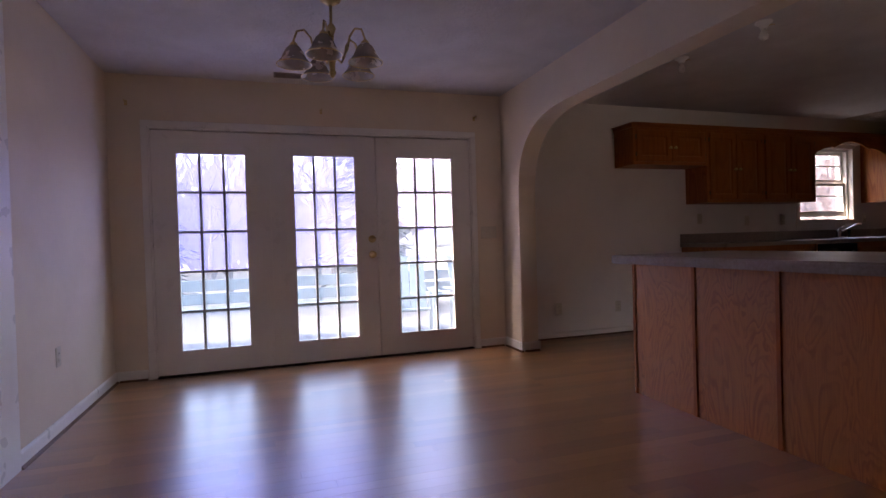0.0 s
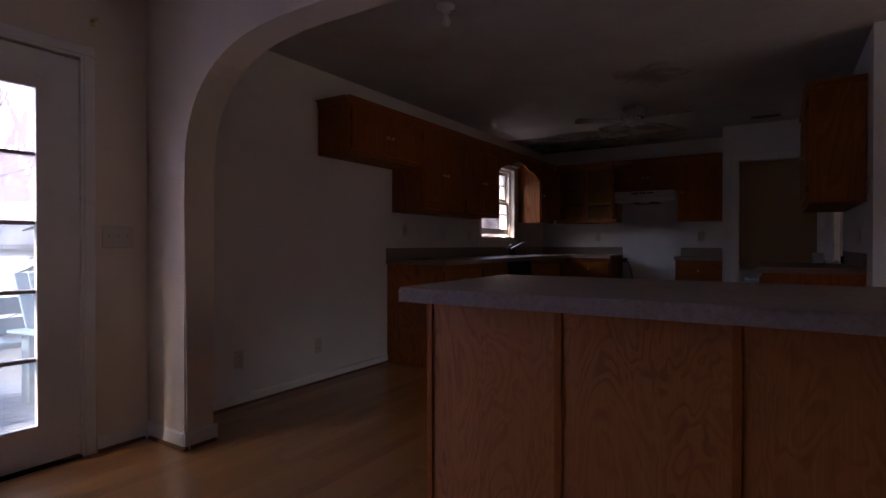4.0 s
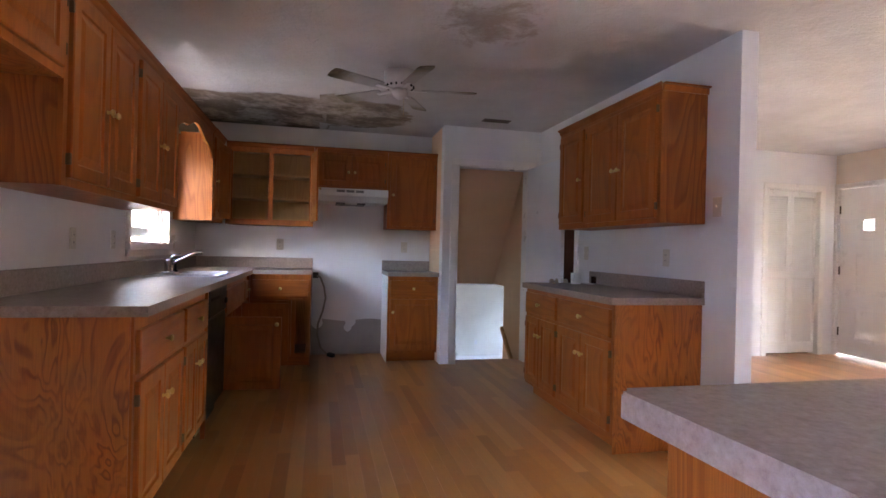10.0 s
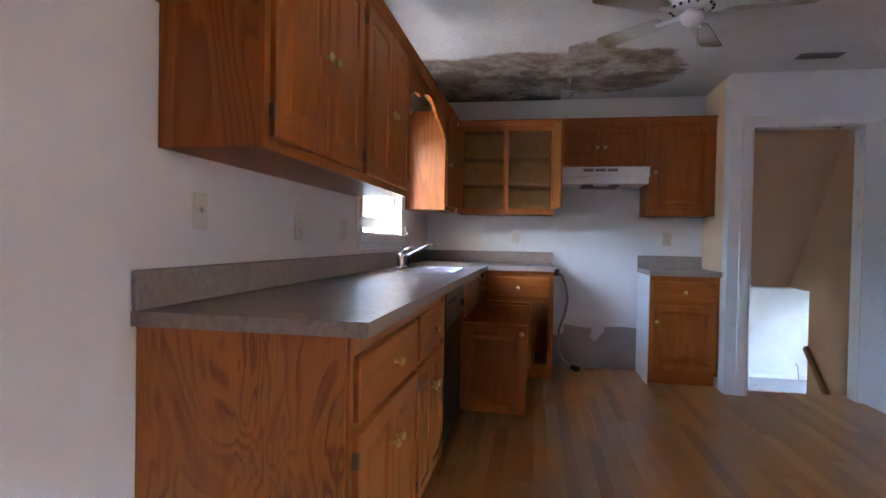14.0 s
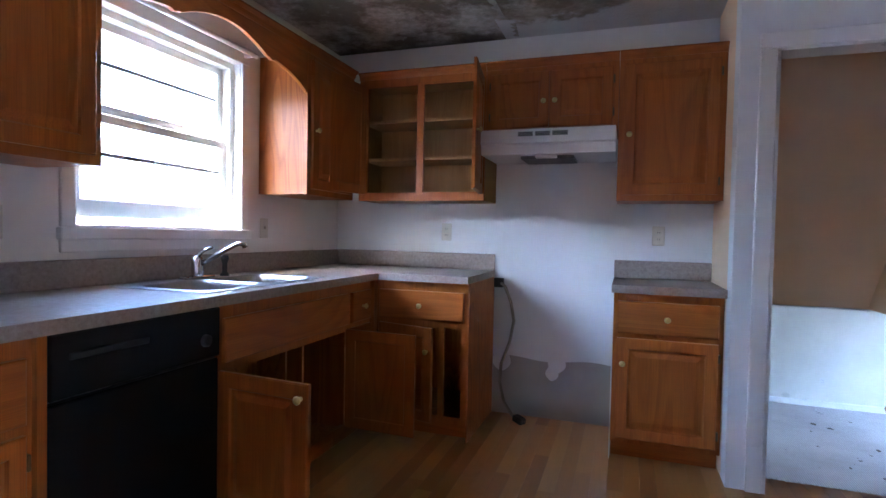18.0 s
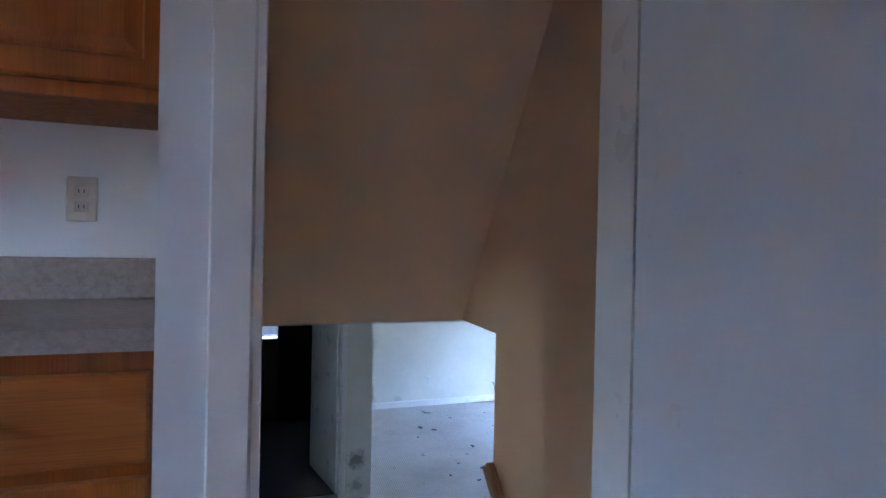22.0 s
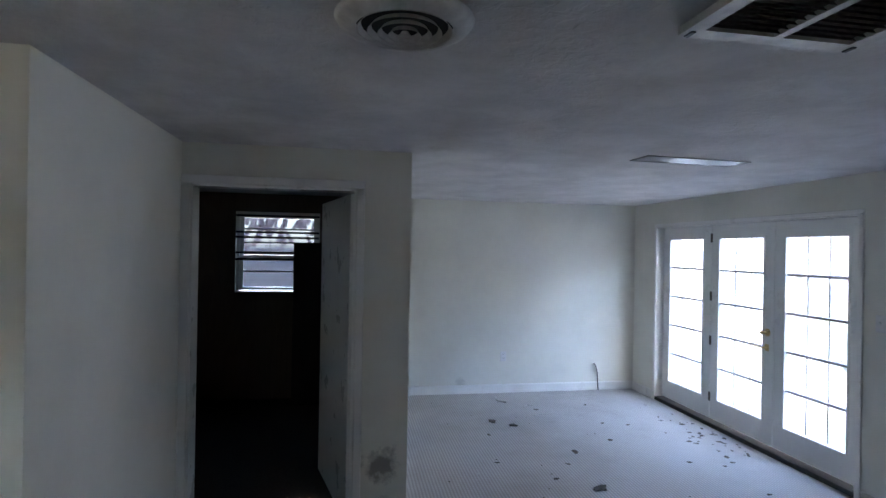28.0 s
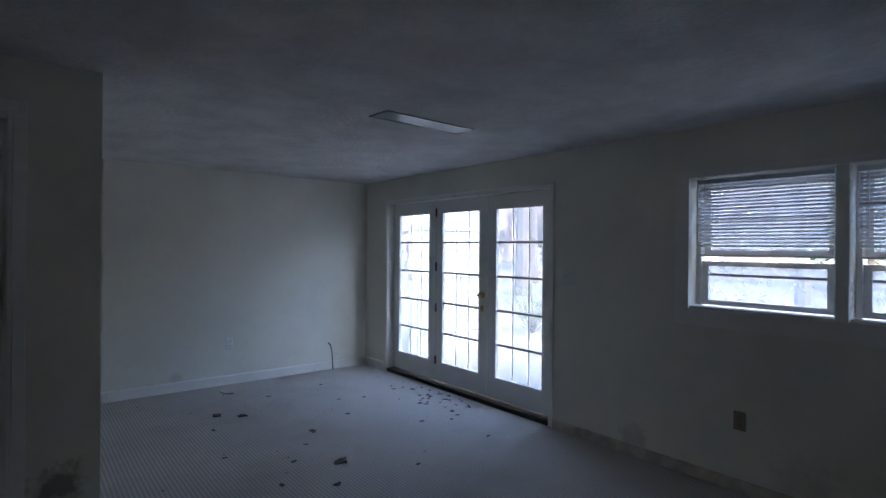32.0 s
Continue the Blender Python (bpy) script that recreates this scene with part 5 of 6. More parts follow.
part("wall_box", new_box(-3.095, -3.035, YB - 0.04, YB - 0.002, 0.83, 0.89, 0.004), plain("box_dark", (0.08, 0.07, 0.06), 0.6), cord)


# ---- plates ----
def plate(m, kind, label, mat=PLATE, w=0.07, h=0.115, gang=1):
    p = thing(kind, m, label, "outlet" if kind == "wall_outlet" else "light switch")
    W = w + 0.046 * (gang - 1)
    part("cover_plate", new_box(-W / 2, W / 2, -0.006, 0, -h / 2, h / 2, 0.003), mat, p)
    for g in range(gang):
        gx = (g - (gang - 1) / 2) * 0.046
        if kind == "wall_outlet":
            for z in (-0.02, 0.02):
                s = part("socket", new_box(gx - 0.016, gx + 0.016, -0.0085, -0.006, z - 0.0135, z + 0.0135, 0.002), mat, p)
                for dx in (-0.006, 0.006):
                    part("slot", new_box(gx + dx - 0.0012, gx + dx + 0.0012, -0.0089, -0.0084, z - 0.004, z + 0.005), DARK, s)
        else:
            part("toggle", new_box(gx - 0.005, gx + 0.005, -0.018, -0.006, -0.004, 0.012, 0.002), mat, p)
    return p


for y, z, k, g in ((2.76, 0.31, "wall_outlet", 1), (3.48, 0.29, "wall_outlet", 1), (4.60, 1.21, "light_switch", 1),
                   (5.298, 1.18, "wall_outlet", 1), (5.85, 1.18, "wall_outlet", 1), (7.25, 1.18, "light_switch", 1)):
    plate((XL, y, z, 0, 0, 90), k, "ivory plastic wall plate on the painted wall", gang=g)
plate((XD, 1.97, 1.115, 0, 0, 90), "light_switch", "ivory triple switch plate beside the garden doors", gang=3)
plate((-3.05, YS, 0.44, 0, 0, 180), "wall_outlet", "ivory outlet low on the dining wall")
plate((-3.44, YB, 1.183), "wall_outlet", "ivory outlet over the corner worktop")
plate((-2.107, YB, 1.183), "wall_outlet", "ivory outlet over the small worktop")
for y, z, k in ((5.32, 1.15, "wall_outlet"), (4.86, 1.46, "light_switch"), (6.414, 1.169, "light_switch")):
    plate((XK, y, z, 0, 0, -90), k, "ivory plastic wall plate on the partition")

# ---- things on the short counter ----
mug = thing("mug", (-0.967, 6.20, 0.9145), "white mug with a faint grey drawing on the short counter", "mug")
bm = bmesh.new()
lathe(bm, [(0.001, 0.0), (0.038, 0.0), (0.040, 0.004), (0.041, 0.088), (0.038, 0.088), (0.037, 0.008), (0.001, 0.006)], 24)
part("cup", bm, PLATE_W, mug, smooth=True)
bm = bmesh.new()
tube(bm, [(0.040, 0, 0.072), (0.062, 0, 0.07), (0.070, 0, 0.047), (0.060, 0, 0.024), (0.040, 0, 0.018)], 0.005, 8)
part("handle", bm, PLATE_W, mug, smooth=True, at=pose(0, 0, 0, 0, 0, 60))
for k in range(3):
    part("drawing", new_box(-0.004, 0.004, -0.0425, -0.0405, 0.02 + 0.018 * k, 0.032 + 0.018 * k), plain("print_grey_%d" % k, (0.56, 0.58, 0.61), 0.5), mug, at=pose(0, 0, 0, 0, 0, -60 + 9 * k))
for k, (x, y, rz) in enumerate(((-0.835, 6.235, 20), (-0.852, 6.165, 48))):
    c = tagged(link_mesh("card", new_box(-0.045, 0.045, -0.03, 0.03, 0, 0.002 + 0.002 * k), PLATE_W), "small white card lying on the worktop", "card")
    c.matrix_world = pose(x, y, 0.9145, 0, 0, rz)
wp = tagged(link_mesh("brown_block", new_box(-0.03, 0.03, -0.009, 0.009, 0, 0.06, 0.003), WALNUT), "small dark wooden block leaning on the splashback", "block")
wp.matrix_world = pose(XK - 0.034, 6.222, 0.915, 0, 0, 90)
keys = thing("key_bunch", (-1.15, 6.22, 0.9145), "small brass keys lying on the worktop", "keys")
for k in range(2):
    bm = bmesh.new()
    box(bm, 0, 0.035, -0.003, 0.003, 0, 0.0025)
    lathe(bm, [(0.010, 0), (0.010, 0.0025), (0.001, 0.0025)], 10, Matrix.Translation((-0.008, 0, 0)))
    part("key", bm, BRASS, keys, at=pose(0, 0, 0.003 * k, 0, 0, 40 + 50 * k))

# dark panel in the hall
hp = thing("wood_panel", (0, 0, 0), "dark brown wooden door panel in the hall", "panel")
part("panel", new_box(XK + 0.112, 0.255, YD - 0.035, YD - 0.002, 0.004, 2.16, 0.004), WALNUT, hp)
for x in (-0.45, -0.22, 0.01):
    part("groove_bead", new_box(x - 0.004, x + 0.004, YD - 0.039, YD - 0.035, 0.01, 2.15, 0.001), WALNUT, hp)
plate((0.086, YD - 0.036, 1.16), "light_switch", "ivory switch plate on the dark panel")

# ---- ceiling things, kitchen ----
fan = thing("ceiling_fan", (-2.495, 6.0, ZC), "white hugger ceiling fan with water-stained blades", "ceiling fan")
bm = bmesh.new()
lathe(bm, [(0.001, 0), (0.115, 0), (0.118, -0.06), (0.105, -0.095), (0.08, -0.118), (0.001, -0.12)], 28)
part("motor_housing", bm, WHITEMETAL, fan, smooth=True)
for k in range(16):
    a = 2 * math.pi * k / 16
    part("vent_slot", new_box(-0.006, 0.006, -0.005, 0.005, -0.012, 0.012), DARK, fan, at=Matrix.Rotation(a, 4, 'Z') @ Matrix.Translation((0.097, 0, -0.10)) @ Matrix.Rotation(radians(-40), 4, 'Y'))
bm = bmesh.new()
lathe(bm, [(0.001, -0.118), (0.055, -0.118), (0.058, -0.15), (0.045, -0.175), (0.02, -0.19), (0.001, -0.192)], 20)
part("hub", bm, WHITEMETAL, fan, smooth=True)


def stained_blade():
    q = Mat("blade_white_stained", (0.6, 0.58, 0.56), 0.45)
    sep = q.t.nodes.new("ShaderNodeSeparateXYZ")
    q.l(q.coords(), sep.inputs[0])
    n = q.noise(q.coords(), 9, 6, 0.65)
    f = q.ramp(q.math('ADD', sep.outputs[0], q.math('MULTIPLY', n, 0.35)), [(0.56, 0.0), (0.66, 1.0)])
    q.color(q.mix(f, (0.46, 0.44, 0.42), q.ramp(n, [(0.35, (0.10, 0.075, 0.03)), (0.65, (0.36, 0.30, 0.20))])))
    return q.m


BLADE = stained_blade()
bm = bmesh.new()
ol = [(0.16, -0.040), (0.20, -0.050), (0.53, -0.060), (0.555, -0.050), (0.562, 0.0), (0.555, 0.050), (0.53, 0.060), (0.20, 0.050), (0.16, 0.040)]
a = [bm.verts.new((x, y, -0.003)) for x, y in ol]
b = [bm.verts.new((x, y, 0.003)) for x, y in ol]
bm.faces.new(a[::-1])
bm.faces.new(b)
for i in range(len(ol)):
    bm.faces.new((a[i], a[(i + 1) % len(ol)], b[(i + 1) % len(ol)], b[i]))
blade_me = None
for k in range(5):
    at = Matrix.Rotation(radians(-8 + 72 * k), 4, 'Z') @ Matrix.Translation((0, 0, -0.125)) @ Matrix.Rotation(radians(11), 4, 'X')
    if blade_me is None:
        ob = part("blade", bm, BLADE, fan, "white fan blade with a brown stained tip", at=at)
        blade_me = ob.data
    else:
        ob = new("blade", blade_me)
        ob.parent = fan
        ob.matrix_local = at
    part("blade_arm", new_box(0.05, 0.20, -0.016, 0.016, -0.009, -0.003, 0.002), WHITEMETAL, ob)
bm = bmesh.new()
tube(bm, [(0.03, 0, -0.18), (0.032, 0, -0.24), (0.03, 0, -0.31)], 0.0015, 5)
part("pull_chain", bm, BRASS, fan)


def register(name, m, w, d, label, n=5, mat=plain("register_brown", (0.16, 0.12, 0.10), 0.5)):
    v = thing(name, m, label, "air vent")
    bm = bmesh.new()
    solid(bm, [-w / 2, -w / 2 + 0.015, w / 2 - 0.015, w / 2], [-d / 2, -d / 2 + 0.015, d / 2 - 0.015, d / 2], [-0.008, -0.0005], [(-w / 2 + 0.015, w / 2 - 0.015, -d / 2 + 0.015, d / 2 - 0.015, -1, 1)])
    part("frame", bm, mat, v)
    part("backing", new_box(-w / 2 + 0.01, w / 2 - 0.01, -d / 2 + 0.01, d / 2 - 0.01, -0.0025, -0.0005), DARK, v)
    for k in range(n):
        y = -d / 2 + 0.015 + (d - 0.03) * (k + 0.5) / n
        part("slat", new_box(-w / 2 + 0.015, w / 2 - 0.015, -0.006, 0.006, -0.001, 0.001), mat, v, at=pose(0, y, -0.005, 35))
    return v


register("ceiling_vent", (-1.38, 7.12, ZC), 0.27, 0.10, "brown slotted vent in the kitchen ceiling")
register("ceiling_vent", (-3.98, 0.18, ZC, 0, 0, 90), 0.32, 0.12, "brown slotted vent in the dining ceiling")

for x, y in ((-2.857, 3.09), (-2.15, 3.12)):
    b = thing("bulb_holder", (x, y, ZC), "bare frosted bulb in a porcelain ceiling holder", "ceiling light", "bare bulbs")
    bm = bmesh.new()
    lathe(bm, [(0.001, 0), (0.052, 0), (0.052, -0.012), (0.03, -0.025), (0.022, -0.045), (0.001, -0.045)], 18)
    part("holder", bm, PLATE_W, b, smooth=True)
    bm = bmesh.new()
    lathe(bm, [(0.013, -0.045), (0.016, -0.06), (0.028, -0.085), (0.030, -0.10), (0.022, -0.12), (0.001, -0.127)], 16)
    part("bulb", bm, plain("bulb_frosted", (0.7, 0.68, 0.64), 0.25), b, smooth=True)
    bm = bmesh.new()
    tube(bm, [(0.02, 0.02, -0.03), (0.05, 0.03, -0.03), (0.055, 0.032, -0.04)], 0.003, 6)
    part("switch_arm", bm, BRASS, b)

# peeled plaster along the seam of the stain
for k, (x, y, l, wd, rz, tilt) in enumerate(((-2.995, 7.55, 0.42, 0.05, 90, 16), (-2.96, 7.95, 0.22, 0.04, 96, 12), (-3.75, 7.86, 0.16, 0.05, 8, 10), (-3.5, 7.95, 0.10, 0.03, 170, 14))):
    bm = bmesh.new()
    n = 10
    A = [bm.verts.new((l * (i / n - 0.5), 0.0, -0.0005)) for i in range(n + 1)]
    B = [bm.verts.new((l * (i / n - 0.5), wd * (0.6 + 0.4 * math.sin(2.3 * i + k)), -wd * math.sin(radians(tilt)) * (0.5 + 0.5 * math.sin(1.7 * i)))) for i in range(n + 1)]
    for i in range(n):
        bm.faces.new((A[i], A[i + 1], B[i + 1], B[i]))
    bmesh.ops.solidify(bm, geom=bm.faces[:], thickness=0.002)
    fl = tagged(link_mesh("plaster_flap", bm, plain("plaster_flap_%d" % k, (0.34, 0.30, 0.26), 0.9, 0, 0.3, 20)), "peeling strip of stained ceiling plaster", "peeling plaster", "peeling plaster strips")
    fl.matrix_world = pose(x, y, ZC - 0.0005, 0, 0, rz)

# ---- chandelier ----
ch = thing("chandelier", (-2.525, 0.318, ZC), "brass five-light chandelier with frosted bell shades", "chandelier")
bm = bmesh.new()
lathe(bm, [(0.001, 0), (0.06, 0), (0.058, -0.012), (0.03, -0.03), (0.012, -0.04)], 20)
part("canopy", bm, BRASS, ch, smooth=True)
bm = bmesh.new()
lathe(bm, [(0.008, -0.04), (0.008, -0.14), (0.02, -0.15), (0.028, -0.17), (0.016, -0.20), (0.012, -0.26), (0.032, -0.30), (0.038, -0.33), (0.02, -0.36), (0.014, -0.40), (0.022, -0.42), (0.010, -0.445), (0.001, -0.45)], 18)
part("stem", bm, BRASS, ch, smooth=True)
SHADE = plain("shade_frosted", (0.64, 0.56, 0.50), 0.25, 0, 0.06)
SHADE.node_tree.nodes["Principled BSDF"].inputs["Transmission Weight"].default_value = 0.5
for k in range(5):
    a = radians(72 * k - 18)
    rot = Matrix.Rotation(a, 4, 'Z')
    bm = bmesh.new()
    tube(bm, [(0.03, 0, -0.32), (0.07, 0, -0.345), (0.10, 0, -0.30), (0.115, 0, -0.23), (0.15, 0, -0.19), (0.19, 0, -0.20), (0.208, 0, -0.25), (0.21, 0, -0.275)], 0.006, 8)
    arm = part("arm", bm, BRASS, ch, smooth=True, at=rot)
    bm = bmesh.new()
    lathe(bm, [(0.012, 0.012), (0.022, 0.0), (0.025, -0.02), (0.024, -0.03)], 14)
    part("socket_cup", bm, BRASS, arm, smooth=True, at=pose(0.21, 0, -0.275))
    bm = bmesh.new()
    lathe(bm, [(0.026, -0.01), (0.042, -0.025), (0.056, -0.05), (0.070, -0.08), (0.096, -0.112), (0.094, -0.114), (0.067, -0.082), (0.053, -0.052), (0.038, -0.028)], 22)
    part("shade", bm, SHADE, arm, "frosted glass bell shade", True, pose(0.21, 0, -0.275))
    bm = bmesh.new()
    tube(bm, [(0.096 * math.cos(t * math.pi / 12), 0.096 * math.sin(t * math.pi / 12), -0.113) for t in range(25)], 0.003, 6, False)
    part("shade_rim", bm, BRASS, arm, at=pose(0.21, 0, -0.275))

for y in (-1.10, 0.41, 1.85):
    h = thing("curtain_hook", (XD, y, 2.21, 0, 0, 90), "small brass curtain rod bracket over the garden doors", "bracket", "curtain brackets")
    part("back_plate", new_box(-0.011, 0.011, -0.004, 0, -0.02, 0.02, 0.002), BRASS, h)
    bm = bmesh.new()
    tube(bm, [(0, -0.003, 0.0), (0, -0.045, 0.002), (0, -0.06, 0.014)], 0.004, 6)
    part("arm", bm, BRASS, h)

# living room fan, half in view
fan2 = thing("ceiling_fan", (1.95, 5.1, ZC), "pale ceiling fan in the living room", "ceiling fan")
bm = bmesh.new()
lathe(bm, [(0.001, 0), (0.07, 0), (0.06, -0.03), (0.02, -0.05), (0.02, -0.12), (0.10, -0.14), (0.11, -0.20), (0.06, -0.25), (0.001, -0.255)], 20)
part("motor_housing", bm, WHITEMETAL, fan2, smooth=True)
for k in range(5):
    ob = new("blade", blade_me)
    ob.parent = fan2
    ob.matrix_local = Matrix.Rotation(radians(30 + 72 * k), 4, 'Z') @ Matrix.Translation((0, 0, -0.20)) @ Matrix.Rotation(radians(11), 4, 'X')

# the handrail has come off at its upper end
rail = thing("handrail", (0, 0, 0), "loose wooden handrail slumped against the stair wall", "handrail")
bm = bmesh.new()
a, b = Vector((-0.808, 8.44, 0.22)), Vector((-0.818, 7.77, -0.34))
d = (b - a)
box(bm, 0, d.length, -0.019, 0.019, -0.028, 0.028, 0.008)
part("rail", bm, oak("rail_oak", (0.52, 0.30, 0.13), (0.36, 0.19, 0.08), 'X'), rail, at=Matrix.Translation(a) @ d.to_track_quat('X', 'Z').to_matrix().to_4x4())
bm = bmesh.new()
tube(bm, [(-0.772, 8.22, 0.0), (-0.79, 8.20, 0.0), (-0.80, 8.20, 0.03)], 0.007, 8)
part("bracket", bm, BRASS, rail)

# ---- lower room ----
VENT_RIM = plain("vent_rim_grubby", (0.50, 0.48, 0.45), 0.5, 0, 0.25, 14)
v = thing("round_vent", (-0.855, 10.18, LC), "round white ceiling diffuser with sooty rings", "air vent")
for k, (r, z) in enumerate(((0.165, -0.004), (0.118, -0.026), (0.092, -0.030), (0.066, -0.034), (0.040, -0.038), (0.016, -0.040))):
    bm = bmesh.new()
    if k == 0:
        lathe(bm, [(0.125, -0.022), (0.150, -0.012), (0.170, -0.0008), (0.176, -0.0008), (0.165, -0.016), (0.135, -0.03), (0.125, -0.028)], 40)
    else:
        lathe(bm, [(max(0.002, r - 0.008), z + 0.012), (r, z), (r + 0.003, z - 0.002), (r - 0.004, z + 0.006)], 32)
    part("ring", bm, VENT_RIM if k == 0 else plain("vent_ring_%d" % k, (0.42, 0.40, 0.37), 0.5), v, smooth=True)
bm = bmesh.new()
lathe(bm, [(0.128, -0.002), (0.001, -0.002)], 32)
part("backing", bm, DARK, v)

g = thing("return_grille", (-0.06, -0.20, LC), "white framed ceiling return grille with dusty brown filter", "air vent")
bm = bmesh.new()
solid(bm, [-0.11, -0.065, 0.13, 0.155, 0.355, 0.40], [9.81, 9.855, 10.225, 10.27], [-0.022, -0.0008],
      [(-0.065, 0.13, 9.855, 10.225, -1, 1), (0.155, 0.355, 9.855, 10.225, -1, 1)])
part("frame", bm, VENT_RIM, g)
FILTER = plain("filter_dust_brown", (0.10, 0.085, 0.07), 0.95, 0, 0.3, 60)
for a, b in ((-0.066, 0.131), (0.154, 0.356)):
    part("filter", new_box(a, b, 9.854, 10.226, -0.008, -0.001), FILTER, g)
    for k in range(14):
        y = 9.855 + 0.37 * (k + 0.5) / 14
        part("slat", new_box(a + 0.001, b - 0.001, -0.007, 0.007, -0.0007, 0.0007), FILTER, g, at=pose(0, y, -0.014, 50))
for x, y in ((-0.09, 10.25), (0.38, 10.25), (0.38, 9.83), (-0.09, 9.83)):
    part("clip", new_box(x - 0.006, x + 0.006, y - 0.016, y + 0.016, -0.026, -0.022), RUBBER, g)

t = thing("ceiling_light", (1.09, 11.82, LC, 0, 0, 3), "recessed fluorescent light with a mirrored louvre", "ceiling light")
bm = bmesh.new()
solid(bm, [-0.36, -0.345, 0.345, 0.36], [-0.095, -0.08, 0.08, 0.095], [-0.006, -0.0008], [(-0.345, 0.345, -0.08, 0.08, -1, 1)])
part("frame", bm, plain("light_frame_dark", (0.10, 0.10, 0.10), 0.4, 0.5), t)
part("lens", new_box(-0.346, 0.346, -0.081, 0.081, -0.004, -0.001), plain("mirror_lens", (0.10, 0.10, 0.11), 0.3, 0.0, 0.03), t)

plate((LX, 11.785, -0.31, 0, 0, -90), "light_switch", "white double switch beside the lower doors", PLATE_W, gang=2)
plate((LX, 10.49, -1.12, 0, 0, -90), "wall_outlet", "brown outlet low on the damp wall", plain("plate_brown", (0.34, 0.27, 0.19), 0.4))
plate((0.835, LY, -1.12), "wall_outlet", "white outlet on the end wall", PLATE_W)
c = thing("loose_cable", (0, 0, 0), "short black cable hanging from the end wall", "cable")
bm = bmesh.new()
tube(bm, [(1.985, LY - 0.002, -1.235), (1.98, LY - 0.03, -1.225), (2.0, LY - 0.035, -1.26), (2.02, LY - 0.03, -1.34), (2.03, LY - 0.025, -1.45), (2.035, LY - 0.03, LF + 0.004)], 0.006, 8)
part("cord", bm, RUBBER, c, smooth=True)

# blinds
SLAT = plain("blind_slat", (0.66, 0.66, 0.67), 0.4, 0, 0.05)
for k in range(2):
    y1 = 10.795 - 0.855 * k
    b = thing("venetian_blind", (LX + 0.055, y1 - 0.39 + 0.043 * k, 0.372), "half-raised white venetian blind" + (" with a bent corner" if k else ""), "blind", "window blinds")
    w = 0.375 if k == 0 else 0.335
    part("headrail", new_box(-0.022, 0.022, -w, w, -0.032, -0.002, 0.003), SLAT, b)
    me = None
    for i in range(19):
        tilt = 30 + 4 * math.sin(i * 2.1)
        at = pose(0, 0, -0.045 - 0.0213 * i, 0, tilt, 0) if not (k and i in (4, 5, 6, 7)) else pose(0, 0.0, -0.045 - 0.0213 * i, -1.2 - 0.5 * (i - 4), tilt + 14, 0)
        if me is None:
            s = part("slat", new_box(-0.0125, 0.0125, -w + 0.004, w - 0.004, -0.0006, 0.0006), SLAT, b, at=at)
            me = s.data
        else:
            s = new("slat", me)
            s.parent = b
            s.matrix_local = at
    for i in range(10):
        s = new("slat", me)
        s.parent = b
        s.matrix_local = pose(0, 0, -0.447 - 0.0032 * i)
    part("bottom_rail", new_box(-0.012, 0.012, -w + 0.004, w - 0.004, -0.496, -0.482, 0.003), SLAT, b)
    for yy in (-0.24, 0.24):
        part("ladder_cord", new_box(-0.0135, -0.0125, yy - 0.0012, yy + 0.0012, -0.482, -0.03), SLAT, b)
    part("wand", new_box(-0.020, -0.016, w - 0.05, w - 0.046, -0.40, -0.03), SLAT, b)

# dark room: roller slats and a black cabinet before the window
# added wall lining and floor sheet carry the unlit room's shade in their colour
DARK_LINING = oak("dark_room_lining", (0.15, 0.105, 0.08), (0.10, 0.07, 0.052), 'Z', 0.6)
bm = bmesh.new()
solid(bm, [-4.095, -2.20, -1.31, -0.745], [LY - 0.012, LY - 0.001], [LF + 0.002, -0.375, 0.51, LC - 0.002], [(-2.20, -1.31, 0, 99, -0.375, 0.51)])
structure("wall_panelling_1", bm, DARK_LINING, "dark brown lining round the window, coloured for the unlit room's shade", "wall")
structure("wall_panelling_2", new_box(-0.752, -0.741, 12.135, LY - 0.013, LF + 0.002, LC - 0.002), DARK_LINING, "dark brown lining coloured for the shade of the unlit room", "wall")
structure("wall_panelling_3", new_box(-4.098, -4.087, 10.70, LY - 0.013, LF + 0.002, LC - 0.002), DARK_LINING, "dark brown lining coloured for the shade of the unlit room", "wall")
structure("floor_dark_room", new_box(-4.085, -0.755, 12.14, LY - 0.014, LF + 0.001, LF + 0.010), plain("carpet_shade_brown", (0.09, 0.072, 0.06), 0.95, 0, 0.3, 90), "carpet of the unlit room, its shade put into the dark brown", "carpet")
bl = thing("window_bars", (-1.755, LY - 0.012, 0.51), "dark slats across the dark room window", "blind")
for i, z in enumerate((-0.044, -0.223, -0.279, -0.446, -0.52)):
    part("slat", new_box(-0.44, 0.44, -0.012, 0.0, z - 0.012, z + 0.012, 0.002), DARK, bl)
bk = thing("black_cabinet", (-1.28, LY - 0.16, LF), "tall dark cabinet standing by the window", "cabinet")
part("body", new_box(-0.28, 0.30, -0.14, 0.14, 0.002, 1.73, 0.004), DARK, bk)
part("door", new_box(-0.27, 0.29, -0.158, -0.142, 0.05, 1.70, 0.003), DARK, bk)
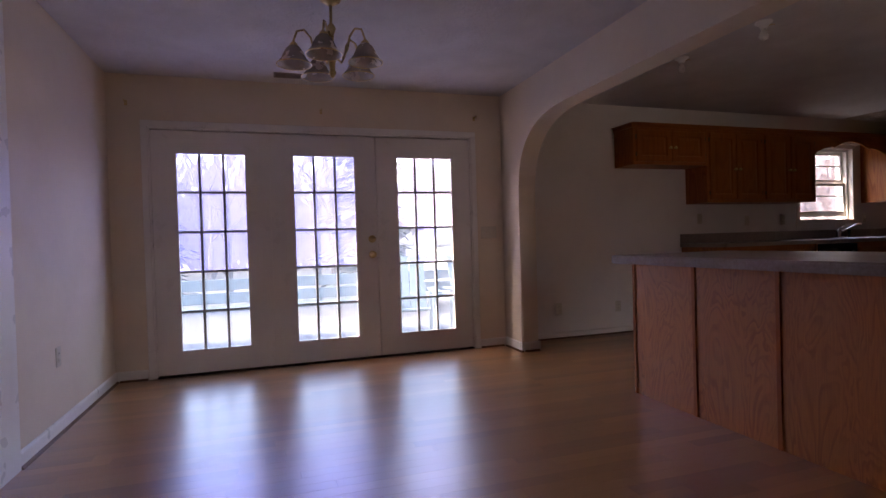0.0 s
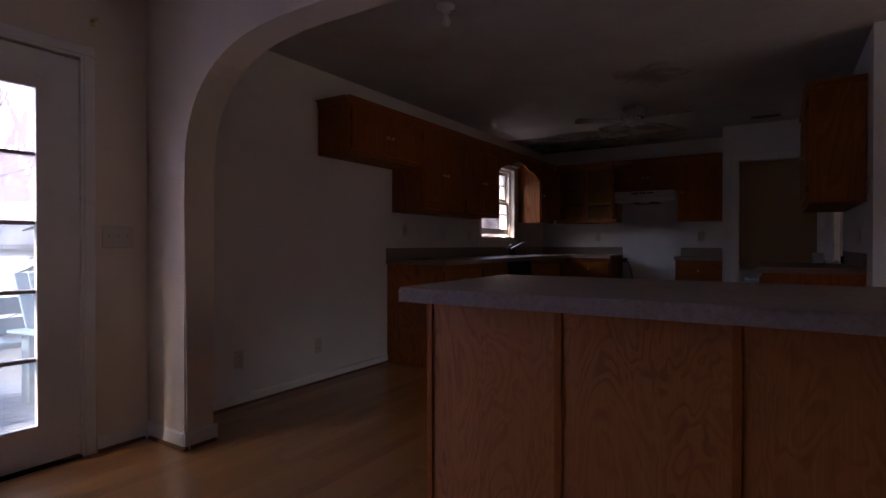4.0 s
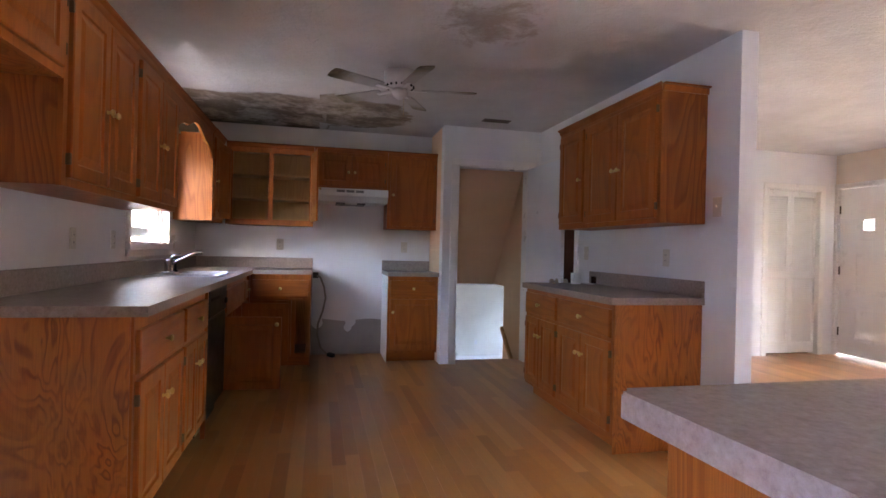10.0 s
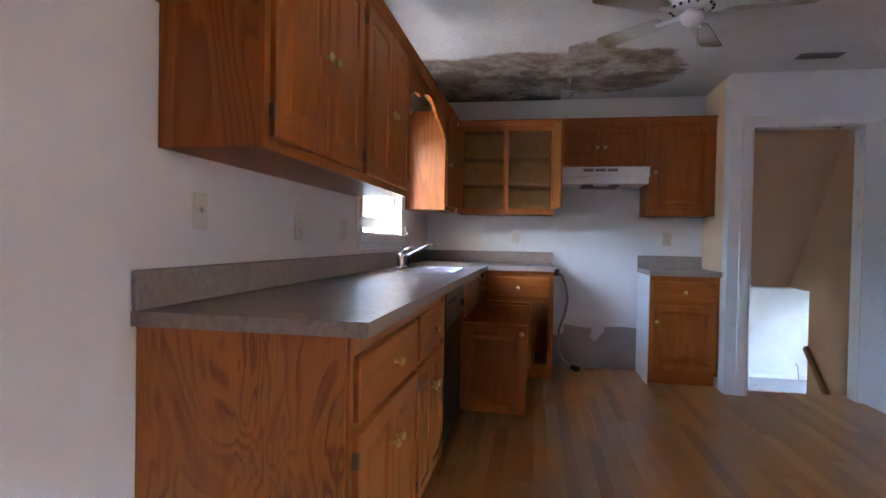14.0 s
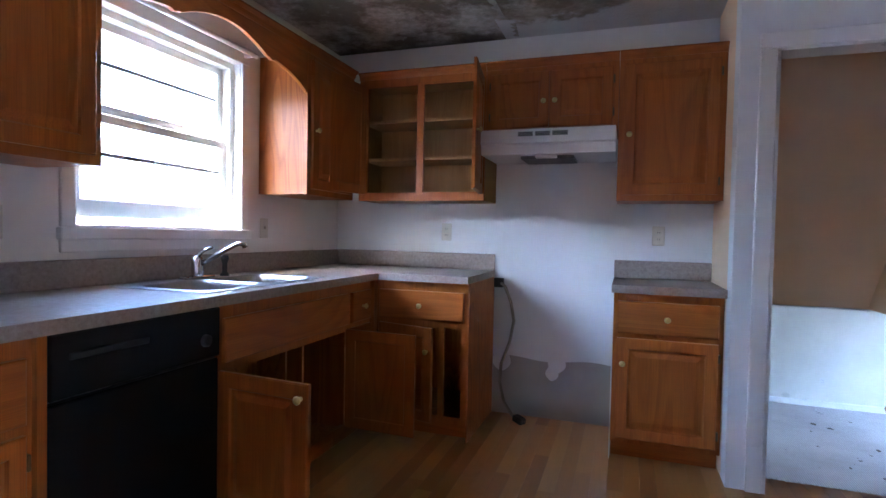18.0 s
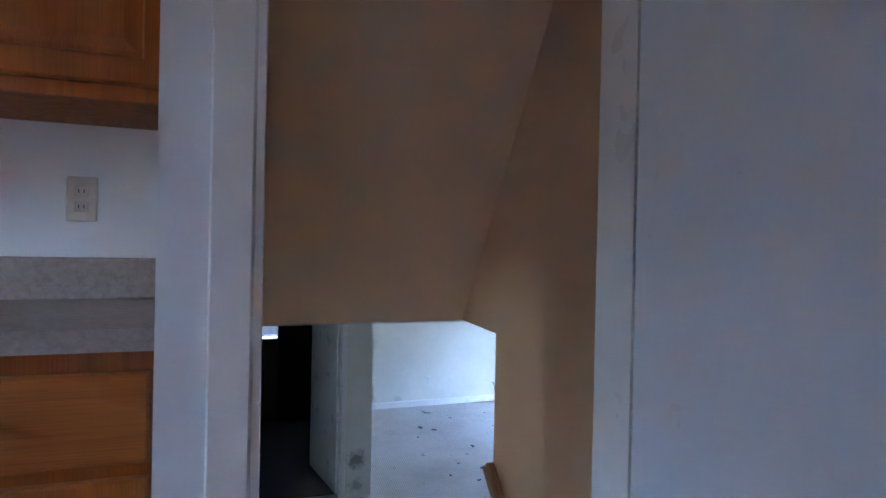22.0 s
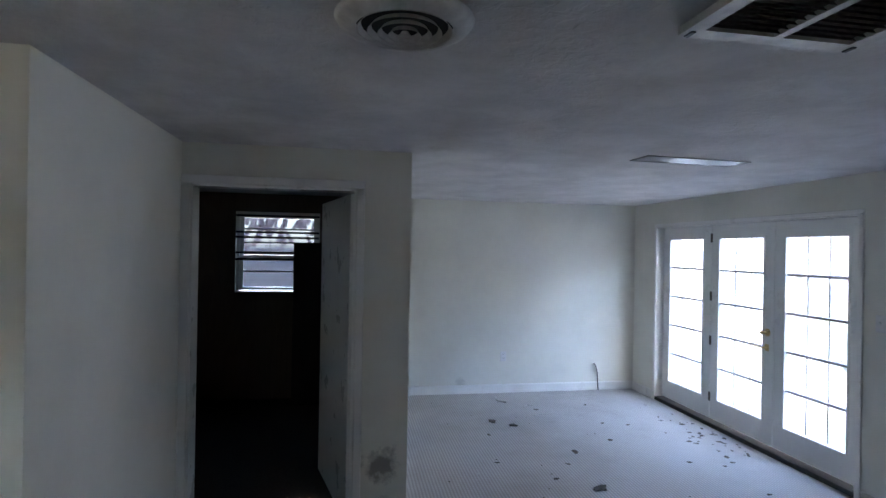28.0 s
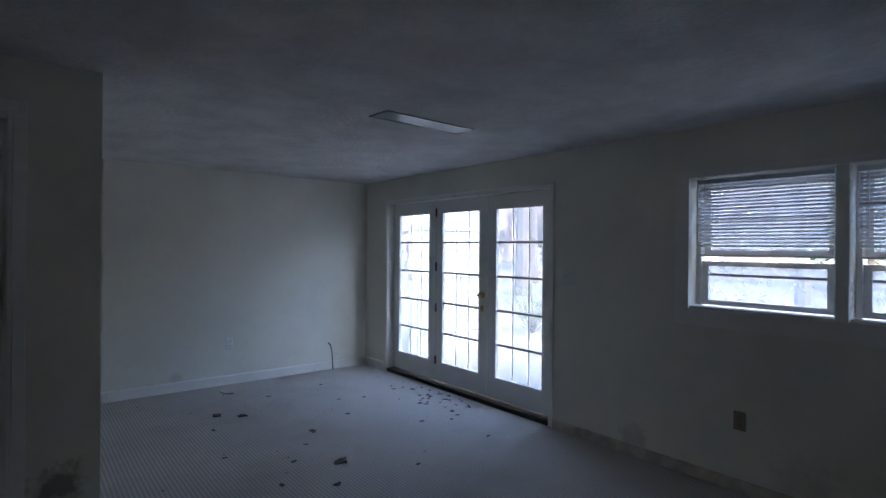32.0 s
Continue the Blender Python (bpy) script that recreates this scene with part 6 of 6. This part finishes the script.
# ---- litter on the carpet ----
def scrap(m, s, seed, mat, label, cat, name="litter", group="litter on the carpet", flat=0.14):
    rnd = random.Random(seed)
    bm = bmesh.new()
    n = 9
    rim = []
    for i in range(n):
        a = 2 * math.pi * i / n
        q = s * (0.55 + 0.6 * rnd.random())
        rim.append(bm.verts.new((q * math.cos(a), q * 0.6 * math.sin(a), 0.0015 + s * flat * rnd.random())))
    mid = bm.verts.new((0, 0, s * flat * 0.8 + 0.002))
    low = [bm.verts.new((v.co.x * 0.8, v.co.y * 0.8, 0.0006)) for v in rim]
    for i in range(n):
        bm.faces.new((rim[i], rim[(i + 1) % n], mid))
        bm.faces.new((low[i], low[(i + 1) % n], rim[(i + 1) % n], rim[i]))
    bm.faces.new(low[::-1])
    o = tagged(link_mesh(name, bm, mat), label, cat, group)
    o.matrix_world = m
    return o


LEAF = plain("dead_leaf", (0.11, 0.085, 0.065), 0.9, 0, 0.4, 60)
CLOD = plain("dirt_clod", (0.09, 0.08, 0.072), 0.95, 0, 0.4, 60)
PAPER = plain("paper_scrap", (0.60, 0.58, 0.54), 0.8)
rl = random.Random(5)
for k, (x, y, s) in enumerate(((0.809, 12.555, 0.075), (0.916, 13.221, 0.05), (0.425, 14.09, 0.07), (0.60, 13.95, 0.06), (0.30, 13.72, 0.03), (0.75, 13.0, 0.03),
                               (0.55, 12.75, 0.028), (1.35, 13.45, 0.035), (1.0, 14.4, 0.03), (1.6, 14.5, 0.03), (1.75, 12.9, 0.03), (1.2, 12.2, 0.025), (0.2, 13.1, 0.025),
                               (0.35, 12.45, 0.03), (1.5, 13.9, 0.025), (0.62, 12.25, 0.04), (1.95, 12.3, 0.025))):
    scrap(pose(x, y - 0.19, LF, 0, 0, rl.uniform(0, 360)), s, 40 + k, LEAF if k % 3 else CLOD, "dark crumbled leaf on the carpet" if k % 3 else "clod of dark dirt on the carpet", "litter")
for k in range(46):
    x = 2.44 - abs(rl.gauss(0, 0.28))
    y = rl.gauss(13.32, 0.33)
    scrap(pose(x, y, LF, 0, 0, rl.uniform(0, 360)), rl.uniform(0.010, 0.034), 100 + k, LEAF if k % 4 else CLOD, "dark crumbled leaf by the lower doors", "litter")
for k in range(60):
    scrap(pose(rl.uniform(-0.4, 2.4), rl.uniform(9.8, 14.7), LF, 0, 0, rl.uniform(0, 360)), rl.uniform(0.006, 0.014), 300 + k, CLOD if k % 3 else PAPER, "tiny crumb on the carpet", "litter")
for k, (x, y, l, rz, bend) in enumerate(((0.72, 14.80, 0.20, 110, 0.05), (0.95, 14.55, 0.12, 20, 0.02), (0.98, 14.25, 0.16, 15, 0.015))):
    bm = bmesh.new()
    tube(bm, [(l * (i / 8 - 0.5), bend * math.sin(math.pi * i / 8), 0.012) for i in range(9)], [0.011 if k == 0 else 0.006] * 9, 6)
    for vv in bm.verts:
        vv.co.z = max(0.0006, vv.co.z * (1 if k == 0 else 0.5))
    o = tagged(link_mesh("trim_strip", bm, PAPER), "broken strip of white trim on the carpet", "litter", "litter on the carpet")
    o.matrix_world = pose(x, y - 0.22, LF, 0, 0, rz)

# ---- outdoors ----


def soil(name, a, b, rough=0.95, scale=3.0):
    q = Mat(name, a, rough)
    v = q.coords()
    n = q.noise(v, scale, 8, 0.65)
    m2 = q.noise(v, 0.12, 5)
    c = q.ramp(n, [(0.3, a), (0.7, b)])
    q.color(q.mix(q.math('MULTIPLY', m2, 0.6), c, tuple(x * 0.75 for x in a)))
    q.bump(n, 0.5, 0.02)
    return q.m


GRASS = soil("winter_lawn", (0.175, 0.16, 0.13), (0.27, 0.25, 0.21))
GZ = -1.62
bm = bmesh.new()
xs_ = [-600, -60, -30, -14, XL - 0.2, LX + 0.3, 9, 20, 40, 80, 600]
ys_ = [-600, -60, -20, YS - 0.2, 8.2, LY + 0.2, 30, 60, 600]
solid(bm, xs_, ys_, [GZ - 0.3, GZ], [(XL - 0.19, LX + 0.24, 8.1, LY + 0.19, -9, 9)])
structure("ground", bm, GRASS, "pale winter lawn", "lawn")
PAVE = soil("patio_concrete", (0.15, 0.125, 0.105), (0.36, 0.35, 0.335), 0.85, 8)
structure("patio", new_box(LX + 0.24, LX + 3.0, 11.2, 15.4, GZ, LF + 0.0, 0.01), PAVE, "leaf-strewn concrete patio outside the lower doors", "patio")

WEATHER = oak("weathered_deck", (0.62, 0.63, 0.64), (0.48, 0.49, 0.50), 'Y', 0.6)
WEATHER_G = oak("weathered_bench", (0.22, 0.30, 0.31), (0.15, 0.21, 0.22), 'Y', 0.8)
LITTERED = soil("deck_leaf_litter", (0.10, 0.105, 0.11), (0.34, 0.35, 0.36), 0.8, 9)
deck = thing("deck", (0, 0, 0), "weathered grey wooden deck outside the dining room", "deck", kind="structure")
me = None
for k in range(16):
    x = XL - 0.29 - 0.142 * k
    if me is None:
        s = part("board", new_box(-0.068, 0.068, -2.6, 4.6, -0.03, 0.0, 0.003), LITTERED, deck, at=pose(x, 0, -0.10))
        me = s.data
    else:
        s = new("board", me)
        s.parent = deck
        s.matrix_local = pose(x, 0, -0.10)
for y in (-2.4, 0.0, 2.4, 4.4):
    part("joist", new_box(-6.55, XL - 0.22, y - 0.04, y + 0.04, -0.30, -0.132), WEATHER, deck)
    for x in (-6.3, -4.8):
        part("post", new_box(x - 0.05, x + 0.05, y - 0.05 + 0.1, y + 0.05 + 0.1, GZ, -0.132), WEATHER, deck)
for y0 in (-2.5, 0.05, 2.6):
    b = thing("deck_bench", (-6.42, y0, -0.10), "weathered wooden bench along the edge of the deck", "bench", "deck benches")
    for y in (0.15, 1.25, 2.35):
        part("leg", new_box(-0.045, 0.045, y - 0.045, y + 0.045, 0, 0.74, 0.004), WEATHER_G, b)
    part("seat_board", new_box(0.05, 0.19, 0.02, 2.48, 0.40, 0.438, 0.004), WEATHER_G, b)
    part("seat_board", new_box(0.20, 0.34, 0.02, 2.48, 0.40, 0.438, 0.004), WEATHER_G, b)
    part("back_board", new_box(0.046, 0.08, 0.02, 2.48, 0.47, 0.60, 0.004), WEATHER_G, b)
    part("back_board", new_box(0.046, 0.08, 0.02, 2.48, 0.63, 0.76, 0.004), WEATHER_G, b)
    for y in (0.15, 1.25, 2.35):
        part("seat_arm", new_box(0.046, 0.33, y - 0.03, y + 0.03, 0.32, 0.398, 0.004), WEATHER_G, b)
        part("front_leg", new_box(0.27, 0.33, y - 0.03, y + 0.03, 0.0, 0.318, 0.004), WEATHER_G, b)


def lounge_chair(m):
    c = thing("garden_chair", m, "weathered slatted garden chair on the deck", "chair", "garden chairs")
    for k in range(5):
        part("back_slat", new_box(-0.26 + 0.105 * k, -0.17 + 0.105 * k, -0.01, 0.01, 0, 0.72, 0.004), WEATHER_G, c, at=pose(0, 0.22, 0.28, -20))
    for k in range(4):
        part("seat_slat", new_box(-0.26, 0.25, -0.24 + 0.115 * k, -0.145 + 0.115 * k, 0.33 - 0.02 * k, 0.35 - 0.02 * k, 0.004), WEATHER_G, c)
    for s in (-1, 1):
        part("arm", new_box(s * 0.33 - 0.06, s * 0.33 + 0.06, -0.33, 0.32, 0.53, 0.55, 0.004), WEATHER_G, c)
        part("leg", new_box(s * 0.30 - 0.02, s * 0.30 + 0.02, -0.28, -0.19, 0.0, 0.53, 0.004), WEATHER_G, c)
        part("leg", new_box(s * 0.30 - 0.02, s * 0.30 + 0.02, 0.18, 0.27, 0.0, 0.53, 0.004), WEATHER_G, c)
    return c


ca = lounge_chair((-5.8, 1.55, -0.10, 0, 0, 80))
copy_thing(ca, pose(-5.75, 2.5, -0.10, 0, 0, 100))

BARK = soil("tree_bark", (0.10, 0.085, 0.08), (0.19, 0.165, 0.155), 0.9, 14)
LEAVES = plain("evergreen_needles", (0.05, 0.07, 0.05), 0.8, 0, 0.35, 3)
TWIG = plain("twig_haze", (0.20, 0.165, 0.165), 0.9, 0, 0.2, 2)
BUSH = plain("shrub_leaf", (0.08, 0.11, 0.045), 0.7, 0, 0.35, 3)


def bare_tree(seed, h, name="bare_tree"):
    rnd = random.Random(seed)
    t = thing(name, (0, 0, 0), "bare winter tree with a grey trunk and fine twigs", "tree", "bare trees")
    trunk, limbs, twigs = bmesh.new(), bmesh.new(), bmesh.new()
    lean = Vector((rnd.uniform(-0.06, 0.06), rnd.uniform(-0.06, 0.06), 0))
    pts = [Vector((0, 0, -0.05)) + lean * (h * i / 6) * (i / 6) + Vector((0, 0, h * 0.8 * i / 6)) for i in range(7)]
    tube(trunk, pts, [0.022 * h * (1 - 0.145 * i) for i in range(7)], 8)

    def grow(p, d, l, r, depth):
        q = [p]
        for i in range(3):
            d = (d + Vector((rnd.uniform(-0.22, 0.22), rnd.uniform(-0.22, 0.22), rnd.uniform(-0.05, 0.2)))).normalized()
            q.append(q[-1] + d * l / 3)
        tube(limbs if depth < 2 else twigs, q, [r, r * 0.8, r * 0.6, r * 0.4], 5 if depth < 2 else 3, False)
        if depth < 3:
            for i in range(4 if depth < 2 else 3):
                k = rnd.randint(1, 3)
                nd = (d + Vector((rnd.uniform(-0.9, 0.9), rnd.uniform(-0.9, 0.9), rnd.uniform(-0.1, 0.7)))).normalized()
                grow(q[k], nd, l * 0.62, r * 0.5, depth + 1)

    for i in range(9):
        f = 0.35 + 0.65 * i / 8
        k = min(5, int(f * 6))
        p = pts[k].lerp(pts[k + 1], f * 6 - k) if k < 6 else pts[6]
        a = i * 2.4 + rnd.uniform(-0.3, 0.3)
        grow(p, Vector((math.cos(a), math.sin(a), rnd.uniform(0.35, 0.9))).normalized(), h * (0.36 - 0.16 * f), 0.0075 * h * (1.1 - 0.6 * f), 0)
    part("trunk", trunk, BARK, t)
    part("limbs", limbs, BARK, t)
    part("crown", twigs, TWIG, t, "haze of fine purplish twigs")
    return t


def fir(seed, h):
    rnd = random.Random(seed)
    t = thing("evergreen_tree", (0, 0, 0), "dark evergreen with ragged drooping boughs", "tree", "evergreens")
    bm = bmesh.new()
    tube(bm, [(0, 0, -0.05), (0, 0, h * 0.5), (0, 0, h * 0.97)], [0.03 * h * 0.7, 0.014 * h, 0.004], 7)
    part("trunk", bm, BARK, t)
    bm = bmesh.new()
    for i in range(1500):
        z = h * (0.12 + 0.86 * rnd.random())
        rmax = (h - z) * 0.30 * (0.75 + 0.5 * math.sin(z * 5 + rnd.random()))
        a, rr = rnd.uniform(0, 2 * math.pi), rmax * rnd.random() ** 0.5
        p = Vector((rr * math.cos(a), rr * math.sin(a), z - rr * 0.25))
        o = Vector((math.cos(a), math.sin(a), -0.35)) * h * 0.045
        s = Vector((-math.sin(a), math.cos(a), rnd.uniform(-0.3, 0.3))) * h * 0.018
        bm.faces.new([bm.verts.new(p - s), bm.verts.new(p + s), bm.verts.new(p + o + s * 0.3), bm.verts.new(p + o - s * 0.3)])
    part("crown", bm, LEAVES, t)
    return t


rt = random.Random(11)
protos = [bare_tree(1, 11), bare_tree(2, 13), bare_tree(3, 9)]
firs = [fir(4, 10), fir(5, 7)]
spots = [(-27, -6), (-31, 0.5), (-26, 7), (-23, -11), (-35, 4), (-28, -2), (-22, 11), (-30, 9), (-34, -12), (-36, 3), (-21, -14), (-27, 15), (-40, -4), (-33, 20), (-19.5, -12),
         (10, 16), (12, 21), (15, 14), (14, 9), (18, 18), (20, 12), (24, 22), (11.5, 12.2), (9.0, 19.5), (17, 25), (25, 6), (8, 26)]
used = set()
for k, (x, y) in enumerate(spots):
    p = protos[k % 3]
    m = pose(x, y, GZ, 0, 0, rt.uniform(0, 360))
    if k % 3 not in used:
        used.add(k % 3)
        p.matrix_world = m
    else:
        copy_thing(p, m)
for k, (x, y) in enumerate(((-20.5, 3.6), (-24, -4.5), (-31, 6), (-29, -9), (-18.5, 9), (20, 8.5), (26, 15))):
    p = firs[k % 2]
    m = pose(x, y, GZ, 0, 0, rt.uniform(0, 360))
    if k < 2:
        p.matrix_world = m
    else:
        copy_thing(p, m)

# far woods
bm = bmesh.new()
rw = random.Random(3)
for k in range(24000):
    a = rw.uniform(0, 2 * math.pi) if k < 5000 else rw.uniform(math.pi * 0.62, math.pi * 1.38) if k < 17000 else rw.uniform(-math.pi * 0.36, math.pi * 0.36)
    d = rw.uniform(48, 75) if k < 17000 else rw.uniform(34, 58)
    x, y = d * math.cos(a), d * math.sin(a) + 5
    h = rw.uniform(5, 11.5)
    z = GZ + h * rw.random() ** 0.8
    s = rw.uniform(0.10, 0.34)
    l = rw.uniform(0.8, 2.6)
    t_ = Vector((-math.sin(a), math.cos(a), 0))
    u = Vector((t_.x * rw.uniform(-0.6, 0.6), t_.y * rw.uniform(-0.6, 0.6), 1)) * l
    p = Vector((x, y, z))
    bm.faces.new([bm.verts.new(p - t_ * s), bm.verts.new(p + t_ * s), bm.verts.new(p + u + t_ * s * 0.4), bm.verts.new(p + u - t_ * s * 0.4)])
tagged(link_mesh("far_woods", bm, TWIG), "hazy purplish belt of bare woods", "woods", kind="stuff")

# pale outbuilding beyond the deck
hs = thing("outbuilding", (-24, 9.5, GZ, 0, 0, 12), "small white clapboard outbuilding with a grey roof", "shed")
part("wall", new_box(-3, 3, -2.2, 2.2, 0, 2.6), plain("clapboard_white", (0.7, 0.7, 0.7), 0.6), hs)
bm = bmesh.new()
prism(bm, [(-2.5, 2.55), (0, 4.2), (2.5, 2.55), (2.5, 2.7), (0, 4.36), (-2.5, 2.7)], -3.3, 3.3)
for vv in bm.verts:
    vv.co = Vector((vv.co.y, vv.co.x, vv.co.z))
part("roof", bm, plain("roof_grey", (0.18, 0.18, 0.19), 0.8), hs)
for y in (-1.0, 0.9):
    wd = part("window", new_box(2.99, 3.03, y - 0.4, y + 0.4, 1.0, 2.0), TRIM, hs)
    part("pane", new_box(3.031, 3.04, y - 0.34, y + 0.34, 1.06, 1.94), plain("pane_dark_%d" % int(y * 10 + 50), (0.05, 0.06, 0.07), 0.1), wd)

# board screen and shrubs outside the lower room
sc = thing("board_screen", (LX + 0.55, 14.8, LF, 0, 0, 0), "pale blue-grey board screen beside the patio", "fence")
for k in range(9):
    part("board", new_box(0.02 + 0.15 * k, 0.155 + 0.15 * k, 0, 0.02, 0.0, 2.0, 0.003), plain("screen_board", (0.34, 0.37, 0.41), 0.7) if k == 0 else bpy.data.materials["screen_board"], sc)
for z in (0.35, 1.1, 1.75):
    part("rail", new_box(0.02, 1.35, -0.04, -0.002, z - 0.04, z + 0.04, 0.003), bpy.data.materials["screen_board"], sc)


def shrub(m, seed, s):
    rnd = random.Random(seed)
    t = thing("shrub", m, "loose garden shrub with thin pale-green leaves", "shrub", "shrubs")
    st, lf = bmesh.new(), bmesh.new()
    for i in range(26):
        a, e = rnd.uniform(0, 6.28), rnd.uniform(0.5, 1.3)
        d = Vector((math.cos(a) * math.cos(e), math.sin(a) * math.cos(e), math.sin(e)))
        q = [Vector((0, 0, 0)), d * s * 0.5, d * s * rnd.uniform(0.8, 1.1) + Vector((0, 0, -0.05 * s))]
        tube(st, q, [0.008, 0.005, 0.002], 4, False)
        for j in range(34):
            p = q[1].lerp(q[2], rnd.uniform(-0.5, 1)) + Vector((rnd.gauss(0, 0.07), rnd.gauss(0, 0.07), rnd.gauss(0, 0.07))) * s
            u = Vector((rnd.gauss(0, 1), rnd.gauss(0, 1), rnd.gauss(0, 1))).normalized() * 0.035
            w_ = u.orthogonal().normalized() * 0.012
            lf.faces.new([lf.verts.new(p - u), lf.verts.new(p + w_), lf.verts.new(p + u), lf.verts.new(p - w_)])
    part("stems", st, BARK, t)
    part("leaves", lf, BUSH, t)
    return t


shrub((5.2, 9.6, GZ), 21, 1.5)
shrub((5.9, 10.4, GZ), 22, 1.7)
shrub((6.6, 8.8, GZ), 23, 1.9)
shrub((6.4, 15.6, GZ), 24, 1.2)

# ---- floor boards ----
rb = random.Random(8)
BW = 0.0745
near_v, near, rest_v, rest_f = {}, [], [], []
cols = int((XF - XL) / BW) + 1
for i in range(cols):
    x0 = XL + BW * i
    x1 = min(x0 + BW - 0.0004, XF)
    y = YS - rb.uniform(0.0, 0.9)
    while y < YB:
        l = rb.choice((0.55, 0.7, 0.85, 1.0, 1.2, 1.45))
        y0, y1 = max(y, YS), min(y + l - 0.0004, 7.64 if x0 > -1.82 else YB)
        if x0 > -0.80 and y1 > YD:
            y1 = min(y1, YD + 0.1)
        y += l
        if y1 - y0 < 0.02:
            continue
        if -3.6 < x0 < -1.35 and 3.2 < y0 < 7.2 and len(near) < 300:
            near.append((x0, x1, y0, y1))
        else:
            b = len(rest_v)
            dz = 0.0
            rest_v += [(x, yy, z + dz) for z in (-0.013, -0.0012, 0.0) for x, yy in ((x0, y0), (x1, y0), (x1, y1), (x0, y1))]
            for v_ in range(4):
                j = b + 8 + v_
                cx, cy = rest_v[j][0], rest_v[j][1]
                rest_v[j] = (cx + (0.0001 if v_ in (0, 3) else -0.0001), cy + (0.0001 if v_ < 2 else -0.0001), rest_v[j][2])
            for r0 in (0, 4):
                for v_ in range(4):
                    w_ = (v_ + 1) % 4
                    rest_f.append((b + r0 + v_, b + r0 + w_, b + r0 + 4 + w_, b + r0 + 4 + v_))
            rest_f.append((b + 8, b + 9, b + 10, b + 11))
me = bpy.data.meshes.new("floor_boards")
me.from_pydata(rest_v, [], rest_f)
me.materials.append(FLOOR_S)
ob = new("floor_boards", me)
ob.parent = floor
tagged(ob, "worn oak strip boards", kind="stuff")
shared = {}
for x0, x1, y0, y1 in near:
    l = round(y1 - y0, 2)
    if l not in shared:
        bm = new_box(0, BW - 0.0004, 0, l - 0.0004, -0.013, 0.0)
        ob = link_mesh("floor_board", bm, FLOOR_P)
        shared[l] = ob.data
    else:
        ob = new("floor_board", shared[l])
    ob.parent = floor
    ob.location = (x0, y0, 0.0)
